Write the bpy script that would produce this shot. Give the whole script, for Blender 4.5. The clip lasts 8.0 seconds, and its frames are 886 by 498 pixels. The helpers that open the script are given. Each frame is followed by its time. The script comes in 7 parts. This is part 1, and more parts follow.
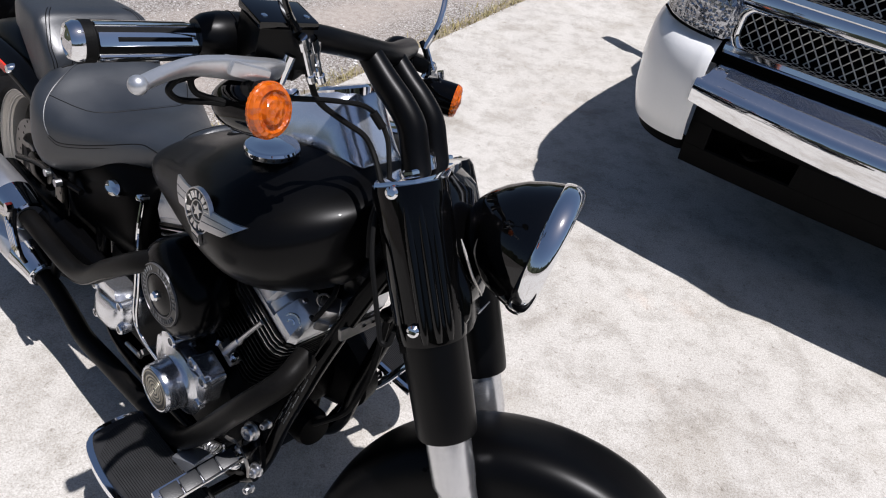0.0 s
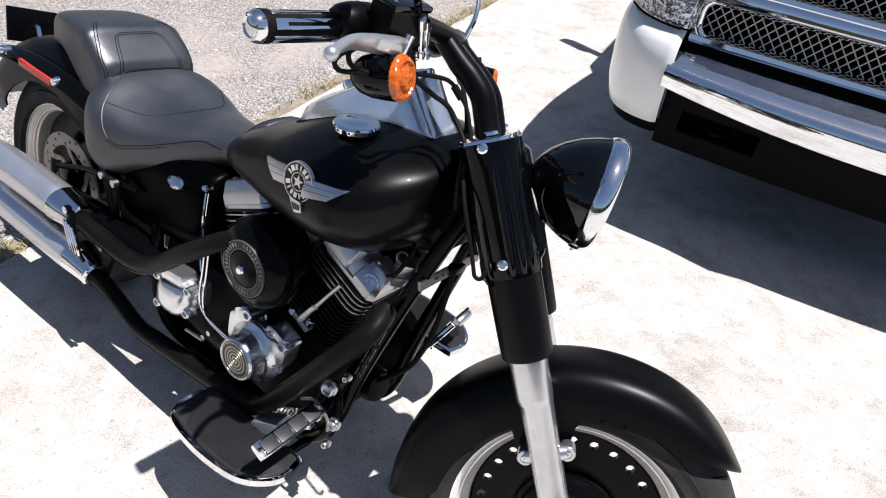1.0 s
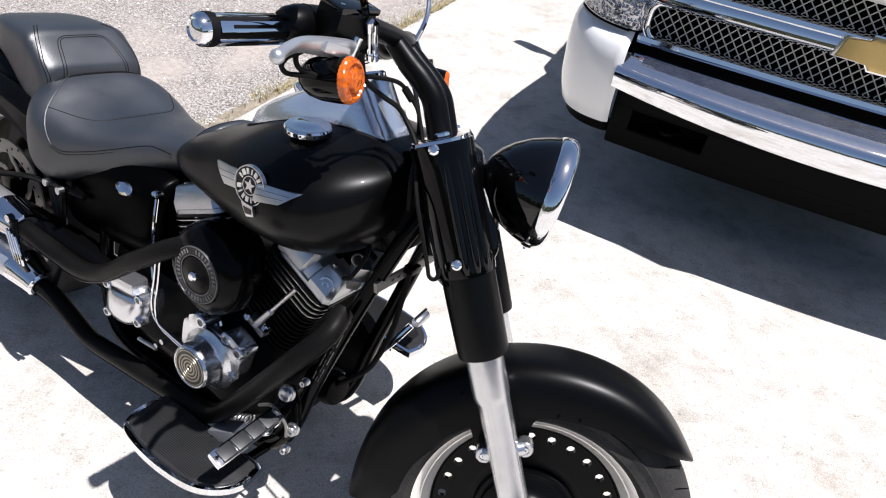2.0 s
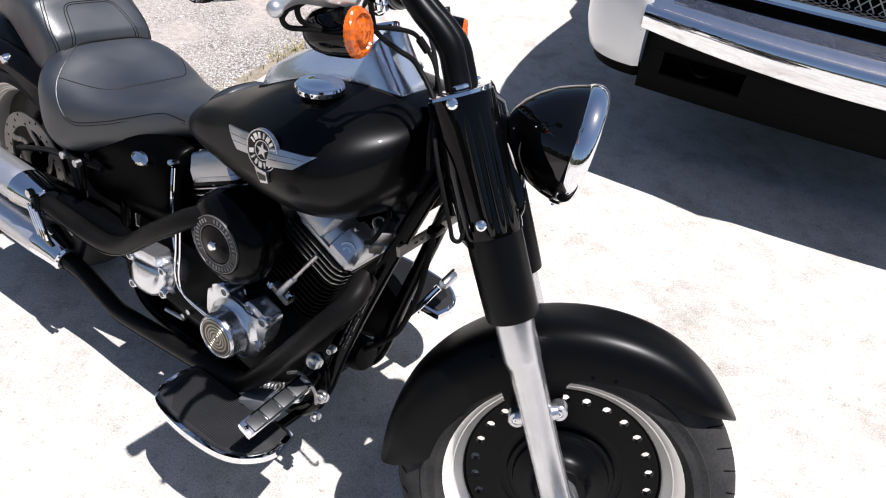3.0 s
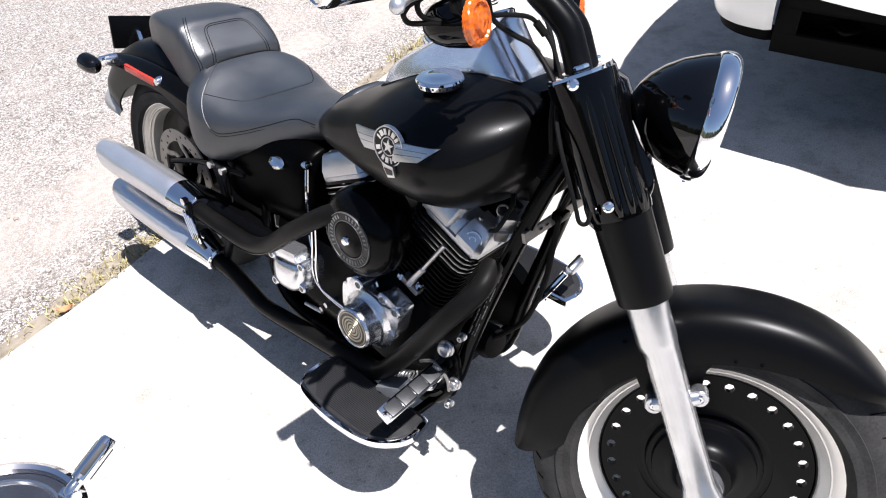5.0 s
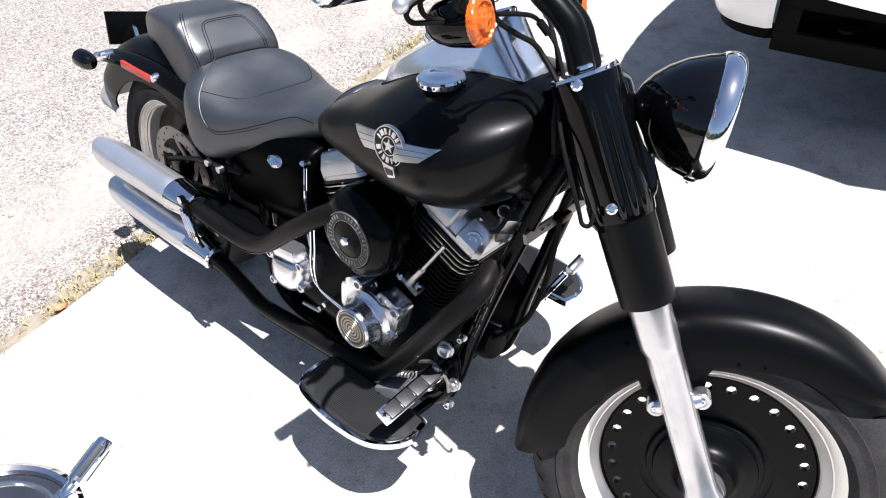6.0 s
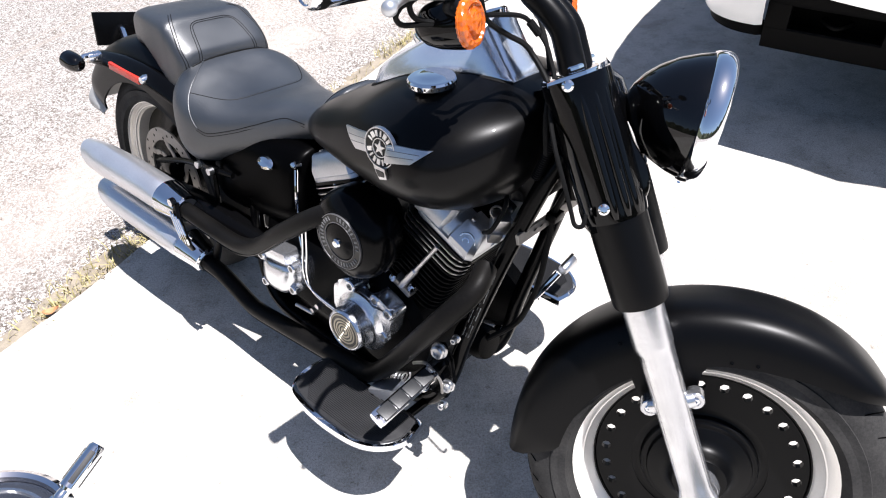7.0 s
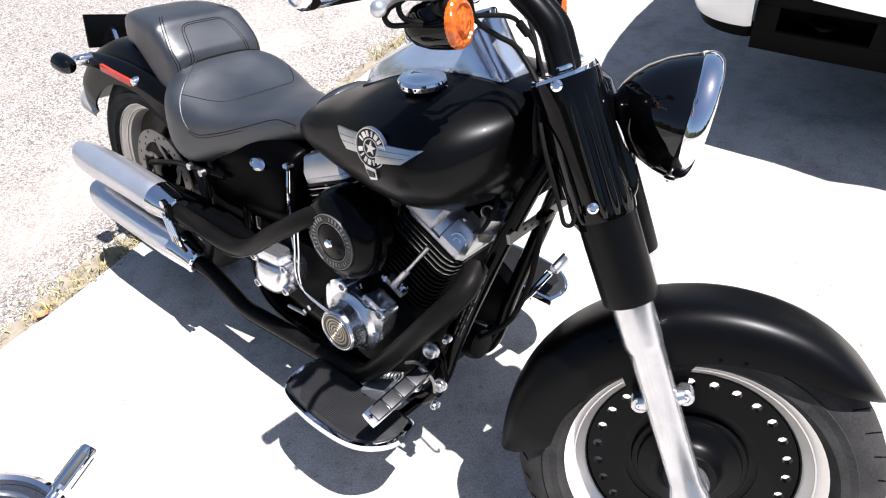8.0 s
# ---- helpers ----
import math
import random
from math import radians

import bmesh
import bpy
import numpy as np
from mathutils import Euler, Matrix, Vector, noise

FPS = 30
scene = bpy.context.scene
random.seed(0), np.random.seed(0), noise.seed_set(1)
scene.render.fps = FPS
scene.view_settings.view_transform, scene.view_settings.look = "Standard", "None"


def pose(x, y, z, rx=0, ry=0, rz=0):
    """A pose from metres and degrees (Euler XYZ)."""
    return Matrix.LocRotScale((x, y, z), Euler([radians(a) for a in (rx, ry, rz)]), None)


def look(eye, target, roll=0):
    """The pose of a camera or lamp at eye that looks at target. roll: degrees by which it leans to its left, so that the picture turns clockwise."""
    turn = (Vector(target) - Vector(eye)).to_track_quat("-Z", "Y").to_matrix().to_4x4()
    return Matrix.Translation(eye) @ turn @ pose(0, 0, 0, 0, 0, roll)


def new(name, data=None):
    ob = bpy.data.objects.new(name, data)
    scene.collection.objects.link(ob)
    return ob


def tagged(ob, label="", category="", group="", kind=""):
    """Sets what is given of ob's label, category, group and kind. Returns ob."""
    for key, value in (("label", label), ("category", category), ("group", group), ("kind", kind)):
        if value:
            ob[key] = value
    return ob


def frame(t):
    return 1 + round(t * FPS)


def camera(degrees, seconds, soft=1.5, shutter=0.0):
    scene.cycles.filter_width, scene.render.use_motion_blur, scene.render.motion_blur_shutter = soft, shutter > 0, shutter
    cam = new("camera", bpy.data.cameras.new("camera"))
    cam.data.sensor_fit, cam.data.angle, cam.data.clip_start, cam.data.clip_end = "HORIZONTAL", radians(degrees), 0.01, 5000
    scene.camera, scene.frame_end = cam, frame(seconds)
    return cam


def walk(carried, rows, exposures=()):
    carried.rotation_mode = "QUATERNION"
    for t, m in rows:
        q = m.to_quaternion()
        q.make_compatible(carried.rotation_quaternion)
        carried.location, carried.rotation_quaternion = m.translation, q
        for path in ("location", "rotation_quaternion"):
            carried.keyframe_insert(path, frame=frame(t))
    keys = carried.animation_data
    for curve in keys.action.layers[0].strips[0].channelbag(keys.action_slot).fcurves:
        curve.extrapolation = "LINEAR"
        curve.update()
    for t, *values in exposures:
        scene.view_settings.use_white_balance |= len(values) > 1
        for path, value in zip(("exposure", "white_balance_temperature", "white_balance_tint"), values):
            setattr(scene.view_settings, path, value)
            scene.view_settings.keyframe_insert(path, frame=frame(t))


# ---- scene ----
cam = camera(67.79, 8.0, soft=1.1)
# seconds, eye, turn about x, y, z in degrees
ROWS = [
    (0.0, -0.0001, -0.0002, 1.4955, 49.096, -6.824, 5.867),
    (0.2, -0.0521, -0.0680, 1.4941, 49.964, -5.235, 3.063),
    (0.5, -0.1331, -0.1527, 1.4870, 47.877, -3.793, -1.152),
    (0.7, -0.1745, -0.1786, 1.4895, 49.012, -5.156, -0.742),
    (1.0, -0.1940, -0.2047, 1.5018, 51.106, -6.572, -0.207),
    (1.5, -0.1985, -0.2139, 1.5065, 51.449, -8.100, -0.791),
    (1.7, -0.1936, -0.2155, 1.5068, 51.685, -8.392, -2.220),
    (2.8, -0.1659, -0.1744, 1.4901, 48.877, -6.055, -3.763),
    (3.0, -0.1664, -0.1663, 1.4810, 47.766, -4.370, -2.975),
    (3.2, -0.1678, -0.1610, 1.4740, 47.858, -2.091, -0.765),
    (3.5, -0.1748, -0.1634, 1.4800, 47.673, 1.345, 1.604),
    (3.7, -0.1706, -0.1687, 1.4798, 47.565, 3.009, 2.531),
    (4.0, -0.1721, -0.1810, 1.4816, 47.365, 5.141, 3.191),
    (4.5, -0.1721, -0.1809, 1.4809, 47.192, 4.851, 3.162),
    (6.0, -0.1826, -0.1633, 1.4791, 46.712, 4.272, 2.904),
    (6.5, -0.1835, -0.1604, 1.4803, 46.511, 4.250, 2.527),
    (7.0, -0.1814, -0.1551, 1.4814, 46.414, 4.269, 2.089),
    (7.5, -0.1788, -0.1582, 1.4807, 46.489, 4.114, 1.865),
    (8.0, -0.1761, -0.1628, 1.4818, 46.580, 4.103, 1.541),
]
walk(cam, [(t, pose(x, y, z, rx, ry, rz)) for t, x, y, z, rx, ry, rz in ROWS],
     exposures=[(0.0, 0.16, 6420, 14), (0.5, 0.44, 6430, 14), (1.0, 0.6, 6450, 14), (1.5, 0.64, 6450, 14), (3.0, 0.7, 6450, 14), (4.5, 0.95, 6450, 14), (8.0, 1.15, 6450, 14)])

# ---- light: a high clear-sky sun ----
SUN = Vector((0.32, -0.12, 1.0)).normalized()
world = bpy.data.worlds.new("sky")
scene.world = world
world.use_nodes = True
sky = world.node_tree.nodes.new("ShaderNodeTexSky")
sky.sky_type, sky.sun_disc = "NISHITA", False
sky.ozone_density, sky.dust_density = 1.5, 0.7
sky.sun_elevation = math.asin(SUN.z)
sky.sun_rotation = math.atan2(SUN.x, SUN.y)
backing = world.node_tree.nodes["Background"]
backing.inputs["Strength"].default_value = 0.058
world.node_tree.links.new(sky.outputs["Color"], backing.inputs["Color"])
sun_data = bpy.data.lights.new("sun", "SUN")
sun_data.energy, sun_data.angle, sun_data.color = 5.0, radians(0.5), (1.0, 0.992, 0.985)
sun = new("sun", sun_data)
sun.matrix_world = look((5, -2, 15), Vector((5, -2, 15)) - SUN)

from mathutils.bvhtree import BVHTree

# ---- materials ----
def material(name, base, rough=0.5, metal=0.0, vary=0.12, scale=8.0, fine=120.0, bump=0.0, bump_scale=200.0, coat=0.0,
             other=None, rough_vary=0.1, spec=0.5):
    """A surface with a tone that drifts at two scales, uneven gloss and fine relief."""
    m = bpy.data.materials.new(name)
    m.use_nodes = True
    nodes, links = m.node_tree.nodes, m.node_tree.links
    bsdf = nodes["Principled BSDF"]
    bsdf.inputs["Metallic"].default_value = metal
    bsdf.inputs["Coat Weight"].default_value = coat
    bsdf.inputs["Specular IOR Level"].default_value = spec
    bsdf.inputs["Coat Roughness"].default_value = 0.04
    place = nodes.new("ShaderNodeTexCoord")
    wide, grain = nodes.new("ShaderNodeTexNoise"), nodes.new("ShaderNodeTexNoise")
    wide.inputs["Scale"].default_value, wide.inputs["Detail"].default_value = scale, 5.0
    grain.inputs["Scale"].default_value, grain.inputs["Detail"].default_value = fine, 3.0
    for n in (wide, grain):
        links.new(place.outputs["Object"], n.inputs["Vector"])
    both = nodes.new("ShaderNodeMath")
    both.operation = "MULTIPLY_ADD"
    links.new(grain.outputs["Fac"], both.inputs[0])
    both.inputs[1].default_value = 0.45
    links.new(wide.outputs["Fac"], both.inputs[2])
    ramp = nodes.new("ShaderNodeMapRange")
    ramp.inputs["From Min"].default_value, ramp.inputs["From Max"].default_value = 0.45, 1.0
    links.new(both.outputs[0], ramp.inputs["Value"])
    mix = nodes.new("ShaderNodeMix")
    mix.data_type = "RGBA"
    low = [c * (1 - vary) for c in base]
    high = other if other else [min(1.0, c * (1 + vary)) for c in base]
    mix.inputs["A"].default_value, mix.inputs["B"].default_value = (*low, 1), (*high, 1)
    links.new(ramp.outputs["Result"], mix.inputs["Factor"])
    links.new(mix.outputs["Result"], bsdf.inputs["Base Color"])
    gloss = nodes.new("ShaderNodeMapRange")
    gloss.inputs["To Min"].default_value = max(0.01, rough * (1 - rough_vary))
    gloss.inputs["To Max"].default_value = min(1.0, rough * (1 + rough_vary))
    links.new(wide.outputs["Fac"], gloss.inputs["Value"])
    links.new(gloss.outputs["Result"], bsdf.inputs["Roughness"])
    if bump:
        relief, tex = nodes.new("ShaderNodeBump"), nodes.new("ShaderNodeTexNoise")
        tex.inputs["Scale"].default_value, tex.inputs["Detail"].default_value = bump_scale, 4.0
        links.new(place.outputs["Object"], tex.inputs["Vector"])
        links.new(tex.outputs["Fac"], relief.inputs["Height"])
        relief.inputs["Strength"].default_value, relief.inputs["Distance"].default_value = bump, 0.002
        links.new(relief.outputs["Normal"], bsdf.inputs["Normal"])
    return m


SATIN = material("satin_black_paint", (0.0013, 0.0013, 0.0015), 0.34, 0.0, 0.2, 6, 300, 0.03, 900, rough_vary=0.08, spec=0.145)
TANK_BLACK = material("polished_black_tank_paint", (0.0016, 0.0016, 0.0018), 0.33, 0.0, 0.2, 6, 300, 0.02, 900, rough_vary=0.08, spec=0.10, coat=0.07)
GLOSS = material("gloss_black_paint", (0.001, 0.001, 0.0011), 0.03, 0.0, 0.2, 6, 200, spec=0.5)
HEATSHIELD = material("matte_black_metal", (0.003, 0.003, 0.0032), 0.44, 0.0, 0.3, 10, 200, 0.10, 500, other=(0.007, 0.0065, 0.006), spec=0.075)
FRAME_BLACK = material("frame_black_paint", (0.0016, 0.0016, 0.0018), 0.2, 0.0, 0.2, 8, 200, spec=0.09)
WRINKLE = material("wrinkle_black_engine_paint", (0.002, 0.002, 0.0022), 0.42, 0.0, 0.3, 30, 400, 0.25, 700, spec=0.055)
LEATHER = material("black_leather", (0.0180, 0.0212, 0.0262), 0.42, 0.0, 0.25, 9, 260, 0.24, 480, rough_vary=0.35, spec=1.0)
STITCH = material("black_thread", (0.005, 0.005, 0.0055), 0.6, 0.0, 0.2, 60, 600, spec=0.2)
RUBBER = material("black_rubber", (0.005, 0.005, 0.005), 0.6, 0.0, 0.3, 20, 300, 0.15, 400, spec=0.1)
PEDAL_RUBBER = material("smooth_grey_pedal_rubber", (0.016, 0.017, 0.019), 0.42, 0.0, 0.3, 20, 300, 0.1, 400, spec=0.5)
PAD_RUBBER = material("worn_ribbed_rubber", (0.016, 0.016, 0.017), 0.55, 0.0, 0.3, 20, 300, 0.1, 400, spec=0.3)
TYRE = material("tyre_rubber", (0.015, 0.015, 0.0155), 0.8, 0.0, 0.35, 14, 220, 0.25, 300, other=(0.046, 0.044, 0.042), spec=0.2)
TYRE_LETTER = material("worn_tyre_lettering", (0.075, 0.075, 0.073), 0.8, 0.0, 0.2, 60, 300)
CHROME = material("chrome", (0.82, 0.83, 0.85), 0.05, 1.0, 0.03, 6, 100, rough_vary=0.4)
BUMPER_CHROME = material("wavy_bumper_chrome", (0.82, 0.83, 0.85), 0.06, 1.0, 0.03, 6, 100, 0.9, 7.0, rough_vary=0.4)
BRUSHED = material("brushed_silver_metal", (0.60, 0.60, 0.61), 0.30, 1.0, 0.10, 8, 250, 0.05, 600)
SATIN_SILVER = material("satin_silver_exhaust", (0.70, 0.71, 0.74), 0.30, 0.85, 0.08, 7, 180, 0.05, 500)
CAST_SILVER = material("cast_satin_silver", (0.60, 0.61, 0.63), 0.34, 0.88, 0.12, 14, 220, 0.06, 350)
RIB_BLACK = material("rolled_gloss_black", (0.001, 0.001, 0.0011), 0.10, 0.0, 0.2, 6, 200, spec=0.30)
COVER_BLACK = material("fork_cover_gloss_black", (0.001, 0.001, 0.0011), 0.06, 0.0, 0.2, 6, 200, spec=0.22)
POLISHED = material("cast_polished_aluminium", (0.72, 0.73, 0.76), 0.22, 0.92, 0.12, 14, 200, 0.06, 300)
RIM_SILVER = material("machined_silver_rim", (0.86, 0.83, 0.78), 0.34, 0.55, 0.06, 12, 300)
LEG_SILVER = material("fork_leg_silver", (0.62, 0.625, 0.64), 0.23, 0.92, 0.15, 26, 300, 0.035, 160, rough_vary=0.35)
DASH = material("satin_silver_dash", (0.68, 0.72, 0.79), 0.20, 0.85, 0.06, 6, 200)
# near-black: paints the shade of gaps, holes and grooves; also plain dark trim
DARK_GAP = material("gap_shade_and_trim_black", (0.001, 0.001, 0.001), 0.7, 0.0, 0.2, 20, 200, spec=0.03)
VALANCE = material("grained_black_plastic", (0.0018, 0.0018, 0.0019), 0.5, 0.0, 0.2, 10, 300, 0.2, 500, spec=0.05)
WHITE_PAINT = material("white_car_paint", (0.80, 0.80, 0.79), 0.22, 0.0, 0.02, 3, 100, coat=0.5)
REFLECTOR = material("red_reflector", (0.55, 0.028, 0.012), 0.25, 0.0, 0.15, 60, 300, coat=0.1)
PLATE_TIP = material("grey_fender_tip", (0.34, 0.34, 0.335), 0.45, 0.2, 0.1, 20, 200)
GOLD = material("gold_badge", (0.55, 0.40, 0.16), 0.3, 0.8, 0.1, 20, 200)
BADGE_BLACK = material("badge_black_enamel", (0.004, 0.004, 0.004), 0.3, 0.0, 0.2, 40, 200, spec=0.3)
LABEL = material("pale_label_print", (0.16, 0.16, 0.16), 0.6, 0.0, 0.1, 60, 300)
OIL_BLACK = material("dull_black_oil_tank", (0.0007, 0.0007, 0.0008), 0.28, 0.0, 0.2, 6, 200, spec=0.025)
STEP_PAD = material("studded_step_pad", (0.26, 0.28, 0.32), 0.20, 0.9, 0.2, 20, 200, 0.5, 160)
LEVER = material("cast_satin_lever", (0.55, 0.56, 0.58), 0.33, 0.8, 0.08, 12, 250)
NEIGHBOUR_FACE = material("grey_polished_cover", (0.20, 0.20, 0.21), 0.12, 0.9, 0.2, 9, 120, 0.3, 25)
REAR_RIM = material("darker_silver_rim", (0.60, 0.575, 0.535), 0.42, 0.6, 0.12, 14, 250)
ROTOR = material("worn_steel_rotor", (0.30, 0.285, 0.265), 0.42, 0.7, 0.15, 16, 250)
MEDALLION = material("dark_medallion", (0.045, 0.042, 0.036), 0.4, 0.3, 0.15, 60, 250)
MEDAL_RING = material("dull_brass_ring", (0.34, 0.31, 0.25), 0.3, 0.9, 0.1, 40, 250)
GRILLE_WIRE = material("dull_grey_wire", (0.50, 0.49, 0.47), 0.35, 0.6, 0.15, 20, 200)
LEAF = material("fallen_orange_leaf", (0.46, 0.20, 0.09), 0.7, 0.0, 0.3, 60, 300)


def amber_material():
    m = material("amber_lens", (0.75, 0.06, 0.001), 0.2, 0.0, 0.5, 60, 400, other=(1.0, 0.26, 0.006), spec=0.9)
    nodes, links = m.node_tree.nodes, m.node_tree.links
    b = nodes["Principled BSDF"]
    b.inputs["Transmission Weight"].default_value = 0.12
    b.inputs["IOR"].default_value = 1.5
    facet, place, relief = nodes.new("ShaderNodeTexVoronoi"), nodes.new("ShaderNodeTexCoord"), nodes.new("ShaderNodeBump")
    facet.inputs["Scale"].default_value = 115.0
    links.new(place.outputs["Object"], facet.inputs["Vector"])
    links.new(facet.outputs["Distance"], relief.inputs["Height"])
    relief.inputs["Strength"].default_value, relief.inputs["Distance"].default_value = 0.8, 0.003
    links.new(relief.outputs["Normal"], b.inputs["Normal"])
    tone, mix = nodes.new("ShaderNodeTexNoise"), nodes.new("ShaderNodeMix")
    tone.inputs["Scale"].default_value, tone.inputs["Detail"].default_value = 90.0, 3.0
    links.new(place.outputs["Object"], tone.inputs["Vector"])
    mix.data_type = "RGBA"
    mix.inputs["A"].default_value, mix.inputs["B"].default_value = (0.25, 0.009, 0.0001, 1), (0.85, 0.19, 0.0012, 1)
    links.new(tone.outputs["Fac"], mix.inputs["Factor"])
    links.new(mix.outputs["Result"], b.inputs["Base Color"])
    return m


def glass_material():
    m = material("clear_lens", (0.95, 0.96, 0.97), 0.03, 0.0, 0.01, 10, 50)
    b = m.node_tree.nodes["Principled BSDF"]
    b.inputs["Transmission Weight"].default_value = 0.95
    return m


AMBER, GLASS = amber_material(), glass_material()


def facet_material():
    """Bright reflector cells behind a clear lamp."""
    m = material("headlamp_reflector", (0.46, 0.47, 0.50), 0.14, 0.8, 0.3, 25, 90)
    nodes, links = m.node_tree.nodes, m.node_tree.links
    cell, place, relief = nodes.new("ShaderNodeTexVoronoi"), nodes.new("ShaderNodeTexCoord"), nodes.new("ShaderNodeBump")
    cell.distance, cell.inputs["Scale"].default_value = "CHEBYCHEV", 62.0
    links.new(place.outputs["Object"], cell.inputs["Vector"])
    links.new(cell.outputs["Distance"], relief.inputs["Height"])
    relief.inputs["Strength"].default_value, relief.inputs["Distance"].default_value = 0.6, 0.012
    links.new(relief.outputs["Normal"], nodes["Principled BSDF"].inputs["Normal"])
    return m


CLEAR_DARK = facet_material()


def concrete_material():
    m = bpy.data.materials.new("sunlit_concrete")
    m.use_nodes = True
    nodes, links = m.node_tree.nodes, m.node_tree.links
    bsdf = nodes["Principled BSDF"]
    bsdf.inputs["Roughness"].default_value = 0.85
    place = nodes.new("ShaderNodeTexCoord")

    def tex(scale, detail, rough=0.6):
        n = nodes.new("ShaderNodeTexNoise")
        n.inputs["Scale"].default_value, n.inputs["Detail"].default_value, n.inputs["Roughness"].default_value = scale, detail, rough
        links.new(place.outputs["Object"], n.inputs["Vector"])
        return n

    def ramp(n, stops):
        r = nodes.new("ShaderNodeValToRGB")
        r.color_ramp.elements[0].position, r.color_ramp.elements[0].color = stops[0][0], (*stops[0][1], 1)
        r.color_ramp.elements[1].position, r.color_ramp.elements[1].color = stops[1][0], (*stops[1][1], 1)
        links.new(n.outputs["Fac"], r.inputs["Fac"])
        return r

    def times(a, b, f=1.0):
        x = nodes.new("ShaderNodeMix")
        x.data_type, x.blend_type = "RGBA", "MULTIPLY"
        x.inputs["Factor"].default_value = f
        links.new(a, x.inputs["A"])
        links.new(b, x.inputs["B"])
        return x.outputs["Result"]

    tone = ramp(tex(1.3, 6), [(0.3, (0.53, 0.507, 0.473)), (0.75, (0.64, 0.62, 0.582))])
    sand = ramp(tex(160, 4, 0.7), [(0.34, (0.72, 0.70, 0.67)), (0.6, (1, 1, 1))])
    pits = ramp(tex(55, 4, 0.6), [(0.29, (0.62, 0.59, 0.56)), (0.39, (1, 1, 1))])
    stain = ramp(tex(3.2, 7, 0.65), [(0.33, (0.80, 0.78, 0.75)), (0.5, (1, 1, 1))])
    c = times(times(times(tone.outputs["Color"], sand.outputs["Color"]), pits.outputs["Color"]), stain.outputs["Color"])
    smudge = ramp(tex(9.0, 8, 0.75), [(0.40, (0.79, 0.78, 0.765)), (0.53, (1, 1, 1))])
    c = times(c, smudge.outputs["Color"])
    speck = ramp(tex(300, 3, 0.8), [(0.36, (0.62, 0.60, 0.57)), (0.50, (1, 1, 1))])
    c = times(c, speck.outputs["Color"])
    rust = ramp(tex(1.9, 8, 0.7), [(0.60, (1, 1, 1)), (0.74, (1.0, 0.90, 0.84))])
    c = times(c, rust.outputs["Color"])
    links.new(c, bsdf.inputs["Base Color"])
    relief = nodes.new("ShaderNodeBump")
    relief.inputs["Strength"].default_value, relief.inputs["Distance"].default_value = 0.25, 0.002
    links.new(tex(220, 5, 0.7).outputs["Fac"], relief.inputs["Height"])
    links.new(relief.outputs["Normal"], bsdf.inputs["Normal"])
    return m


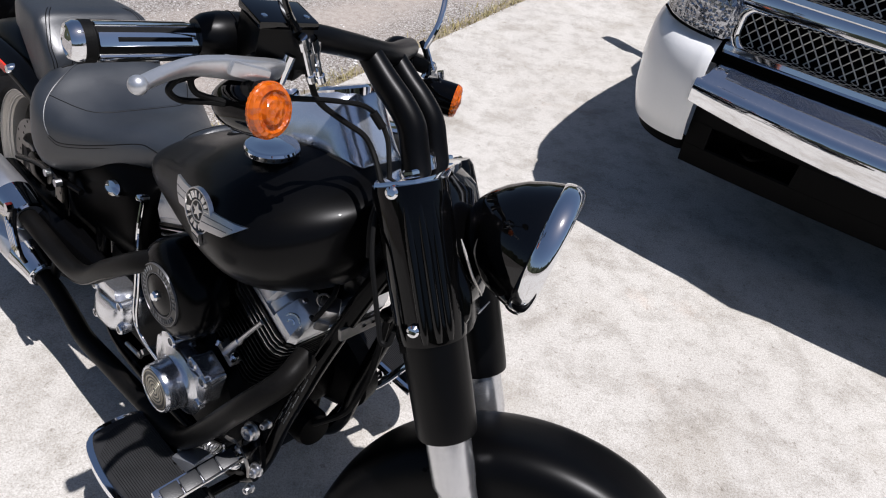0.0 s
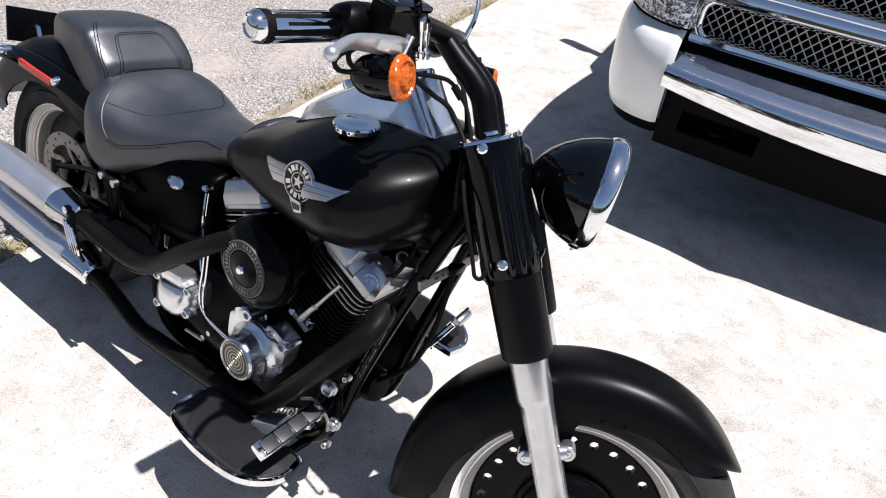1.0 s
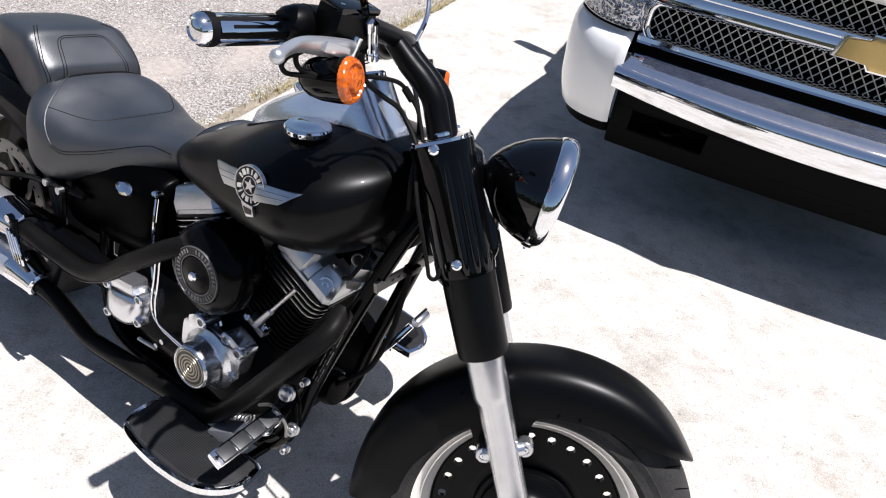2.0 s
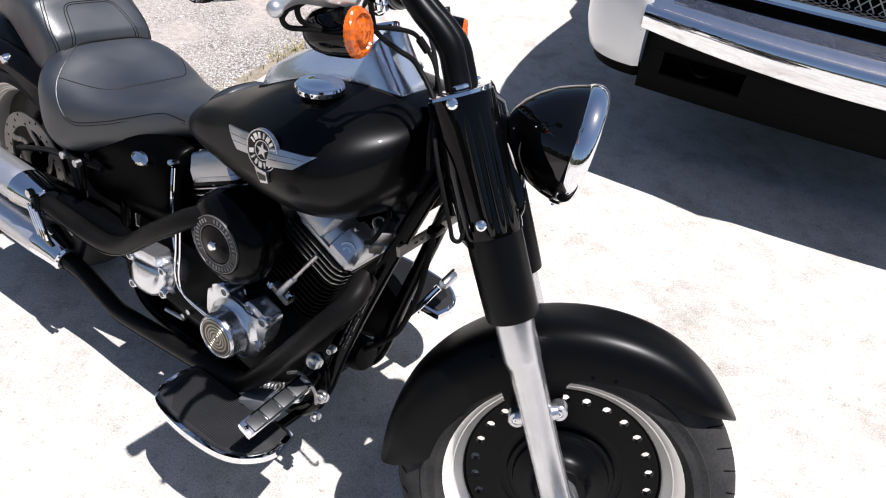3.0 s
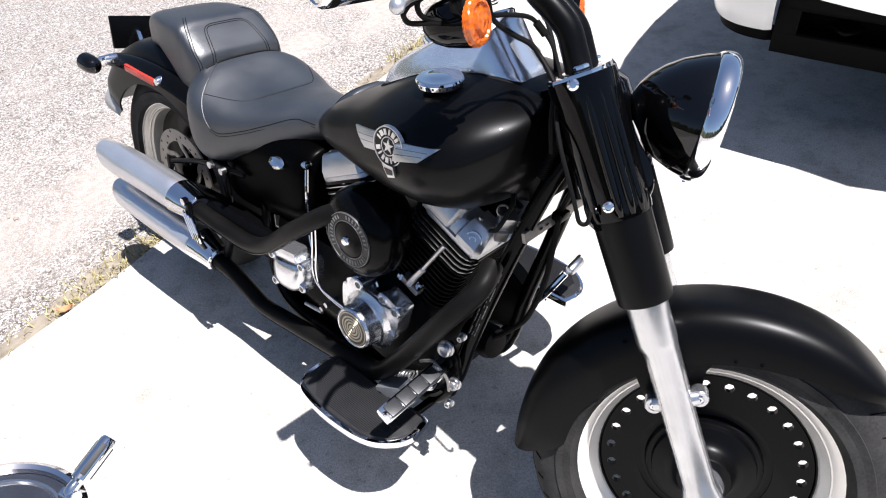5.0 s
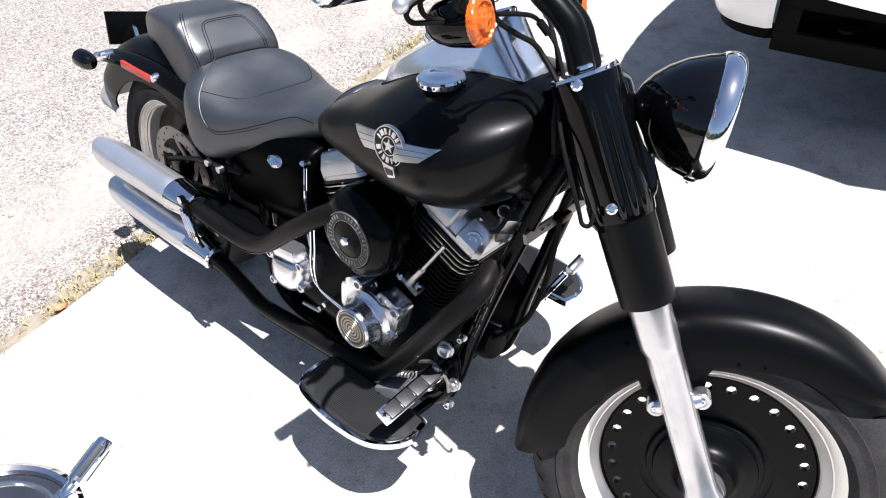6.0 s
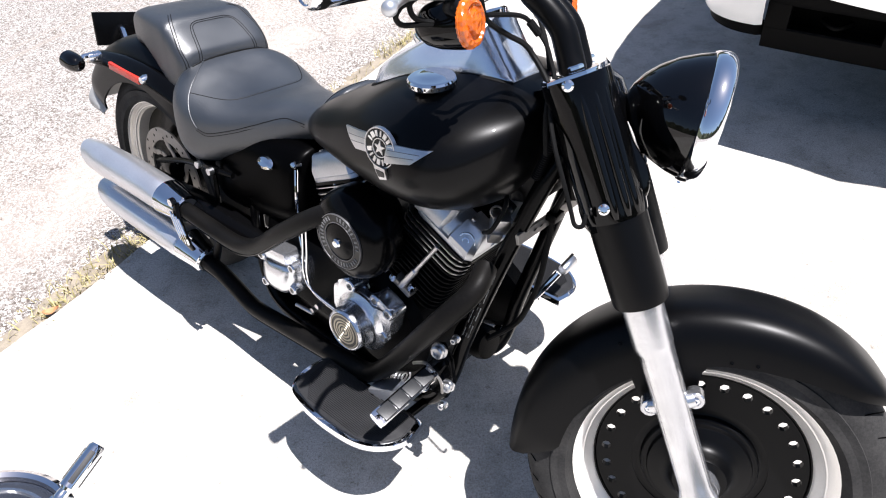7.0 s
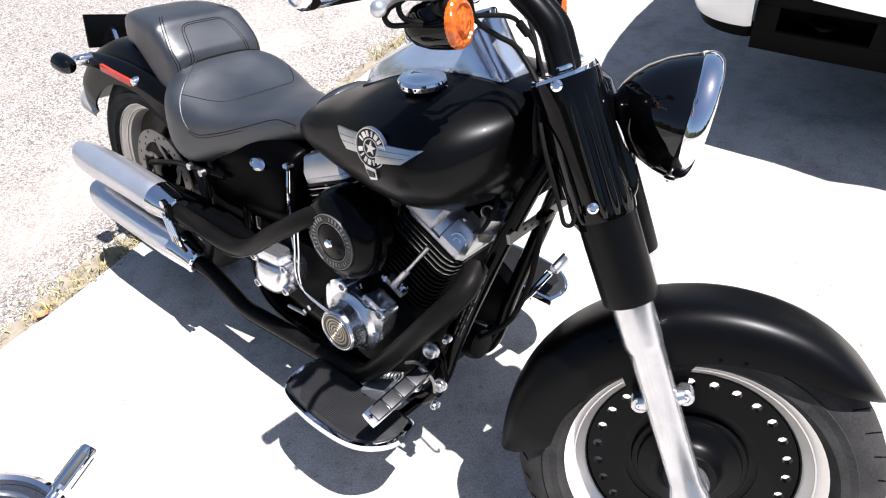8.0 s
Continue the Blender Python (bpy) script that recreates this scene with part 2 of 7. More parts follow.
def gravel_material():
    m = bpy.data.materials.new("packed_gravel")
    m.use_nodes = True
    nodes, links = m.node_tree.nodes, m.node_tree.links
    bsdf = nodes["Principled BSDF"]
    bsdf.inputs["Roughness"].default_value = 0.9
    place = nodes.new("ShaderNodeTexCoord")

    def ramp(source, stops):
        r = nodes.new("ShaderNodeValToRGB")
        els = r.color_ramp.elements
        while len(els) < len(stops):
            els.new(0.5)
        for e, (pos, col) in zip(els, stops):
            e.position, e.color = pos, (*col, 1) if isinstance(col, tuple) else (col, col, col, 1)
        links.new(source, r.inputs["Fac"])
        return r.outputs["Color"]

    def blend(kind, fac, a, b):
        x = nodes.new("ShaderNodeMix")
        x.data_type, x.blend_type = "RGBA", kind
        for socket, v in (("Factor", fac), ("A", a), ("B", b)):
            if isinstance(v, (int, float)):
                x.inputs[socket].default_value = v
            elif isinstance(v, tuple):
                x.inputs[socket].default_value = (*v, 1)
            else:
                links.new(v, x.inputs[socket])
        return x.outputs["Result"]

    def cloud(scale, detail):
        n = nodes.new("ShaderNodeTexNoise")
        n.inputs["Scale"].default_value, n.inputs["Detail"].default_value = scale, detail
        links.new(place.outputs["Object"], n.inputs["Vector"])
        return n.outputs["Fac"]

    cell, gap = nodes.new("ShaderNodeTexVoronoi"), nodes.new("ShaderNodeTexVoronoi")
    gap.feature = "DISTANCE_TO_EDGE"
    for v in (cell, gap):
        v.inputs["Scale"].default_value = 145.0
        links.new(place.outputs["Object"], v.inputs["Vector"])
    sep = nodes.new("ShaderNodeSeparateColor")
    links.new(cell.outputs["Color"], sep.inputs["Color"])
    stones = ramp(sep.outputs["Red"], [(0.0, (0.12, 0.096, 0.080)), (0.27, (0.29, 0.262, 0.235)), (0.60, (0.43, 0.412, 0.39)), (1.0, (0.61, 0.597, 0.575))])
    # soil here paints the stones' own shade into their gaps, tinted brown
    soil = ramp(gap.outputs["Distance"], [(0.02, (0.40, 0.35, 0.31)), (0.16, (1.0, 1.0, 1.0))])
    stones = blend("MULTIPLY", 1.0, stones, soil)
    # dusty patches, a bare strip along the slab and old wheel tracks
    patch = ramp(cloud(1.1, 6), [(0.50, 0.0), (0.66, 0.55)])
    across = nodes.new("ShaderNodeVectorMath")
    across.operation = "DOT_PRODUCT"
    across.inputs[1].default_value = (0.8635, -0.5043, 0.0)
    links.new(place.outputs["Object"], across.inputs[0])
    off = nodes.new("ShaderNodeMapRange")
    off.inputs["From Min"].default_value, off.inputs["From Max"].default_value = -4.946, -1.946
    links.new(across.outputs["Value"], off.inputs["Value"])
    strip = ramp(off.outputs["Result"], [(0.66, 0.0), (0.78, 1.0), (0.85, 1.0), (0.93, 0.0)])
    broken = ramp(cloud(1.6, 5), [(0.38, 0.0), (0.50, 0.80)])
    strip = blend("MULTIPLY", 1.0, strip, broken)
    bare = blend("LIGHTEN", 1.0, patch, strip)
    dirt = ramp(cloud(30.0, 5), [(0.3, (0.35, 0.30, 0.26)), (0.7, (0.47, 0.415, 0.365))])
    colour = blend("MIX", bare, stones, dirt)
    tracks = ramp(off.outputs["Result"], [(0.318, 0.0), (0.326, 0.55), (0.334, 0.0), (0.352, 0.0), (0.364, 0.6), (0.374, 0.0)])
    colour = blend("MIX", tracks, colour, (0.30, 0.255, 0.215))
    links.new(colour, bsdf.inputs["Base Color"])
    relief = nodes.new("ShaderNodeBump")
    relief.inputs["Strength"].default_value, relief.inputs["Distance"].default_value = 0.8, 0.008
    links.new(gap.outputs["Distance"], relief.inputs["Height"])
    links.new(relief.outputs["Normal"], bsdf.inputs["Normal"])
    return m


def island_material(name, a, b, rough=0.85):
    """Each loose piece of the mesh takes its own tone between a and b."""
    m = bpy.data.materials.new(name)
    m.use_nodes = True
    nodes, links = m.node_tree.nodes, m.node_tree.links
    geo, ramp = nodes.new("ShaderNodeNewGeometry"), nodes.new("ShaderNodeValToRGB")
    ramp.color_ramp.elements[0].color, ramp.color_ramp.elements[1].color = (*a, 1), (*b, 1)
    links.new(geo.outputs["Random Per Island"], ramp.inputs["Fac"])
    links.new(ramp.outputs["Color"], nodes["Principled BSDF"].inputs["Base Color"])
    nodes["Principled BSDF"].inputs["Roughness"].default_value = rough
    return m


FAR_TREES = material("far_foliage", (0.035, 0.045, 0.022), 0.9, 0.0, 0.5, 0.4, 3.0, other=(0.075, 0.085, 0.045))
SOIL = material("dry_brown_soil", (0.20, 0.165, 0.125), 0.95, 0.0, 0.3, 25, 300, 0.8, 260, other=(0.34, 0.29, 0.22))
CONCRETE, GRAVEL = concrete_material(), gravel_material()
STONE = island_material("loose_stone", (0.22, 0.185, 0.15), (0.74, 0.725, 0.70))
DRY_GRASS = island_material("dry_grass", (0.17, 0.15, 0.05), (0.52, 0.44, 0.22))


# ---- shape helpers ----
def vec(p):
    return Vector(p)


def spline(points, n=6):
    """Catmull-Rom through the points."""
    p = [vec(q) for q in points]
    p = [2 * p[0] - p[1], *p, 2 * p[-1] - p[-2]]
    out = []
    for i in range(1, len(p) - 2):
        for k in range(n):
            t = k / n
            out.append(0.5 * ((2 * p[i]) + (p[i + 1] - p[i - 1]) * t + (2 * p[i - 1] - 5 * p[i] + 4 * p[i + 1] - p[i + 2]) * t * t
                              + (3 * p[i] - p[i - 1] - 3 * p[i + 1] + p[i + 2]) * t ** 3))
    out.append(p[-2])
    return out


def skin(bm, rings, closed=True, caps=True):
    """Faces between rings of verts."""
    for a, b in zip(rings, rings[1:]):
        n = len(a)
        for i in range(n if closed else n - 1):
            bm.faces.new((a[i], a[(i + 1) % n], b[(i + 1) % n], b[i]))
    if caps:
        bm.faces.new(rings[0][::-1])
        bm.faces.new(rings[-1])
    return bm


def tube(points, radius, seg=12, smooth=6, bm=None, squash=1.0):
    """A round bar along a smoothed path; radius is one number or one for each given point."""
    bm = bm or bmesh.new()
    path = spline(points, smooth) if smooth > 1 and len(points) > 2 else [vec(p) for p in points]
    if isinstance(radius, (int, float)):
        radii = [radius] * len(path)
    else:
        at = np.linspace(0, len(radius) - 1, len(path))
        radii = [float(v) for v in np.interp(at, range(len(radius)), radius)]
    side = None
    rings = []
    for i, p in enumerate(path):
        way = (path[min(i + 1, len(path) - 1)] - path[max(i - 1, 0)]).normalized()
        if side is None:
            side = way.orthogonal().normalized()
        side = (side - way * side.dot(way)).normalized()
        up = way.cross(side)
        rings.append([bm.verts.new(p + radii[i] * (math.cos(a) * side + squash * math.sin(a) * up))
                      for a in (2 * math.pi * k / seg for k in range(seg))])
    return skin(bm, rings)


def lathe(profile, seg=32, m=None, bm=None, loop=False):
    """Turns a profile of (radius, height) round the z axis; loop joins its last point to its first."""
    bm = bm or bmesh.new()
    m = m or Matrix()
    rings = []
    for r, h in profile:
        if r < 1e-6:
            rings.append([bm.verts.new(m @ Vector((0, 0, h)))])
        else:
            rings.append([bm.verts.new(m @ Vector((r * math.cos(a), r * math.sin(a), h))) for a in (2 * math.pi * k / seg for k in range(seg))])
    pairs = list(zip(rings, rings[1:])) + ([(rings[-1], rings[0])] if loop else [])
    for a, b in pairs:
        for i in range(seg):
            j = (i + 1) % seg
            if len(a) == 1 and len(b) == 1:
                continue
            if len(a) == 1:
                bm.faces.new((a[0], b[j], b[i]))
            elif len(b) == 1:
                bm.faces.new((a[i], a[j], b[0]))
            else:
                bm.faces.new((a[i], a[j], b[j], b[i]))
    return bm


def box(size, m=None, bevel=0.0, bm=None):
    own = bmesh.new()
    bmesh.ops.create_cube(own, size=1)
    bmesh.ops.scale(own, vec=size, verts=own.verts)
    if bevel:
        bmesh.ops.bevel(own, geom=own.edges[:], offset=bevel, segments=2, profile=0.7, affect="EDGES")
    bmesh.ops.transform(own, matrix=m or Matrix(), verts=own.verts)
    return merge(bm, own) if bm else own


def merge(bm, other):
    data = bpy.data.meshes.new("joined")
    other.to_mesh(data)
    other.free()
    bm.from_mesh(data)
    bpy.data.meshes.remove(data)
    return bm


def plate(outline, depth, m=None, bevel=0.0):
    """A flat outline in x, y raised by depth along z."""
    bm = bmesh.new()
    low, top = ([bm.verts.new((x, y, z)) for x, y in outline] for z in (0, depth))
    skin(bm, [low, top])
    if bevel:
        rim = [e for e in bm.edges if all(v in set(top) for v in e.verts)]
        bmesh.ops.bevel(bm, geom=rim, offset=bevel, segments=2, profile=0.6, affect="EDGES")
    bmesh.ops.transform(bm, matrix=m or Matrix(), verts=bm.verts)
    return bm


def dome(outline, levels, m):
    """A casting that follows an outline and draws in with height; levels are (scale, height)."""
    bm = bmesh.new()
    rings = [[bm.verts.new(m @ Vector((x * k, y * k, z))) for x, y in outline] for k, z in levels]
    return skin(bm, rings)


def blade(points, widths, thick, up, n=6):
    """A flat bar with rounded edges along a smoothed path, wide along up."""
    path = spline(points, n)
    wide = [float(v) for v in np.interp(np.linspace(0, len(widths) - 1, len(path)), range(len(widths)), widths)]
    bm = bmesh.new()
    rings = []
    for i, p in enumerate(path):
        way = (path[min(i + 1, len(path) - 1)] - path[max(i - 1, 0)]).normalized()
        u = (vec(up) - way * vec(up).dot(way)).normalized()
        s = way.cross(u)
        rings.append([bm.verts.new(p + u * wide[i] * math.copysign(abs(math.cos(a)) ** 0.8, math.cos(a)) + s * thick * math.copysign(abs(math.sin(a)) ** 0.6, math.sin(a)))
                      for a in (2 * math.pi * k / 16 for k in range(16))])
    return skin(bm, rings)


def snap(bm, points, lift=0.0, n=6):
    """A smoothed path laid on the skin of a mesh."""
    tree = BVHTree.FromBMesh(bm)
    out = []
    for p in spline(points, n):
        at, normal, _, _ = tree.find_nearest(p)
        out.append(at + normal * lift)
    return out


def loft_ring(x, hw, zt, zb, n=2.4, yc=0.0, seg=40):
    mid, half = (zt + zb) / 2, (zt - zb) / 2
    out = []
    for k in range(seg):
        a = 2 * math.pi * k / seg
        c, s = math.cos(a), math.sin(a)
        out.append((x, yc + hw * math.copysign(abs(c) ** (2 / n), c), mid + half * math.copysign(abs(s) ** (2 / n), s)))
    return out


def loft(sections, seg=40, steps=4):
    """A rounded body through sections (x, half width, top, bottom, squareness)."""
    keys = np.array([s + (2.4,) * (5 - len(s)) for s in sections], float)
    smooth = spline([(k, 0, 0) for k in range(len(keys))], steps)
    cols = [[v.x for v in spline([(row[c], 0, 0) for row in keys], steps)] for c in range(5)]
    bm = bmesh.new()
    rings = [[bm.verts.new(p) for p in loft_ring(*(cols[c][i] for c in range(5)), 0.0, seg)] for i in range(len(smooth))]
    return skin(bm, rings)


def facing(origin, z_to, x_to=(1, 0, 0)):
    """A pose at origin whose z axis points along z_to and whose x axis leans to x_to."""
    z = vec(z_to).normalized()
    x = vec(x_to)
    x = (x - z * x.dot(z)).normalized()
    m = Matrix((x, z.cross(x), z)).transposed().to_4x4()
    m.translation = origin
    return m


def part(name, bm, mat, parent, label="", sharp=35, m=None):
    """Links a bmesh as one mesh object under a thing or a part."""
    bmesh.ops.recalc_face_normals(bm, faces=bm.faces)
    data = bpy.data.meshes.new(name)
    bm.to_mesh(data)
    bm.free()
    data.materials.append(mat)
    data.polygons.foreach_set("use_smooth", [True] * len(data.polygons))
    data.set_sharp_from_angle(angle=radians(sharp))
    ob = new(name, data)
    ob.parent = parent
    if m is not None:
        ob.matrix_basis = m
    return tagged(ob, label)


def share(ob, parent, m):
    """Another object on the same mesh."""
    o = new(ob.name.split(".")[0], ob.data)
    o.parent = parent
    o.matrix_basis = m
    return o


def empty(name, m, label, category, group=""):
    e = new(name)
    e.empty_display_size = 0.1
    e.matrix_basis = m
    return tagged(e, label, category, group)


def structure(name, bm, mat, label):
    return tagged(part(name, bm, mat, None, label), label, "ground", "", "structure")


# ---- ground ----
EDGE, ALONG = Vector((-1.60, 1.12)), Vector((0.504, 0.863)).normalized()
ACROSS = Vector((ALONG.y, -ALONG.x))
rng = random.Random(4)


def edge_point(s, off):
    p = EDGE + ALONG * s + ACROSS * off
    return p.x, p.y


def build_ground():
    bm = bmesh.new()
    size = 600
    bmesh.ops.create_grid(bm, x_segments=8, y_segments=8, size=size)
    bmesh.ops.translate(bm, vec=(0, 0, -0.028), verts=bm.verts)
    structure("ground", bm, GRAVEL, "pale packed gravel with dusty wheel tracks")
    # concrete slab with a slightly broken edge
    bm = bmesh.new()
    steps = [-9 + 0.05 * k for k in range(440)]
    wob = [0.012 * noise.noise((s * 3.1, 0, 0)) + 0.006 * noise.noise((s * 14, 5, 0)) for s in steps]
    rings = []
    for s, w in zip(steps, wob):
        low, top, far_top, far_low = edge_point(s, w), edge_point(s, w + 0.008), edge_point(s, 14), edge_point(s, 14)
        rings.append([bm.verts.new((*low, -0.12)), bm.verts.new((*low, -0.008)), bm.verts.new((*top, 0.0)),
                      bm.verts.new((*far_top, 0.0)), bm.verts.new((*far_low, -0.12))])
    skin(bm, rings)
    structure("pavement", bm, CONCRETE, "sunlit pale concrete slab with pits and faint stains")


def build_backdrop():
    """A far line of trees all round, seen only mirrored in the chrome and the paint."""
    bm = bmesh.new()
    rows = []
    for k in range(361):
        a = 2 * math.pi * k / 360
        r = 46 + 5 * noise.noise((3 * math.cos(a), 3 * math.sin(a), 1))
        h = 8.0 + 3.5 * noise.noise((9 * math.cos(a), 9 * math.sin(a), 2)) + 1.4 * noise.noise((40 * math.cos(a), 40 * math.sin(a), 3))
        rows.append([bm.verts.new((q * math.cos(a), q * math.sin(a), z)) for q, z in ((r, -0.1), (r + 0.5, h * 0.6), (r + 1.5, h), (r + 4, h * 0.9), (r + 5, -0.1))])
    skin(bm, rows, caps=False)
    tagged(part("backdrop", bm, FAR_TREES, None), "far dark line of trees round the yard", "backdrop", "", "structure")


def build_loose_stones():
    verts, faces = [], []
    for k in range(9000):
        s, off = rng.uniform(-2.5, 6.0), -abs(rng.gauss(0, 1.0)) * 1.1 - 0.02
        if rng.random() < 0.12:
            off = rng.uniform(-0.12, 0.03)
        x, y = edge_point(s, off)
        if noise.noise((x * 1.3, y * 1.3, 3)) < -0.12 and rng.random() < 0.8:
            continue
        if -0.8 < off < -0.3 and noise.noise((x * 1.6, y * 1.6, 8)) > -0.30 and rng.random() < 0.85:
            continue
        r = rng.uniform(0.0025, 0.0065) * (1.6 if rng.random() < 0.08 else 1)
        z = (-0.028 if off < 0 else 0.0) + r * 0.3
        turn = rng.uniform(0, 6.28)
        base = len(verts)
        verts.append((x, y, z + r * rng.uniform(0.5, 0.9)))
        for i in range(5):
            a = turn + i * 1.2566
            q = r * rng.uniform(0.75, 1.25)
            verts.append((x + q * math.cos(a), y + q * math.sin(a), z + r * rng.uniform(-0.1, 0.35)))
        for i in range(5):
            a = turn + i * 1.2566 + 0.6
            verts.append((x + 0.8 * r * math.cos(a), y + 0.8 * r * math.sin(a), z - r * 0.6))
        for i in range(5):
            j = (i + 1) % 5
            faces += [(base, base + 1 + i, base + 1 + j), (base + 1 + i, base + 6 + i, base + 1 + j), (base + 1 + j, base + 6 + i, base + 6 + j)]
    data = bpy.data.meshes.new("loose_stones")
    data.from_pydata(verts, [], faces)
    data.materials.append(STONE)
    tagged(new("loose_stones", data), "small pale stones scattered over the packed gravel", "gravel", "", "stuff")


def build_dry_grass():
    verts, faces = [], []
    for k in range(9000):
        s = rng.uniform(-2.5, 7.0)
        if noise.noise((s * 1.7, 0.3, 0)) < 0.02 and rng.random() < 0.85:
            continue
        x, y = edge_point(s, -abs(rng.gauss(0, 0.06)) + 0.006)
        h, lean, a = rng.uniform(0.006, 0.045), rng.uniform(0.3, 1.6), rng.uniform(0, 6.28)
        dx, dy = math.cos(a), math.sin(a)
        w = rng.uniform(0.0012, 0.003)
        b = len(verts)
        verts += [(x - dy * w, y + dx * w, -0.03), (x + dy * w, y - dx * w, -0.03),
                  (x + dx * h * lean * 0.4 + dy * w * 0.7, y + dy * h * lean * 0.4 - dx * w * 0.7, -0.028 + h * 0.7),
                  (x + dx * h * lean * 0.4 - dy * w * 0.7, y + dy * h * lean * 0.4 + dx * w * 0.7, -0.028 + h * 0.7),
                  (x + dx * h * lean, y + dy * h * lean, -0.028 + h)]
        faces += [(b, b + 1, b + 2, b + 3), (b + 3, b + 2, b + 4)]
    data = bpy.data.meshes.new("dry_grass")
    data.from_pydata(verts, [], faces)
    data.materials.append(DRY_GRASS)
    tagged(new("dry_grass", data), "thin dry grass along the broken edge of the slab", "grass", "", "stuff")


def build_soil():
    bm = bmesh.new()
    rings = []
    for k in range(620):
        s = -7 + 0.03 * k
        w = 0.10 + 0.07 * noise.noise((s * 2.2, 1, 0)) + 0.02 * noise.noise((s * 11, 4, 0))
        rings.append([bm.verts.new((*edge_point(s, o), z)) for o, z in ((0.01, -0.030), (0.004, -0.012 + 0.006 * noise.noise((s * 9, 2, 0))), (-w * 0.5, -0.020 + 0.005 * noise.noise((s * 7, 3, 0))), (-w, -0.029), (-w, -0.04), (0.01, -0.04))])
    skin(bm, rings)
    tagged(part("soil_strip", bm, SOIL, None), "brown soil and dead grass along the slab edge", "soil", "", "structure")


build_ground()
build_soil()


LEAF_AT = (0.048, 0.001)


def build_leaf():
    bm = bmesh.new()
    rings = []
    for k in range(9):
        f = k / 8
        w = 0.014 * math.sin(math.pi * min(1, f * 1.05 + 0.02)) ** 0.7 + 0.0006
        curl = 0.010 * (f - 0.4) ** 2 * 4
        rings.append([bm.verts.new((0.05 * (f - 0.5), y * w, curl + 0.005 * abs(y) + dz)) for y, dz in ((-1, 0), (0, -0.001), (1, 0), (0, -0.0016))])
    skin(bm, rings)
    x, y = edge_point(LEAF_AT[0], LEAF_AT[1])
    ob = part("leaf", bm, LEAF, None, m=pose(x, y, 0.004, 0, 6, 25))
    tagged(ob, "curled orange fallen leaf on the slab edge", "leaf")


build_backdrop()

# ---- the black cruiser: x forward, y to its left, z up; it leans on its side stand with the front turned left ----
BIKE = pose(0.1435, 0.4193, 0, -11.61, 0, -37.96)
RAKE = radians(29.69)
AXIS = Vector((-math.sin(RAKE), 0, math.cos(RAKE)))
PIVOT = Vector((0.147, 0, 0))
STEER = Matrix.Translation(PIVOT) @ Matrix.Rotation(radians(24.48), 4, AXIS) @ Matrix.Translation(-PIVOT)
AXLE_F, AXLE_R = Vector((0, 0, 0.315)), Vector((-1.634, 0, 0.32))
RIGHT = (0, -1, 0)


def on_fork(z, y, ahead=0.0):
    """The place on the fork's line at that height."""
    return Vector((-(z - 0.315) * math.tan(RAKE) + ahead * math.cos(RAKE), y, z + ahead * math.sin(RAKE)))


def ring_of(r, k, n, c, y):
    a = 2 * math.pi * k / n
    return Vector((c.x + r * math.cos(a), y, c.z + r * math.sin(a)))


def tyre_mesh(r_out, r_in, half, c):
    prof = []
    for k in range(17):
        a = math.pi * (k / 16)
        y = -math.cos(a)
        prof.append((r_out - (r_out - r_in) * (1 - math.sin(a) ** 0.55) * 0.99 if 0 < k < 16 else r_in, half * y * (1.0 if 3 < k < 13 else 0.96)))
    prof += [(r_in - 0.012, half * 0.7), (r_in - 0.012, -half * 0.7)]
    return lathe(prof, 72, facing(c, RIGHT), loop=True)


def solid_disc_with_holes(c, y, depth, r_in, r_hole, r_out, n, rh):
    """A disc wheel's face, pierced by a ring of holes."""
    bm = bmesh.new()
    per = 8
    layers = []
    for yy in (y, y + depth):
        inner, outer, holes = [], [], []
        for k in range(n):
            a0 = 2 * math.pi * k / n + 0.1475
            h = Vector((c.x + r_hole * math.cos(a0), yy, c.z + r_hole * math.sin(a0)))
            ex, ez = Vector((math.cos(a0), 0, math.sin(a0))), Vector((-math.sin(a0), 0, math.cos(a0)))
            holes.append([bm.verts.new(h + rh * (math.cos(b) * ex + math.sin(b) * ez)) for b in (2 * math.pi * (j + 0.5) / per for j in range(per))])
            for off, lst, r in ((-0.25, inner, r_in), (0.25, inner, r_in), (-0.25, outer, r_out), (0.25, outer, r_out)):
                a = a0 + off * 2 * math.pi / n
                lst.append(bm.verts.new((c.x + r * math.cos(a), yy, c.z + r * math.sin(a))))
        for k in range(n):
            h, j = holes[k], (k + 1) % n
            i0, i1, o0, o1 = inner[2 * k], inner[2 * k + 1], outer[2 * k], outer[2 * k + 1]
            # around one hole: verts run from just past the outward ray, anticlockwise
            bm.faces.new((h[0], h[7], o0, o1))
            bm.faces.new((h[4], h[3], i1, i0))
            bm.faces.new((o1, h[0], h[1]) + ())
            bm.faces.new((h[2], h[3], i1))
            bm.faces.new((o0, h[7], h[6]))
            bm.faces.new((h[5], h[4], i0))
            nh = holes[j]
            bm.faces.new((h[1], h[2], nh[5], nh[6]))
            bm.faces.new((o1, h[1], nh[6], outer[2 * j]))
            bm.faces.new((h[2], i1, inner[2 * j], nh[5]))
        layers.append((inner, outer, holes))
    (i_a, o_a, h_a), (i_b, o_b, h_b) = layers
    skin(bm, [i_a, i_b], caps=False)
    skin(bm, [o_a, o_b], caps=False)
    for ha, hb in zip(h_a, h_b):
        skin(bm, [ha, hb], caps=False)
    return bm


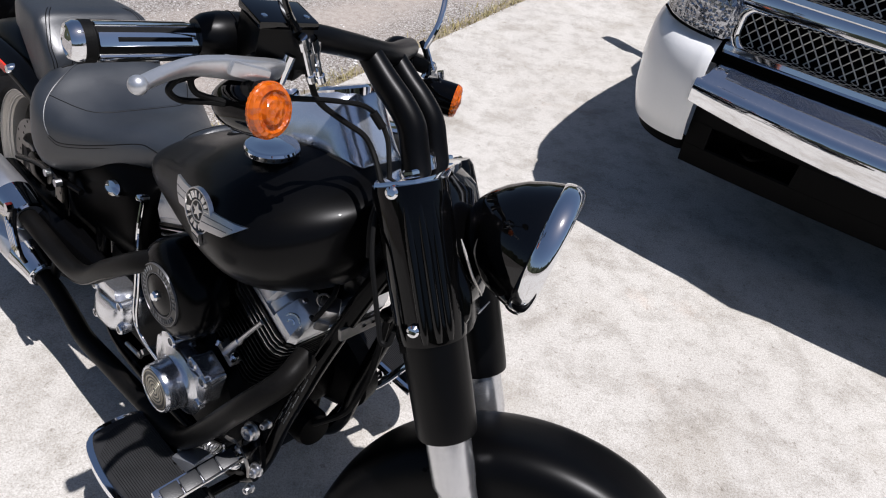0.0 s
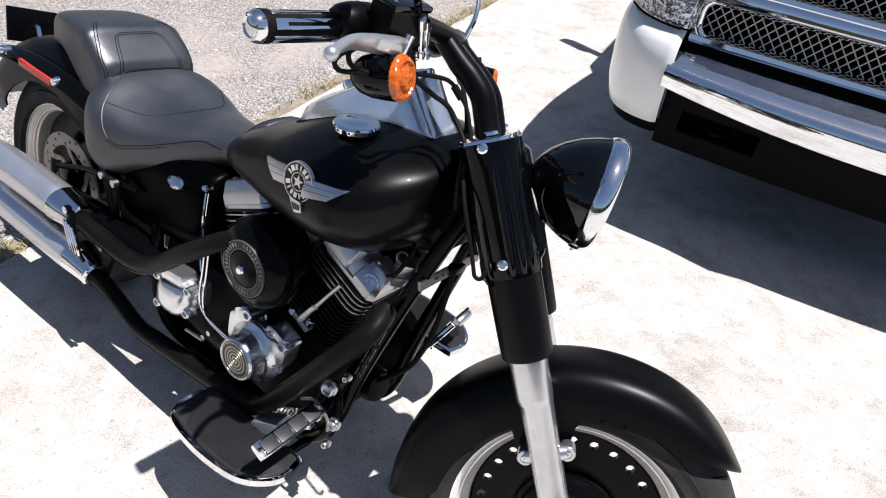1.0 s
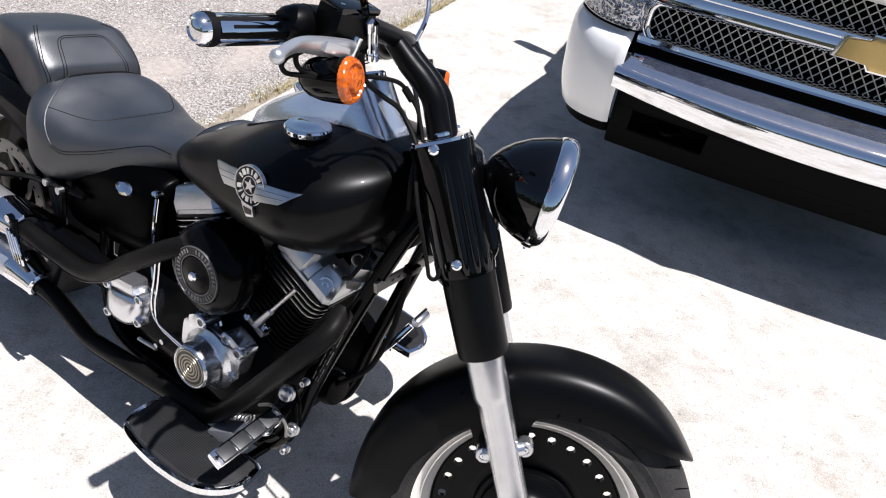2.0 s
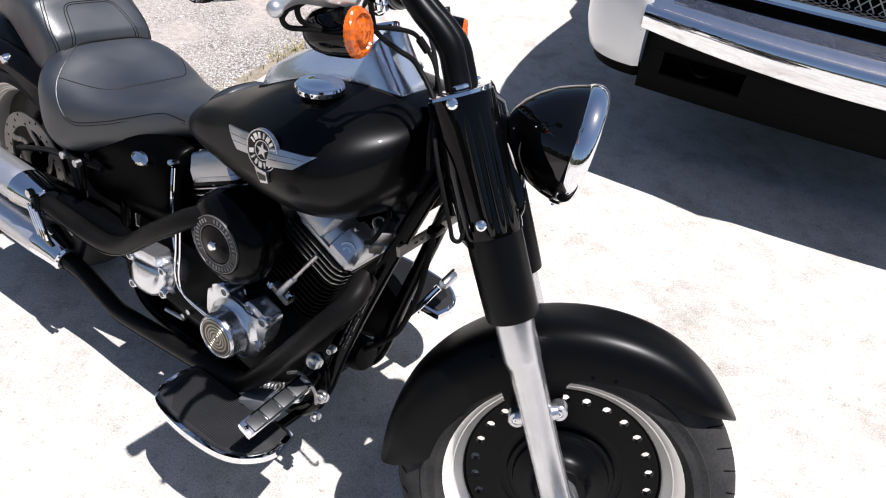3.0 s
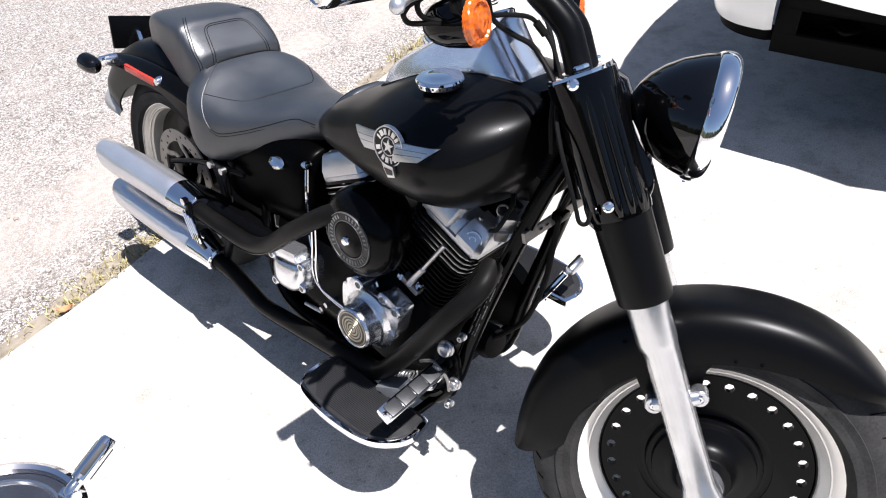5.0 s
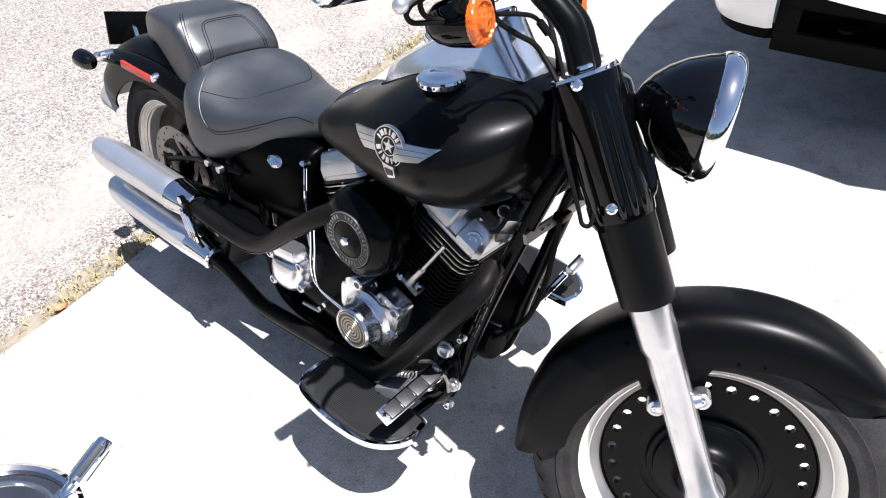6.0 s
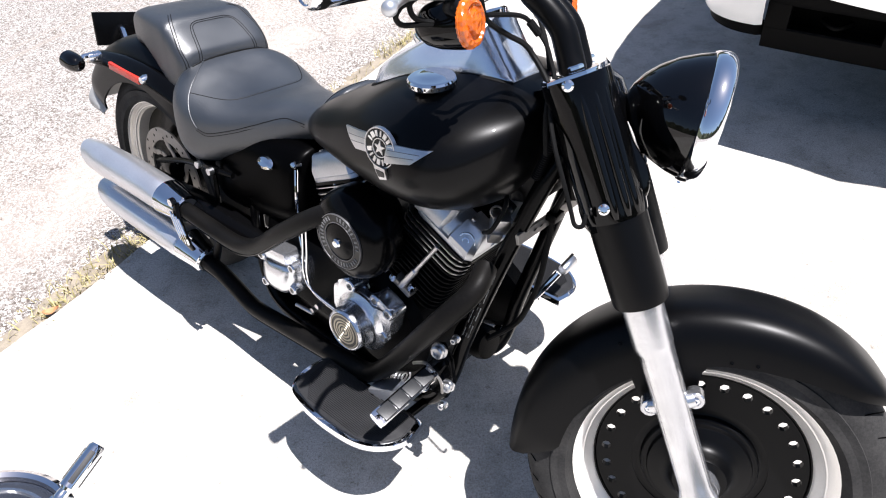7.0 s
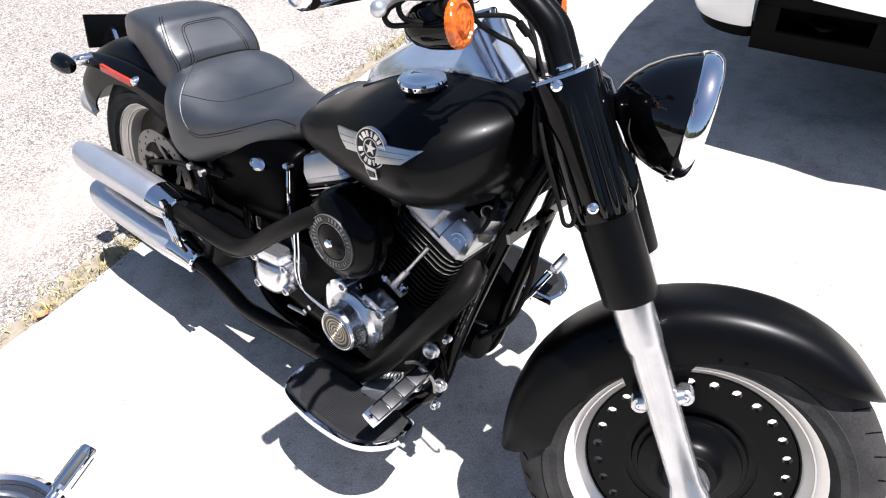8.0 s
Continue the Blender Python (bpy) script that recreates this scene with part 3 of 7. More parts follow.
def lettering(parent, c, r, y, a0, a1, count, size, mat, name="lettering"):
    """Plain raised bars along an arc, for writing that cannot be read."""
    bm = bmesh.new()
    for k in range(count):
        a = radians(a0 + (a1 - a0) * k / max(1, count - 1))
        p = Vector((c.x + r * math.cos(a), y, c.z + r * math.sin(a)))
        m = Matrix.Translation(p) @ Matrix.Rotation(math.pi / 2 - a, 4, "Y")
        box((size * (0.45 + 0.3 * ((k * 7) % 3) / 2), 0.0016, size * 1.3), m, 0, bm)
    return part(name, bm, mat, parent, "raised bars of worn lettering")


def wheel(bike, front):
    c = AXLE_F if front else AXLE_R
    m = STEER if front else Matrix()
    half = 0.068 if front else 0.098
    wf = 0.047 if front else 0.080
    flat = facing(c, RIGHT)
    depth_in = 0.030 if front else 0.035
    wide = 0.007 if front else 0.0
    prof = [(0.2195 + wide * 0.4, wf - 0.005), (0.2245 + wide * 0.7, wf - 0.001), (0.2280 + wide, wf + 0.003), (0.2325 + wide, wf + 0.003), (0.2340 + wide, wf - 0.003), (0.229, wf - 0.014), (0.229, -wf + 0.014), (0.233, -wf + 0.004),
            (0.227, -wf), (0.200, -wf + depth_in), (0.196, -wf + depth_in + 0.004), (0.1905, 0.000), (0.1915, 0.005), (0.1945, 0.0095), (0.2060, 0.0225), (0.2080, 0.0260), (0.2105, 0.0270)]
    if not front:
        prof = prof[:9] + [(0.227, -wf), (0.210, -wf + 0.03), (0.205, -wf + 0.034), (0.200, 0.030), (0.204, wf - 0.022), (0.208, wf - 0.018), (0.2135, wf - 0.010), (0.2165, wf - 0.009)]
    rim = part("front_wheel" if front else "rear_wheel", lathe(prof, 72, flat, loop=True), RIM_SILVER if front else REAR_RIM, bike, "machined silver wheel rim", 30, m)
    part("tyre", tyre_mesh(0.322 if front else 0.326, 0.232 + wide, half, c), TYRE, rim, "grey-black road tyre")
    # raised band on the sidewall
    part("sidewall_band", lathe([(0.242 + wide, half * 0.90), (0.2435 + wide, half * 0.945), (0.262 + wide * 0.6, half * 0.985), (0.2635 + wide * 0.6, half * 0.94)], 72, flat, loop=True), TYRE, rim)
    if front:
        grooves = bmesh.new()
        for k in range(40):
            for side in (-1, 1):
                pts = []
                for f in np.linspace(0.12, 0.86, 7):
                    r = 0.322 - (0.322 - 0.232 - wide) * (1 - (1 - f * f) ** 0.275) * 0.99 - 0.0011
                    turn = 2 * math.pi * (k + 0.25 * side) / 40 + 0.16 * f ** 1.5
                    pts.append((c.x + r * math.cos(turn), side * half * f, c.z + r * math.sin(turn)))
                tube(pts, [0.0008, 0.0014, 0.0017, 0.0017, 0.0017, 0.0014, 0.0008], 5, 1, grooves)
        # thin near-black lines carry the shade inside the grooves
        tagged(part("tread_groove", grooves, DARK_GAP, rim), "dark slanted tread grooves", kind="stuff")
        lettering(rim, c, 0.276, -half * 0.985, 150, 184, 9, 0.013, TYRE_LETTER)
    if front:
        part("rim_barrel", lathe([(0.1925, 0.0045), (0.1890, 0.0040), (0.1865, -0.001), (0.1855, -0.006), (0.1855, -0.022), (0.1935, -0.022)], 72, flat, loop=True), SATIN, rim, "black inner barrel of the rim")
        part("wheel_disc", solid_disc_with_holes(c, -0.002, 0.012, 0.12, 0.1680, 0.1865, 26, 0.0090), SATIN, rim, "satin black pierced wheel disc", 25)
        part("wheel_dish", lathe([(0.123, 0.001), (0.112, -0.002), (0.105, 0.000), (0.1025, 0.009), (0.1005, 0.0105), (0.097, 0.0100), (0.093, 0.0120), (0.0905, 0.0200), (0.0880, 0.0215), (0.072, 0.022), (0.060, 0.028), (0.052, 0.036), (0.049, 0.050), (0.046, 0.055), (0.0, 0.057)], 64, flat), SATIN, rim, "stepped black wheel hub")
        part("hub", lathe([(0.030, 0.05), (0.034, 0.07), (0.030, 0.085), (0.0, 0.086)], 32, flat), POLISHED, rim)
        part("valve", tube([c + Vector((-0.10, -0.018, 0.165)), c + Vector((-0.095, -0.034, 0.150))], 0.004, 8, 1), RUBBER, rim)
    else:
        part("rim_lip", lathe([(0.222, wf - 0.006), (0.224, wf + 0.002), (0.2285, wf + 0.0025), (0.230, wf - 0.004)], 72, flat, loop=True), RIM_SILVER, rim)
        part("rim_lip", lathe([(0.207, wf - 0.024), (0.209, wf - 0.014), (0.2125, wf - 0.013), (0.214, wf - 0.020)], 72, flat, loop=True), RIM_SILVER, rim)
        part("wheel_disc", lathe([(0.201, 0.028), (0.19, 0.030), (0.12, 0.030), (0.06, 0.034), (0.0, 0.036)], 48, flat), FRAME_BLACK, rim)
        rotor = part("brake_rotor", lathe([(0.146, 0.066), (0.146, 0.071), (0.108, 0.071), (0.108, 0.066)], 64, flat, loop=True), ROTOR, rim, "drilled steel brake rotor")
        hole = None
        for k in range(30):
            r = (0.139, 0.127, 0.115)[k % 3]
            at = facing(ring_of(r, k + 0.3, 30, c, 0), RIGHT)
            if hole:
                share(hole, rotor, at)
            else:
                # a flat dark disc, painted for the shaded hole
                hole = part("drill_hole", lathe([(0.0045, 0.0712), (0.0, 0.0718)], 8), DARK_GAP, rotor, m=at)
        for k in range(6):
            a = k * 1.0472
            pts = [ring_of(r, (a + q) / 6.2832, 1, c, -0.0685) for r, q in ((0.050, 0.0), (0.066, 0.10), (0.080, 0.32), (0.092, 0.52), (0.112, 0.60))]
            part("rotor_arm", blade(pts, [0.010, 0.009, 0.0075, 0.009, 0.012], 0.0025, (1, 0, 0.001)), ROTOR, rotor)
        part("hub", lathe([(0.058, 0.02), (0.058, 0.075), (0.05, 0.08), (0.0, 0.082)], 40, flat), FRAME_BLACK, rim)
    return rim


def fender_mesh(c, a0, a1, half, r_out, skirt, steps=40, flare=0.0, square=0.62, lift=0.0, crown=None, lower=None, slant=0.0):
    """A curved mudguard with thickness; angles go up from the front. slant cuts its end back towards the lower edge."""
    bm = bmesh.new()
    rings = []
    for k in range(steps + 1):
        f = k / steps
        a = radians(a0 + (a1 - a0) * f)
        end = min(1.0, min(f, 1 - f) * steps / 5)
        at = a0 + (a1 - a0) * f
        sk = (float(np.interp(at, *zip(*lower))) if lower else skirt + flare * f * f) + lift * max(0.0, (f - 0.93) / 0.07) ** 2
        top = float(np.interp(at, *zip(*crown))) if crown else r_out
        w = half * (1 - 0.10 * (1 - math.sin(end * math.pi / 2)))
        if lower and f < 0.5:
            w = half * (1 - 0.42 * max(0.0, 1 - f * steps / 5) ** 2)
        outer = []
        for j in range(25):
            b = math.pi * j / 24
            y = -math.cos(b)
            s = math.sin(b)
            yy = w * math.copysign(abs(y) ** square, y)
            rr = top - (top - sk) * (1 - abs(s) ** 0.5) if s > 1e-4 else sk
            outer.append((yy, rr))
        inner = [(yy * 0.955, rr - 0.004 if 2 < j < 22 else rr) for j, (yy, rr) in enumerate(outer)][::-1]
        rings.append([bm.verts.new((c.x + rr * math.cos(q), yy, c.z + rr * math.sin(q))) for yy, rr in outer + inner for q in (a - radians(slant) * f * max(0.0, 1 - (rr - sk) / (top - sk)),)])
    return skin(bm, rings)


TANK = [(-0.394, 0.082, 0.911, 0.810, 2.2), (-0.408, 0.148, 0.921, 0.780, 2.3), (-0.452, 0.212, 0.932, 0.726, 2.15), (-0.504, 0.240, 0.937, 0.696, 2.15), (-0.572, 0.241, 0.937, 0.682, 2.25),
        (-0.669, 0.219, 0.911, 0.675, 2.3), (-0.767, 0.193, 0.857, 0.686, 2.3), (-0.852, 0.168, 0.813, 0.703, 2.3), (-0.898, 0.132, 0.787, 0.717, 2.1), (-0.925, 0.080, 0.768, 0.733, 2.0), (-0.940, 0.032, 0.760, 0.748, 2.0)]


def tank_side(x, z, lift=0.0):
    """The tank's right skin at that place."""
    xs = [s[0] for s in TANK][::-1]
    hw, zt, zb, n = (float(np.interp(x, xs, [s[i] for s in TANK][::-1])) for i in (1, 2, 3, 4))
    v = min(0.99, abs((z - (zt + zb) / 2) / ((zt - zb) / 2)))
    return Vector((x, -hw * (1 - v ** n) ** (1 / n) - lift, z))


def badge_patch(quad, lift, nu=10, nv=4):
    """A thin curved plate that follows the tank's side."""
    bm = bmesh.new()
    grid = []
    for depth in (0.0005, lift):
        rows = []
        for j in range(nv + 1):
            row = []
            for i in range(nu + 1):
                u, v = i / nu, j / nv
                a = (1 - u) * vec(quad[0]) + u * vec(quad[1])
                b = (1 - u) * vec(quad[3]) + u * vec(quad[2])
                p = (1 - v) * a + v * b
                row.append(bm.verts.new(tank_side(-0.599 + p.x, 0.834 + p.y, depth)))
            rows.append(row)
        for r0, r1 in zip(rows, rows[1:]):
            for i in range(nu):
                bm.faces.new((r0[i], r0[i + 1], r1[i + 1], r1[i]))
        grid.append(rows)
    lo, hi = grid
    loop = lambda g: g[0][:-1] + [r[-1] for r in g[:-1]] + g[-1][:0:-1] + [r[0] for r in g[:0:-1]]
    skin(bm, [loop(lo), loop(hi)], caps=False)
    return bm


def build_tank(bike):
    tank = part("fuel_tank", loft(TANK, 56, 5), TANK_BLACK, bike, "satin black teardrop fuel tank", 60)
    for name, quad in (("badge_wing", [(-0.114, -0.008), (-0.024, 0.012), (-0.024, -0.018), (-0.066, -0.028)]),
                       ("badge_wing", [(0.022, 0.016), (0.108, 0.029), (0.077, 0.000), (0.022, -0.016)])):
        part(name, badge_patch([(*q, 0) for q in quad], 0.005), BRUSHED, tank, "brushed silver wing badge")
        lines = bmesh.new()
        for f in (0.3, 0.6):
            a = [quad[0][0] * (1 - f) + quad[3][0] * f, quad[0][1] * (1 - f) + quad[3][1] * f]
            b = [quad[1][0] * (1 - f) + quad[2][0] * f, quad[1][1] * (1 - f) + quad[2][1] * f]
            pts = [tank_side(-0.599 + a[0] + (b[0] - a[0]) * q, 0.834 + a[1] + (b[1] - a[1]) * q, 0.0052) for q in (0.06, 0.3, 0.6, 0.9)]
            tube(pts, 0.0007, 6, 3, lines)
        part("badge_line", lines, STEEL_LINE, tank)
    flat = facing(tank_side(-0.592, 0.837, 0.001), (-0.02, -1, 0.05))
    part("badge_rim", lathe([(0.0325, 0.003), (0.0330, 0.0068), (0.0348, 0.0068), (0.0358, 0.000)], 40, flat, loop=True), BRUSHED, tank)
    part("badge_disc", lathe([(0.0335, 0.0), (0.0335, 0.0045), (0.0, 0.005)], 40, flat), BADGE_BLACK, tank)
    part("badge_ring", lathe([(0.0150, 0.004), (0.0153, 0.0060), (0.0166, 0.0060), (0.0169, 0.004)], 32, flat, loop=True), RIM_SILVER, tank)
    star = [((0.0132 if k % 2 == 0 else 0.0052) * math.sin(k * math.pi / 5), (0.0132 if k % 2 == 0 else 0.0052) * math.cos(k * math.pi / 5)) for k in range(10)]
    part("badge_star", plate(star, 0.0016, flat @ pose(0, 0, 0.0048)), RIM_SILVER, tank)
    bars = bmesh.new()
    for k in range(16):
        a = radians(20 + k * 22.5)
        if k % 8 != 7:
            box((0.0100, 0.0030 + 0.0022 * (k % 3), 0.0016), flat @ pose(0.0248 * math.cos(a), 0.0248 * math.sin(a), 0.0054, 0, 0, math.degrees(a)), 0, bars)
    part("badge_bar", bars, RIM_SILVER, tank, "raised silver bars of lettering")
    part("badge_tail", badge_patch([(-0.008, -0.031, 0), (0.026, -0.026, 0), (0.030, -0.044, 0), (0.008, -0.054, 0)], 0.006, 4, 4), BRUSHED, tank)
    part("badge_tail_inset", badge_patch([(0.000, -0.037, 0), (0.023, -0.033, 0), (0.024, -0.042, 0), (0.007, -0.048, 0)], 0.007, 4, 2), BADGE_BLACK, tank)
    for y, x, z in ((-0.130, -0.578, top_of(TANK, -0.578, 0.130) - 0.002), (0.130, -0.600, top_of(TANK, -0.600, 0.130) - 0.002)):
        tilt = facing((x, y, z + 0.006), (-0.06, 0.10 * (y / 0.130), 1.0))
        part("filler_cap", lathe([(0.034, -0.006), (0.0405, 0.0), (0.0415, 0.008), (0.0395, 0.0115), (0.036, 0.0125), (0.033, 0.0120), (0.020, 0.0150), (0.0, 0.016)], 48, tilt), CHROME, tank, "chrome filler cap")
        grips = bmesh.new()
        for k in range(22):
            a = k / 22 * 2 * math.pi
            box((0.0018, 0.0038, 0.0042), tilt @ pose(0.0408 * math.cos(a), 0.0408 * math.sin(a), 0.0045, 0, 0, math.degrees(a)), 0.0008, grips)
        part("cap_knurl", grips, BADGE_BLACK, tank)
    return tank


STEEL_LINE = material("badge_groove", (0.22, 0.22, 0.23), 0.4, 0.8, 0.1, 40, 200)


def build_dash(bike):
    keys = [(-0.782, 0.052, 0.874), (-0.775, 0.066, 0.890), (-0.74, 0.078, 0.918), (-0.66, 0.090, 0.968),
            (-0.61, 0.088, 1.001), (-0.58, 0.080, 1.019), (-0.560, 0.074, 1.026), (-0.541, 0.066, 1.020), (-0.524, 0.062, 0.998), (-0.500, 0.056, 0.966), (-0.472, 0.046, 0.936)]
    keys = [(x, hw, top, top_of(TANK, x, hw) - 0.003) for x, hw, top in keys]
    bm = bmesh.new()
    rings = []
    for x, hw, top, low in keys:
        rings.append([bm.verts.new(p) for p in ((x, -hw, low), (x, -hw * 1.0, low + 0.006), (x, -hw * 0.80, low + (top - low) * 0.72), (x, -hw * 0.62, top - (top - low) * 0.10),
                      (x, -hw * 0.3, top), (x, hw * 0.3, top), (x, hw * 0.62, top - (top - low) * 0.10), (x, hw * 0.80, low + (top - low) * 0.72), (x, hw, low + 0.006), (x, hw, low))])
    skin(bm, rings)
    bmesh.ops.subdivide_edges(bm, edges=bm.edges[:], cuts=1, use_grid_fill=True, smooth=0.6)
    dash = part("dash", bm, DASH, bike, "smooth silver-grey dash panel", 50)
    edge = [(x, -hw - 0.003, low + 0.001) for x, hw, top, low in keys]
    part("dash_trim", tube(edge, 0.0045, 8, 4), RUBBER, dash)
    tilt = facing((-0.585, 0, 1.002), (-0.42, 0, 0.91))
    part("speedometer", lathe([(0.048, -0.004), (0.050, 0.008), (0.045, 0.012), (0.043, 0.008), (0.0, 0.008)], 48, tilt), CHROME, dash)
    part("speedometer_face", lathe([(0.0425, 0.0085), (0.0, 0.0095)], 40, tilt), BADGE_BLACK, dash)
    part("ignition_switch", lathe([(0.017, -0.012), (0.019, 0.0), (0.016, 0.008), (0.0, 0.009)], 24, facing((-0.715, 0, 0.944), (-0.5, 0, 0.87))), CHROME, dash)


SADDLE = [(-0.866, 0.040, 0.788, 0.750, 2.0), (-0.873, 0.066, 0.800, 0.744, 2.1), (-0.886, 0.074, 0.805, 0.740, 2.2), (-0.915, 0.076, 0.790, 0.718, 2.4), (-0.955, 0.077, 0.745, 0.668, 2.5), (-1.010, 0.080, 0.730, 0.636, 2.6),
          (-1.090, 0.112, 0.718, 0.592, 2.9), (-1.190, 0.161, 0.699, 0.557, 3.3), (-1.270, 0.192, 0.715, 0.510, 3.2), (-1.335, 0.188, 0.744, 0.499, 3.0), (-1.380, 0.155, 0.749, 0.520, 2.7), (-1.405, 0.080, 0.732, 0.574, 2.2)]
PILLION = [(-1.360, 0.116, 0.757, 0.610, 4.5), (-1.366, 0.126, 0.770, 0.592, 5.5), (-1.382, 0.131, 0.785, 0.588, 6.5), (-1.400, 0.132, 0.800, 0.600, 7.0), (-1.425, 0.131, 0.818, 0.625, 7.0), (-1.452, 0.130, 0.832, 0.655, 6.5),
           (-1.530, 0.121, 0.830, 0.712, 6.0), (-1.585, 0.110, 0.824, 0.728, 5.5), (-1.632, 0.097, 0.812, 0.716, 4.5), (-1.662, 0.079, 0.784, 0.704, 3.4), (-1.673, 0.042, 0.752, 0.709, 2.4)]


def top_of(sections, x, y):
    """The height of a loft's upper skin."""
    xs = [s[0] for s in sections][::-1]
    hw, zt, zb, n = (float(np.interp(x, xs, [s[i] for s in sections][::-1])) for i in (1, 2, 3, 4))
    return (zt + zb) / 2 + (zt - zb) / 2 * max(0.0, 1 - min(1.0, abs(y) / hw) ** n) ** (1 / n)


def build_saddle(bike):
    bm = loft(SADDLE, 56, 5)
    for v in bm.verts:
        v.co += v.normal * 0.0022 * noise.noise(v.co * 14) + v.normal * 0.0008 * noise.noise(v.co * 45)
    dish_path = [(-1.300, -0.159, 0.701), (-1.271, -0.145, 0.699), (-1.240, -0.128, 0.697), (-1.214, -0.107, 0.696), (-1.199, -0.079, 0.697), (-1.195, -0.041, 0.698)]
    dish_path += [(-1.194, 0.0, 0.698)] + [(x, -y, z) for x, y, z in dish_path[::-1]]
    side_path = [(-1.251, -0.184, 0.637), (-1.223, -0.174, 0.628), (-1.168, -0.148, 0.645), (-1.104, -0.112, 0.672), (-1.050, -0.089, 0.696), (-1.024, -0.078, 0.698), (-0.985, -0.076, 0.699)]
    fold_path = [(-1.365, -0.065, 0.745), (-1.328, -0.117, 0.731), (-1.308, -0.149, 0.710), (-1.289, -0.172, 0.687), (-1.264, -0.186, 0.656), (-1.248, -0.184, 0.635)]
    nose_path = [(-0.930, -0.073, 0.740), (-0.902, -0.058, 0.785), (-0.890, -0.030, 0.803), (-0.886, 0.0, 0.806), (-0.890, 0.030, 0.803)]
    dish, below, fold, nose = snap(bm, dish_path, 0.0004), snap(bm, side_path, 0.0004), snap(bm, fold_path, -0.0012), snap(bm, nose_path, 0.0003)
    saddle = part("saddle", bm, LEATHER, bike, "black leather solo saddle", 60)
    # seam round the rider's dish and along the side
    # black tube drawn for the shaded gap between saddle and pillion pad
    gap_line = []
    for k in range(25):
        y = -0.108 + 0.216 * k / 24
        x = -1.358
        while x > -1.40 and top_of(PILLION, x, y) < top_of(SADDLE, x, y) + 0.001:
            x -= 0.002
        gap_line.append(Vector((x + 0.002, y, top_of(SADDLE, x, y) + 0.001)))
    part("rear_gap_shade", tube(gap_line, 0.0036, 8, 2), RUBBER, saddle, "black line painted for the shaded gap behind the saddle")
    part("seam", tube(dish, 0.0011, 6, 1), STITCH, saddle)
    part("seam", tube([p + Vector((-0.006, 0, -0.0002)) for p in dish[2:-2]], 0.0008, 6, 1), STITCH, saddle)
    for line in (below, nose):
        part("seam", tube(line, 0.0011, 6, 1), STITCH, saddle)
        part("seam", tube([p + Vector((0, 0, -0.007)) for p in line], 0.0009, 6, 1), STITCH, saddle)
    part("piping", tube(fold, 0.0019, 8, 1), LEATHER, saddle, "raised leather fold along the panel")
    bm = loft(PILLION, 56, 5)
    for v in bm.verts:
        v.co += v.normal * 0.0012 * noise.noise(v.co * 22)
    lines = []
    for d in (0.0, 0.007):
        for s in (-1, 1):
            lines.append(snap(bm, [(-1.470, s * (0.080 + d), 0.830), (-1.437, s * (0.098 + d), 0.822), (-1.408, s * (0.109 + d), 0.800), (-1.382, s * (0.117 + d), 0.773), (-1.366, s * (0.115 + d), 0.747), (-1.362, s * (0.113 + d), 0.717)], 0.0005))
        panel = [(-1.360, 0.078 + d, 0.740), (-1.364, 0.076 + d, 0.756), (-1.382, 0.070 + d, 0.783), (-1.402, 0.064 + d, 0.801), (-1.416 - d * 0.5, 0.057 + d * 0.6, 0.811), (-1.422 - d, 0.044, 0.815), (-1.423 - d, 0.022, 0.816)]
        lines.append(snap(bm, [(x, -y, z) for x, y, z in panel] + [(-1.423 - d, 0.0, 0.816)] + panel[::-1], 0.0005))
    pad = part("pillion_pad", bm, LEATHER, bike, "black leather passenger pad", 60)
    for line in lines:
        part("seam", tube(line, 0.0011, 6, 1), STITCH, pad)


REAR_CROWN = [(55, 0.408), (118, 0.408), (140, 0.415), (152, 0.428), (165, 0.450)]


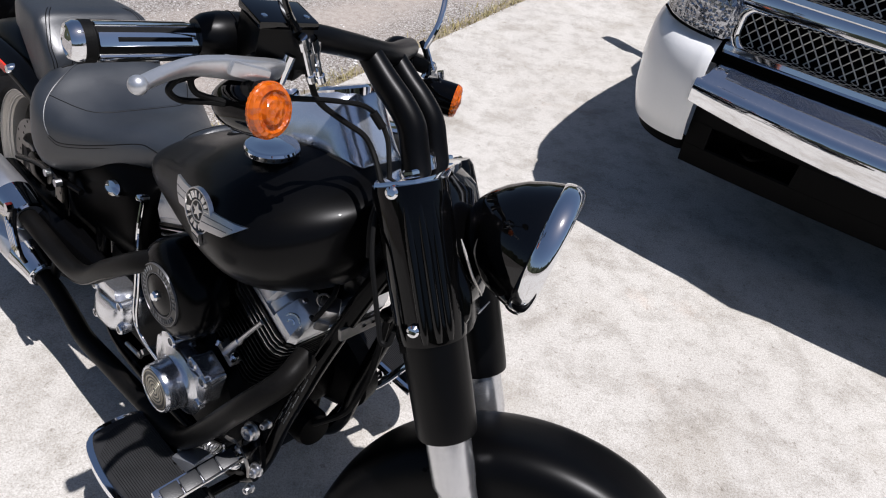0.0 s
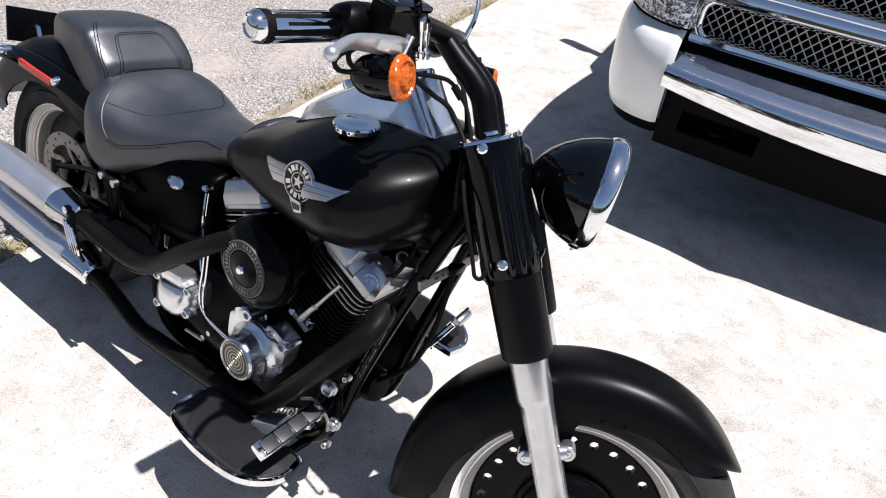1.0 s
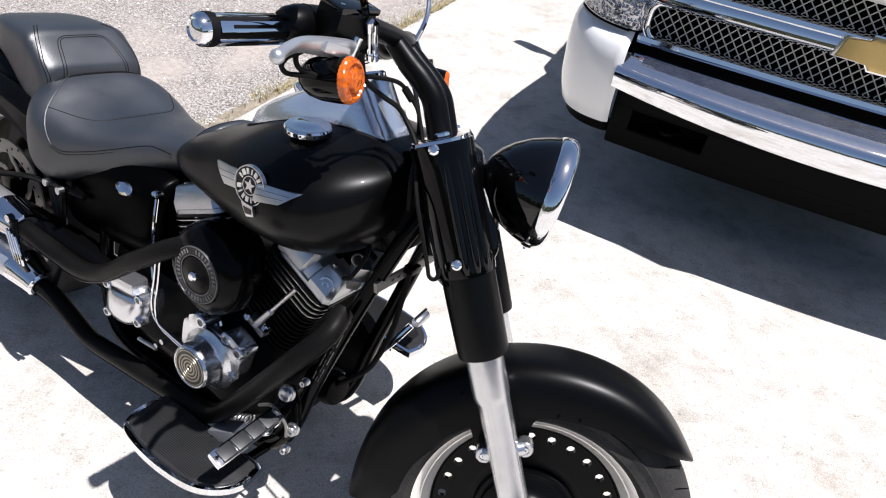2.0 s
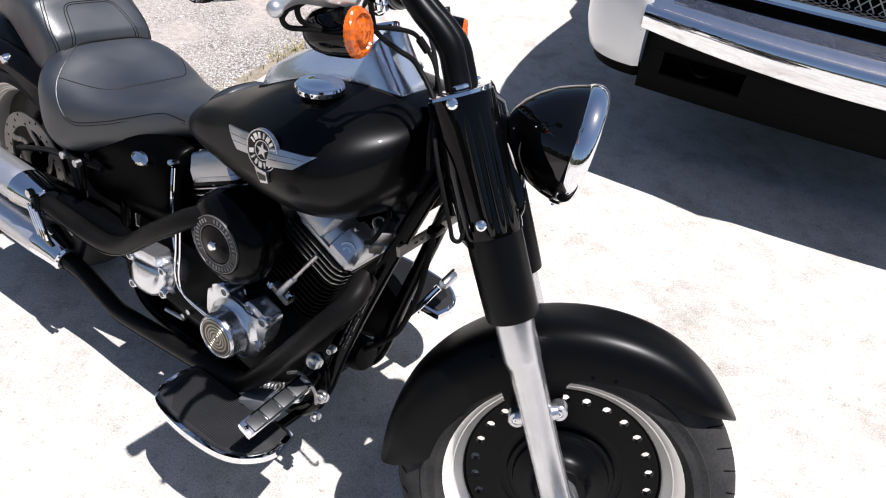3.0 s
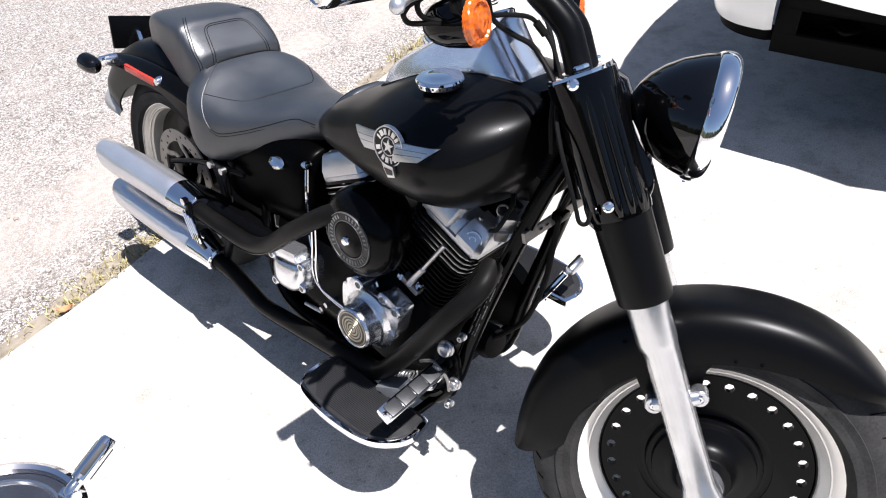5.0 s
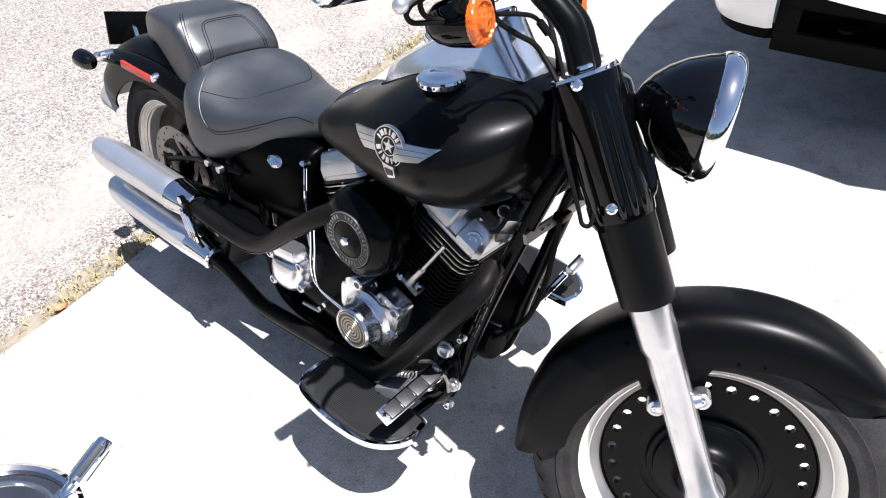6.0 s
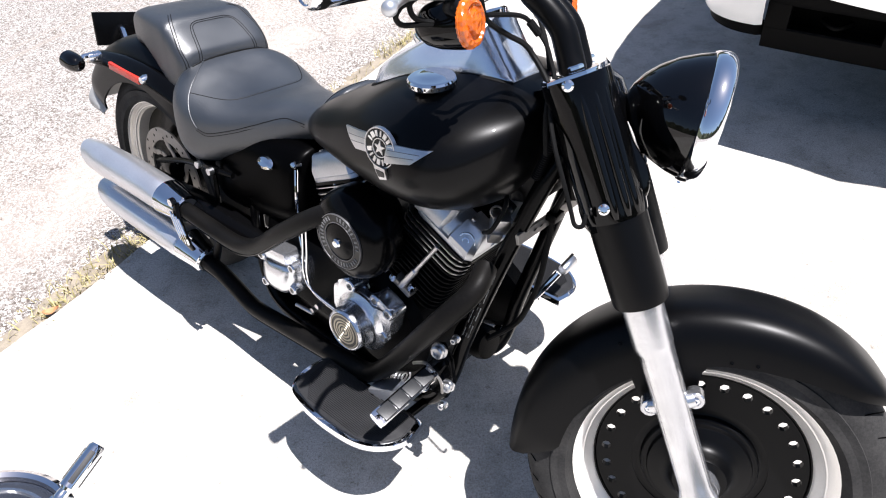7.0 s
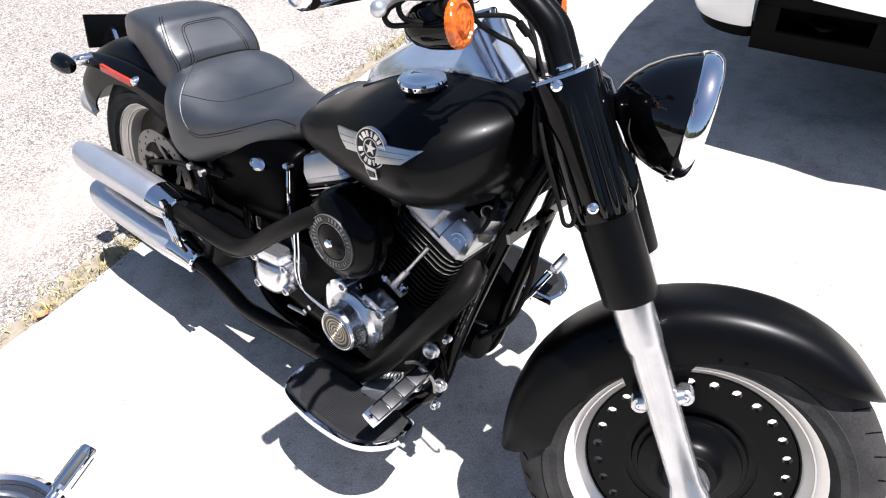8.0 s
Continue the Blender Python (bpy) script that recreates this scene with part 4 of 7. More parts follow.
def build_rear(bike):
    c = Vector((-1.620, 0, 0.325))
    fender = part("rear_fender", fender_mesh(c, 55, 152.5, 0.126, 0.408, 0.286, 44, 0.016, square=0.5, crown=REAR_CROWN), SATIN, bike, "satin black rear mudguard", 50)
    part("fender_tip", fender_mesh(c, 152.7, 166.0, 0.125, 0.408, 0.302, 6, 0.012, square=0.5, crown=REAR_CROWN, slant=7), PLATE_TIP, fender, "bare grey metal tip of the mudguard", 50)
    for y in (-0.141, 0.141):
        pts = [(-1.36, y, 0.652), (-1.50, y, 0.672), (-1.66, y, 0.672), (-1.80, y, 0.655), (-1.86, y * 0.95, 0.628)]
        strut = part("fender_strut", tube(pts, [0.024, 0.026, 0.026, 0.022, 0.012], 14, 5, squash=0.32), FRAME_BLACK, bike)
        out = y * 1.10
        part("reflector", box((0.155, 0.010, 0.020), pose(-1.620, out, 0.661, 0, 0.6, 0), 0.004), REFLECTOR, strut, "long red side reflector")
        for x, z in ((-1.525, 0.668), (-1.790, 0.662)):
            part("bolt", lathe([(0.013, -0.004), (0.013, 0.012), (0.009, 0.022), (0.0, 0.023)], 16, facing((x, y, z), (0, math.copysign(1, y), 0))), CHROME, strut, "chrome bolt")
        side = math.copysign(1, y)
        stem = (-1.795, y, 0.662), (-1.80, y + side * 0.03, 0.664), (-1.80, y + side * 0.04, 0.66)
        turn = part("rear_turn_signal", signal_body((-1.800, y + side * 0.066, 0.655), (-1, 0, 0.02), 0.78), GLOSS, bike, "small gloss black rear turn signal")
        part("stem", tube(stem, 0.0070, 10, 4), CHROME, turn)
        part("stem_clamp", lathe([(0.0115, 0.0), (0.0130, 0.003), (0.0130, 0.014), (0.0105, 0.016), (0.0105, 0.020), (0.0130, 0.022), (0.0125, 0.032), (0.0, 0.033)], 20, facing((-1.776, y * 0.98, 0.664), (-0.25, side, 0))), CHROME, turn, "ribbed chrome clamp")
        part("lens", lathe([(0.0255, 0.0), (0.024, 0.005), (0.015, 0.009), (0.0, 0.010)], 28, facing((-1.8225, y + side * 0.066, 0.6555), (-1, 0, 0.02))), AMBER, turn)
    part("plate_holder", box((0.012, 0.165, 0.10), pose(-2.045, 0.058, 0.640, -9, -14, 0), 0.004), FRAME_BLACK, fender, "black plate holder behind the mudguard")
    part("tail_lamp_stem", tube([(-1.96, 0.03, 0.60), (-2.02, 0.05, 0.64), (-2.05, 0.06, 0.645)], 0.010, 10, 4), CHROME, fender)


def signal_body(at, to, size=1.0):
    prof = [(0.0, 0.050), (0.010, 0.0485), (0.020, 0.042), (0.028, 0.029), (0.0325, 0.010), (0.0335, -0.012), (0.0335, -0.030), (0.0, -0.030)]
    return lathe([(r * size, -h * size) for r, h in prof], 32, facing(at, to))


def build_fork(bike):
    for y in (-0.115, 0.101):
        side = math.copysign(1, y)
        leg = part("fork_leg", tube([on_fork(z, y, -0.0022 if z > 0.583 else -0.0006) for z in (0.300, 0.308, 0.335, 0.352, 0.45, 0.580, 0.587, 0.594, 0.70)], [0.028, 0.033, 0.033, 0.0275, 0.0280, 0.0295, 0.0320, 0.0330, 0.0335], 28, 1), LEG_SILVER, bike, "satin silver fork slider", 40, STEER)
        part("axle_cap", lathe([(0.026, -0.02), (0.026, 0.018), (0.020, 0.030), (0.0, 0.031)], 24, facing((0, y, 0.315), (0, side, 0))), LEG_SILVER, leg)
        part("axle_nut", lathe([(0.012, 0.02), (0.012, 0.040), (0.0, 0.041)], 6, facing((0, y, 0.315), (0, side, 0))), CHROME, leg)
        for dx, dz in ((0.037, 0.491), (-0.037, 0.489)):
            p = on_fork(dz, y * 0.93, dx)
            part("mount_lug", tube([on_fork(dz, y * 0.97), on_fork(dz, y * 0.94, dx * 0.6), p], [0.019, 0.016, 0.0135], 16, 3, squash=1.25), LEG_SILVER, leg)
            part("lug_boss", lathe([(0.0150, -0.016), (0.0150, 0.008), (0.0135, 0.010), (0.0085, 0.010), (0.0080, 0.0075), (0.0, 0.0075)], 24, facing(p, (0, side, 0))), LEG_SILVER, leg)
            part("mount_bolt", lathe([(0.0070, 0.007), (0.0070, 0.0105), (0.0055, 0.0115), (0.0035, 0.0115), (0.0033, 0.008), (0.0, 0.008)], 6, facing(p, (0, side, 0))), CHROME, leg)
        part("fork_sleeve", tube([on_fork(z, y, -0.0018) for z in (0.658, 0.665, 0.73, 0.83)], [0.0415, 0.0445, 0.0455, 0.0460], 28, 3), SATIN, leg, "satin black fork sleeve")
        cover = part("fork_cover", tube([on_fork(z, y, -0.003 if side < 0 else -0.012) for z in (0.786, 0.793, 0.87, 0.965, 0.972)], [0.0470, 0.0500, 0.0505, 0.0520, 0.0480] if side < 0 else [0.046, 0.048, 0.047, 0.040, 0.026], 28, 3), COVER_BLACK, leg, "gloss black fork cover")
        for z in (0.968, 0.808):
            p = on_fork(z, y + side * (0.049 if side < 0 else 0.052), -0.010)
            part("bolt", lathe([(0.0085, -0.008), (0.0085, 0.006), (0.005, 0.009), (0.0, 0.0095)], 16, facing(p, (0.1, side, 0.1))), CHROME, cover, "chrome dome bolt")
        # raised ribs down the cover's front
        for turn in ((8, 30, 50) if side < 0 else ()):
            yy, ahead = y + side * 0.0475 * math.cos(radians(turn)), -0.003 + 0.0475 * math.sin(radians(turn))
            part("cover_rib", tube([on_fork(z, yy, ahead) for z in (0.790, 0.812, 0.90, 0.955)], [0.004, 0.0075, 0.0075, 0.004], 12, 4), RIB_BLACK, cover)
    neck = part("fork_shroud", loft_between(), GLOSS, bike, "gloss black shroud between the fork legs", 40, STEER)
    for s in (-1,):
        rim = [(-0.300, s * 0.104, 0.926), (-0.275, s * 0.108, 0.904), (-0.256, s * 0.110, 0.880), (-0.240, s * 0.110, 0.860), (-0.231, s * 0.110, 0.836), (-0.236, s * 0.112, 0.812), (-0.262, s * 0.122, 0.798), (-0.292, s * 0.140, 0.799)]
        part("shroud_lip", blade([vec(p) + Vector((-0.026, 0, -0.006)) for p in rim], [0.014, 0.018, 0.022, 0.024, 0.024, 0.020, 0.016, 0.010], 0.008, (1, 0, 0.3)), RIB_BLACK, neck)
        part("shroud_edge", tube([(-0.290, -0.082, 0.918), (-0.280, -0.075, 0.902), (-0.256, -0.055, 0.863), (-0.239, -0.013, 0.828)], [0.0008, 0.0022, 0.0022, 0.0012], 8, 5), RIM_SILVER, neck, "thin bright metal edge")
        part("shroud_edge", tube([(-0.229, 0.062, 0.793), (-0.236, 0.030, 0.781), (-0.245, -0.010, 0.770), (-0.253, -0.049, 0.763)], [0.0010, 0.0018, 0.0018, 0.0010], 8, 5), RIM_SILVER, neck, "thin bright metal edge")
    for yy, z in ((-0.052, 0.892), (-0.06, 0.868), (-0.050, 0.916), (0.052, 0.892)):
        part("bolt", lathe([(0.008, -0.012), (0.008, 0.010), (0.005, 0.014), (0.0, 0.014)], 12, facing(on_fork(z, yy, 0.10), (0.8, -0.6, 0.1))), GLOSS, neck)
    outline = [(-0.040, -0.150), (0.018, -0.152), (0.034, -0.13), (0.040, -0.06), (0.030, 0.03), (0.018, 0.056), (0.0, 0.068), (-0.036, 0.072), (-0.056, 0.060), (-0.062, 0.0), (-0.058, -0.10)]
    clamp = part("top_clamp", plate(outline, 0.010, facing(on_fork(0.970, 0), AXIS, (1, 0, 0.5)), 0.004), CHROME, bike, "chrome top fork clamp", 40, STEER)
    for yy in (-0.115, 0.050):
        part("fork_cap", lathe([(0.012, 0.008), (0.012, 0.012), (0.009, 0.014), (0.0, 0.014)], 6, facing(on_fork(0.974, yy), AXIS)), CHROME, clamp)
    part("stem_nut", lathe([(0.020, 0.010), (0.020, 0.022), (0.012, 0.030), (0.0, 0.030)], 12, facing(on_fork(0.97, 0, -0.02), AXIS)), CHROME, clamp)
    part("steering_head", tube([on_fork(z, 0, -0.05) for z in (0.80, 0.84, 0.93, 0.965)], [0.042, 0.036, 0.036, 0.042], 24, 3), FRAME_BLACK, bike, m=STEER)
    part("lower_clamp", plate(outline, 0.035, facing(on_fork(0.775, 0), AXIS, (1, 0, 0.5)), 0.006), FRAME_BLACK, bike, m=STEER)


def loft_between():
    """The pressed shroud that joins the two covers in front."""
    bm = bmesh.new()
    rings = []
    for z, a, w in ((0.797, 0.030, 0.060), (0.805, 0.046, 0.070), (0.825, 0.054, 0.078), (0.88, 0.056, 0.085), (0.945, 0.050, 0.085), (0.972, 0.026, 0.085)):
        row = [on_fork(z, w * math.sin(t), a * math.cos(t) ** 0.7) for t in np.linspace(-1.45, 1.45, 15)]
        back = [p - Vector((0.008, 0, 0.004)) for p in row][::-1]
        rings.append([bm.verts.new(p) for p in row + back])
    return skin(bm, rings)


def build_headlight(bike):
    axis = Vector((0.997, 0.02, -0.03))
    at = Vector((-0.194, -0.022, 0.937))
    flat = facing(at, axis)
    prof = [(0.0, -0.110), (0.012, -0.1085), (0.028, -0.103), (0.046, -0.091), (0.063, -0.073), (0.079, -0.049), (0.0905, -0.022), (0.0965, -0.003), (0.0965, 0.0), (0.092, 0.002), (0.0, -0.002)]
    lamp = part("headlight", lathe(prof, 64, flat), GLOSS, bike, "gloss black bullet headlight with chrome rim", 30, STEER)
    ring = [(0.0962, -0.003), (0.0985, -0.0015), (0.1008, 0.004), (0.1020, 0.011), (0.1016, 0.018), (0.0998, 0.0235), (0.0968, 0.028), (0.0930, 0.0300), (0.0900, 0.0285), (0.0885, 0.024), (0.0905, 0.005)]
    part("trim_ring", lathe(ring, 64, flat, loop=True), CHROME, lamp, "chrome trim ring")
    part("lens", lathe([(0.0900, 0.013), (0.080, 0.018), (0.050, 0.023), (0.0, 0.025)], 48, flat), GLASS, lamp)
    part("lamp_reflector", lathe([(0.0890, 0.011), (0.070, -0.004), (0.040, -0.03), (0.012, -0.045), (0.0, -0.045)], 48, flat), CHROME, lamp)
    part("rim_screw", tube([at + Vector((0.004, -0.014, -0.101)), at + Vector((0.006, 0.014, -0.104))], 0.003, 8, 1), CHROME, lamp)
    part("mount", tube([on_fork(0.895, -0.015, 0.060), on_fork(0.898, -0.018, 0.085), at + Vector((-0.100, -0.004, -0.008))], [0.024, 0.016, 0.020], 16, 4), GLOSS, lamp)
    part("mount_bolt", lathe([(0.011, -0.012), (0.011, 0.012), (0.007, 0.016), (0.0, 0.016)], 6, facing(on_fork(0.902, -0.042, 0.082), (0.2, -1, 0.2))), GLOSS, lamp)


def build_bars(bike):
    def bar_path(sgn):
        return [(-0.505, 0.0, 1.098), (-0.520, sgn * 0.10, 1.101), (-0.538, sgn * 0.18, 1.101), (-0.566, sgn * 0.232, 1.087), (-0.603, sgn * 0.284, 1.066), (-0.632, sgn * 0.335, 1.053), (-0.661, sgn * 0.390, 1.039)]
    bars = part("handlebar", tube([bar_path(-1)[k] for k in range(6, 0, -1)] + bar_path(1), 0.0165, 18, 5), SATIN, bike, "thick satin black handlebar", 40, STEER)
    for y in (-0.054, 0.036):
        part("riser", tube([(-0.388, y, 0.968), (-0.404, y, 1.000), (-0.420, y, 1.028), (-0.446, y, 1.050), (-0.474, y, 1.068), (-0.512, y, 1.096)], [0.0215, 0.0210, 0.0208, 0.0205, 0.0200, 0.0175], 24, 6), SATIN, bars, "thick satin black riser")
    for sgn in (-1, 1):
        path = [vec(p) for p in bar_path(sgn)]
        inner, outer = path[4], path[6]
        way = (outer - inner).normalized()
        length = (outer - inner).length
        grip = part("grip", lathe([(0.0, -0.004), (0.0165, -0.004), (0.0205, 0.0), (0.0205, 0.006), (0.0172, 0.008), (0.0172, length - 0.012), (0.0205, length - 0.010), (0.0205, length), (0.0, length + 0.001)], 32, facing(inner, way)), RUBBER, bars, "chrome and rubber grip")
        for k in range(5):
            m = facing(inner + way * length * 0.5, way) @ Matrix.Rotation(k * 2 * math.pi / 5 + 0.5, 4, "Z") @ pose(0.0168, 0, 0)
            band = part("chrome_band", box((0.0050, 0.0140, length - 0.024), m, 0.0022), CHROME, grip)
            part("rubber_slot", box((0.0030, 0.0048, length - 0.050), m @ pose(0.0014, 0, -0.004), 0.0012), RUBBER, band)
        part("end_cap", lathe([(0.0195, -0.002), (0.0200, 0.006), (0.0165, 0.012), (0.0140, 0.013), (0.0120, 0.0115), (0.0060, 0.0145), (0.0, 0.015)], 32, facing(outer, way)), CHROME, grip, "domed chrome end cap")
        hold = path[3] * 0.35 + path[4] * 0.65
        part("switch_housing", lathe([(0.0, -0.046), (0.018, -0.045), (0.025, -0.036), (0.027, -0.015), (0.0275, 0.012), (0.024, 0.030), (0.019, 0.038), (0.0, 0.039)], 28, facing(hold + Vector((0.002, 0, 0.004)), way)), SATIN, bars, "satin black switch housing")
        part("switch_seam", lathe([(0.0274, -0.001), (0.0280, 0.0), (0.0274, 0.001)], 28, facing(hold + Vector((0.002, 0, 0.004)), way), loop=True), FRAME_BLACK, bars)
        for u, v in ((0.018, -0.016), (0.018, 0.012)):
            part("switch_button", box((0.011, 0.013, 0.007), facing(hold + way * v + Vector((0.010, 0, 0.026)), (0.35, 0, 1), way), 0.003), RUBBER, bars)
        if sgn < 0:
            res = Vector((-0.537, -0.262, 1.095))
            tilt = facing(res, Vector((0.10, -0.28, 0.95)), (-0.45, -0.85, -0.20))
            part("fluid_reservoir", box((0.068, 0.046, 0.054), tilt, 0.009), SATIN, bars, "satin black brake fluid reservoir")
            part("reservoir_lid", box((0.071, 0.049, 0.009), tilt @ pose(0, 0, 0.028), 0.0038), GLOSS, bars)
            for x in (-0.025, 0.025):
                part("lid_screw", lathe([(0.0035, 0.0), (0.0035, 0.0015), (0.0, 0.002)], 8, tilt @ pose(x, 0.012, 0.0322)), CHROME, bars)
        # lever perch, lever and its round end
        perch = path[3] + Vector((0.036, 0, -0.008))
        part("lever_bracket", box((0.048, 0.034, 0.026), facing(perch, Vector((0.1, 0, 1)), way), 0.009), SATIN, bars)
        tip = Vector((-0.546, sgn * 0.445, 1.042))
        pts = [Vector((-0.518, sgn * 0.270, 1.068)), Vector((-0.520, sgn * 0.297, 1.066)), Vector((-0.538, sgn * 0.335, 1.062)), Vector((-0.550, sgn * 0.370, 1.058)), Vector((-0.552, sgn * 0.402, 1.051)), tip]
        part("lever", blade(pts, [0.012, 0.0140, 0.0125, 0.0095, 0.0075, 0.0055], 0.0065, (0.25, 0, 1)), LEVER, bars, "satin silver hand lever")
        ball = bmesh.new()
        bmesh.ops.create_uvsphere(ball, u_segments=18, v_segments=12, radius=0.0088)
        bmesh.ops.translate(ball, vec=tip, verts=ball.verts)
        part("lever_ball", ball, LEVER, bars)
        part("pivot_bolt", lathe([(0.008, -0.016), (0.008, 0.016), (0.005, 0.018), (0.0, 0.018)], 12, facing((-0.517, sgn * 0.262, 1.070), (0.15, 0, 1))), CHROME, bars)
        # turn signal below the lever bracket
        aim = Vector((0.940, -0.255, 0.222)) if sgn < 0 else Vector((0.955, 0.16, 0.05))
        aim.normalize()
        face_at = Vector((-0.499, -0.305, 1.031)) if sgn < 0 else Vector((-0.450, 0.25, 1.039))
        at = face_at - aim * 0.027
        turn = part("turn_signal", signal_body(at, aim, 0.92), COVER_BLACK, bike, "gloss black bullet turn signal with amber lens", 30, STEER)
        face = facing(face_at, aim) @ Matrix.Diagonal((0.86, 0.86, 0.9, 1))
        part("lens", lathe([(0.0345, 0.0), (0.0345, 0.005), (0.0325, 0.009), (0.0265, 0.0115), (0.0235, 0.0085), (0.0185, 0.0085), (0.0150, 0.0135), (0.0, 0.016)], 36, face), AMBER, turn, "amber lens", 20)
        part("lens_rim", lathe([(0.0340, -0.002), (0.0358, 0.0), (0.0358, 0.003), (0.0340, 0.004)], 36, face, loop=True), AMBER, turn)
        part("stem", tube([at + Vector((-0.004, 0, 0.022)), at + Vector((-0.012, -sgn * 0.006, 0.042))], 0.0062, 12, 1), CHROME, turn)
        # mirror stem and its clamp
        foot = Vector((-0.508, -0.278, 1.116)) if sgn < 0 else Vector((-0.528, 0.232, 1.105))
        if sgn < 0:
            part("mirror_clamp", box((0.024, 0.040, 0.034), pose(-0.528, -0.226, 1.074, 12, 0, 10), 0.008), SATIN, bars, "black mirror clamp")
            for dy, dx in ((0.0, 0.016), (0.020, 0.018)):
                part("clamp_bolt", tube([(-0.519 + dx, -0.270 + dy, 1.110), (-0.518 + dx, -0.258 + dy, 1.098), (-0.518 + dx, -0.257 + dy, 1.097), (-0.517 + dx, -0.230 + dy, 1.070), (-0.517 + dx, -0.229 + dy, 1.069), (-0.516 + dx, -0.222 + dy, 1.062)], [0.0065, 0.0065, 0.0042, 0.0042, 0.0060, 0.0060], 10, 1), CHROME, bars, "chrome clamp bolt")
            part("clamp_plate", box((0.004, 0.026, 0.032), pose(-0.503, -0.226, 1.086, 35, 0, 8), 0.0015), ROTOR, bars)
            part("lever_clevis", box((0.046, 0.024, 0.016), facing((-0.528, -0.316, 1.064), Vector((0.1, 0, 1)), way), 0.006), LEVER, bars, "satin silver lever clevis")
            stem = [foot, foot + Vector((-0.002, -0.032, 0.022)), foot + Vector((-0.012, -0.075, 0.075)), foot + Vector((-0.046, -0.110, 0.130))]
        else:
            part("mirror_clamp", tube([foot + Vector((0.024, 0, -0.040)), foot + Vector((0.010, 0, -0.012)), foot + Vector((-0.010, 0, 0.010))], 0.0050, 10, 3), GLOSS, bars)
            part("clamp_bolt", tube([foot + Vector((0.026, 0.012, -0.030)), foot + Vector((-0.006, 0.012, 0.012))], 0.0025, 8, 1), CHROME, bars)
            stem = [foot, foot + Vector((0.006, 0.010, 0.05)), foot + Vector((-0.010, 0.040, 0.10)), foot + Vector((-0.046, 0.100, 0.130))]
        part("mirror_stem", tube(stem, 0.0052, 10, 5), CHROME if sgn > 0 else GLOSS, bars)
        glass = facing(foot + Vector((-0.055, sgn * 0.136, 0.136)), (-0.97, 0, 0.22))
        part("mirror", lathe([(0.0, -0.022), (0.030, -0.018), (0.047, -0.004), (0.050, 0.004), (0.046, 0.006), (0.0, 0.005)], 36, glass @ Matrix.Diagonal((0.75, 1.25, 1, 1))), GLOSS, bars)
    # cables
    for pts, r in (([(-0.535, -0.245, 1.035), (-0.525, -0.22, 1.031), (-0.496, -0.16, 1.037), (-0.472, -0.11, 1.037), (-0.455, -0.085, 1.023), (-0.434, -0.09, 1.005), (-0.419, -0.10, 0.982), (-0.407, -0.11, 0.958), (-0.398, -0.14, 0.914),
                     (-0.379, -0.162, 0.874), (-0.356, -0.170, 0.832), (-0.334, -0.172, 0.790), (-0.324, -0.172, 0.771), (-0.313, -0.172, 0.772), (-0.312, -0.170, 0.790)], 0.0036),
                   ([(-0.527, -0.20, 1.088), (-0.518, -0.18, 1.048), (-0.513, -0.15, 1.025), (-0.486, -0.12, 1.009), (-0.463, -0.105, 1.0), (-0.446, -0.10, 0.985), (-0.424, -0.11, 0.964), (-0.411, -0.12, 0.945), (-0.404, -0.13, 0.90), (-0.394, -0.12, 0.85)], 0.0042),
                   ([(-0.550, -0.362, 1.053), (-0.556, -0.375, 1.046), (-0.560, -0.380, 1.038), (-0.563, -0.380, 1.028), (-0.559, -0.365, 1.020), (-0.546, -0.335, 1.022), (-0.530, -0.318, 1.024)], 0.0034),
                   ([(-0.548, -0.352, 1.054), (-0.555, -0.362, 1.044), (-0.552, -0.355, 1.031), (-0.546, -0.335, 1.026), (-0.53, -0.318, 1.026)], 0.0034),
                   ([(-0.530, -0.262, 1.098), (-0.536, -0.300, 1.076), (-0.552, -0.352, 1.050), (-0.560, -0.378, 1.038)], 0.0022),
                   ([(-0.535, 0.20, 1.08), (-0.49, 0.13, 1.03), (-0.455, 0.09, 0.98), (-0.43, 0.085, 0.90), (-0.40, 0.09, 0.82)], 0.0042)):
        part("cable", tube(pts, r, 8, 6), RUBBER, bars)
    part("cable_sleeve", tube([(-0.463, -0.096, 1.031), (-0.447, -0.087, 1.016)], 0.0062, 10, 1), RUBBER, bars)


# the front mudguard's crown and lower edge: angle up from the front, radius
FENDER_CROWN = [(47, 0.353), (56, 0.356), (65, 0.357), (74, 0.356), (88, 0.352), (105, 0.348), (125, 0.346)]
FENDER_EDGE = [(47, 0.348), (52, 0.332), (58, 0.310), (66, 0.292), (78, 0.273), (90, 0.262), (102, 0.254), (116, 0.247)]


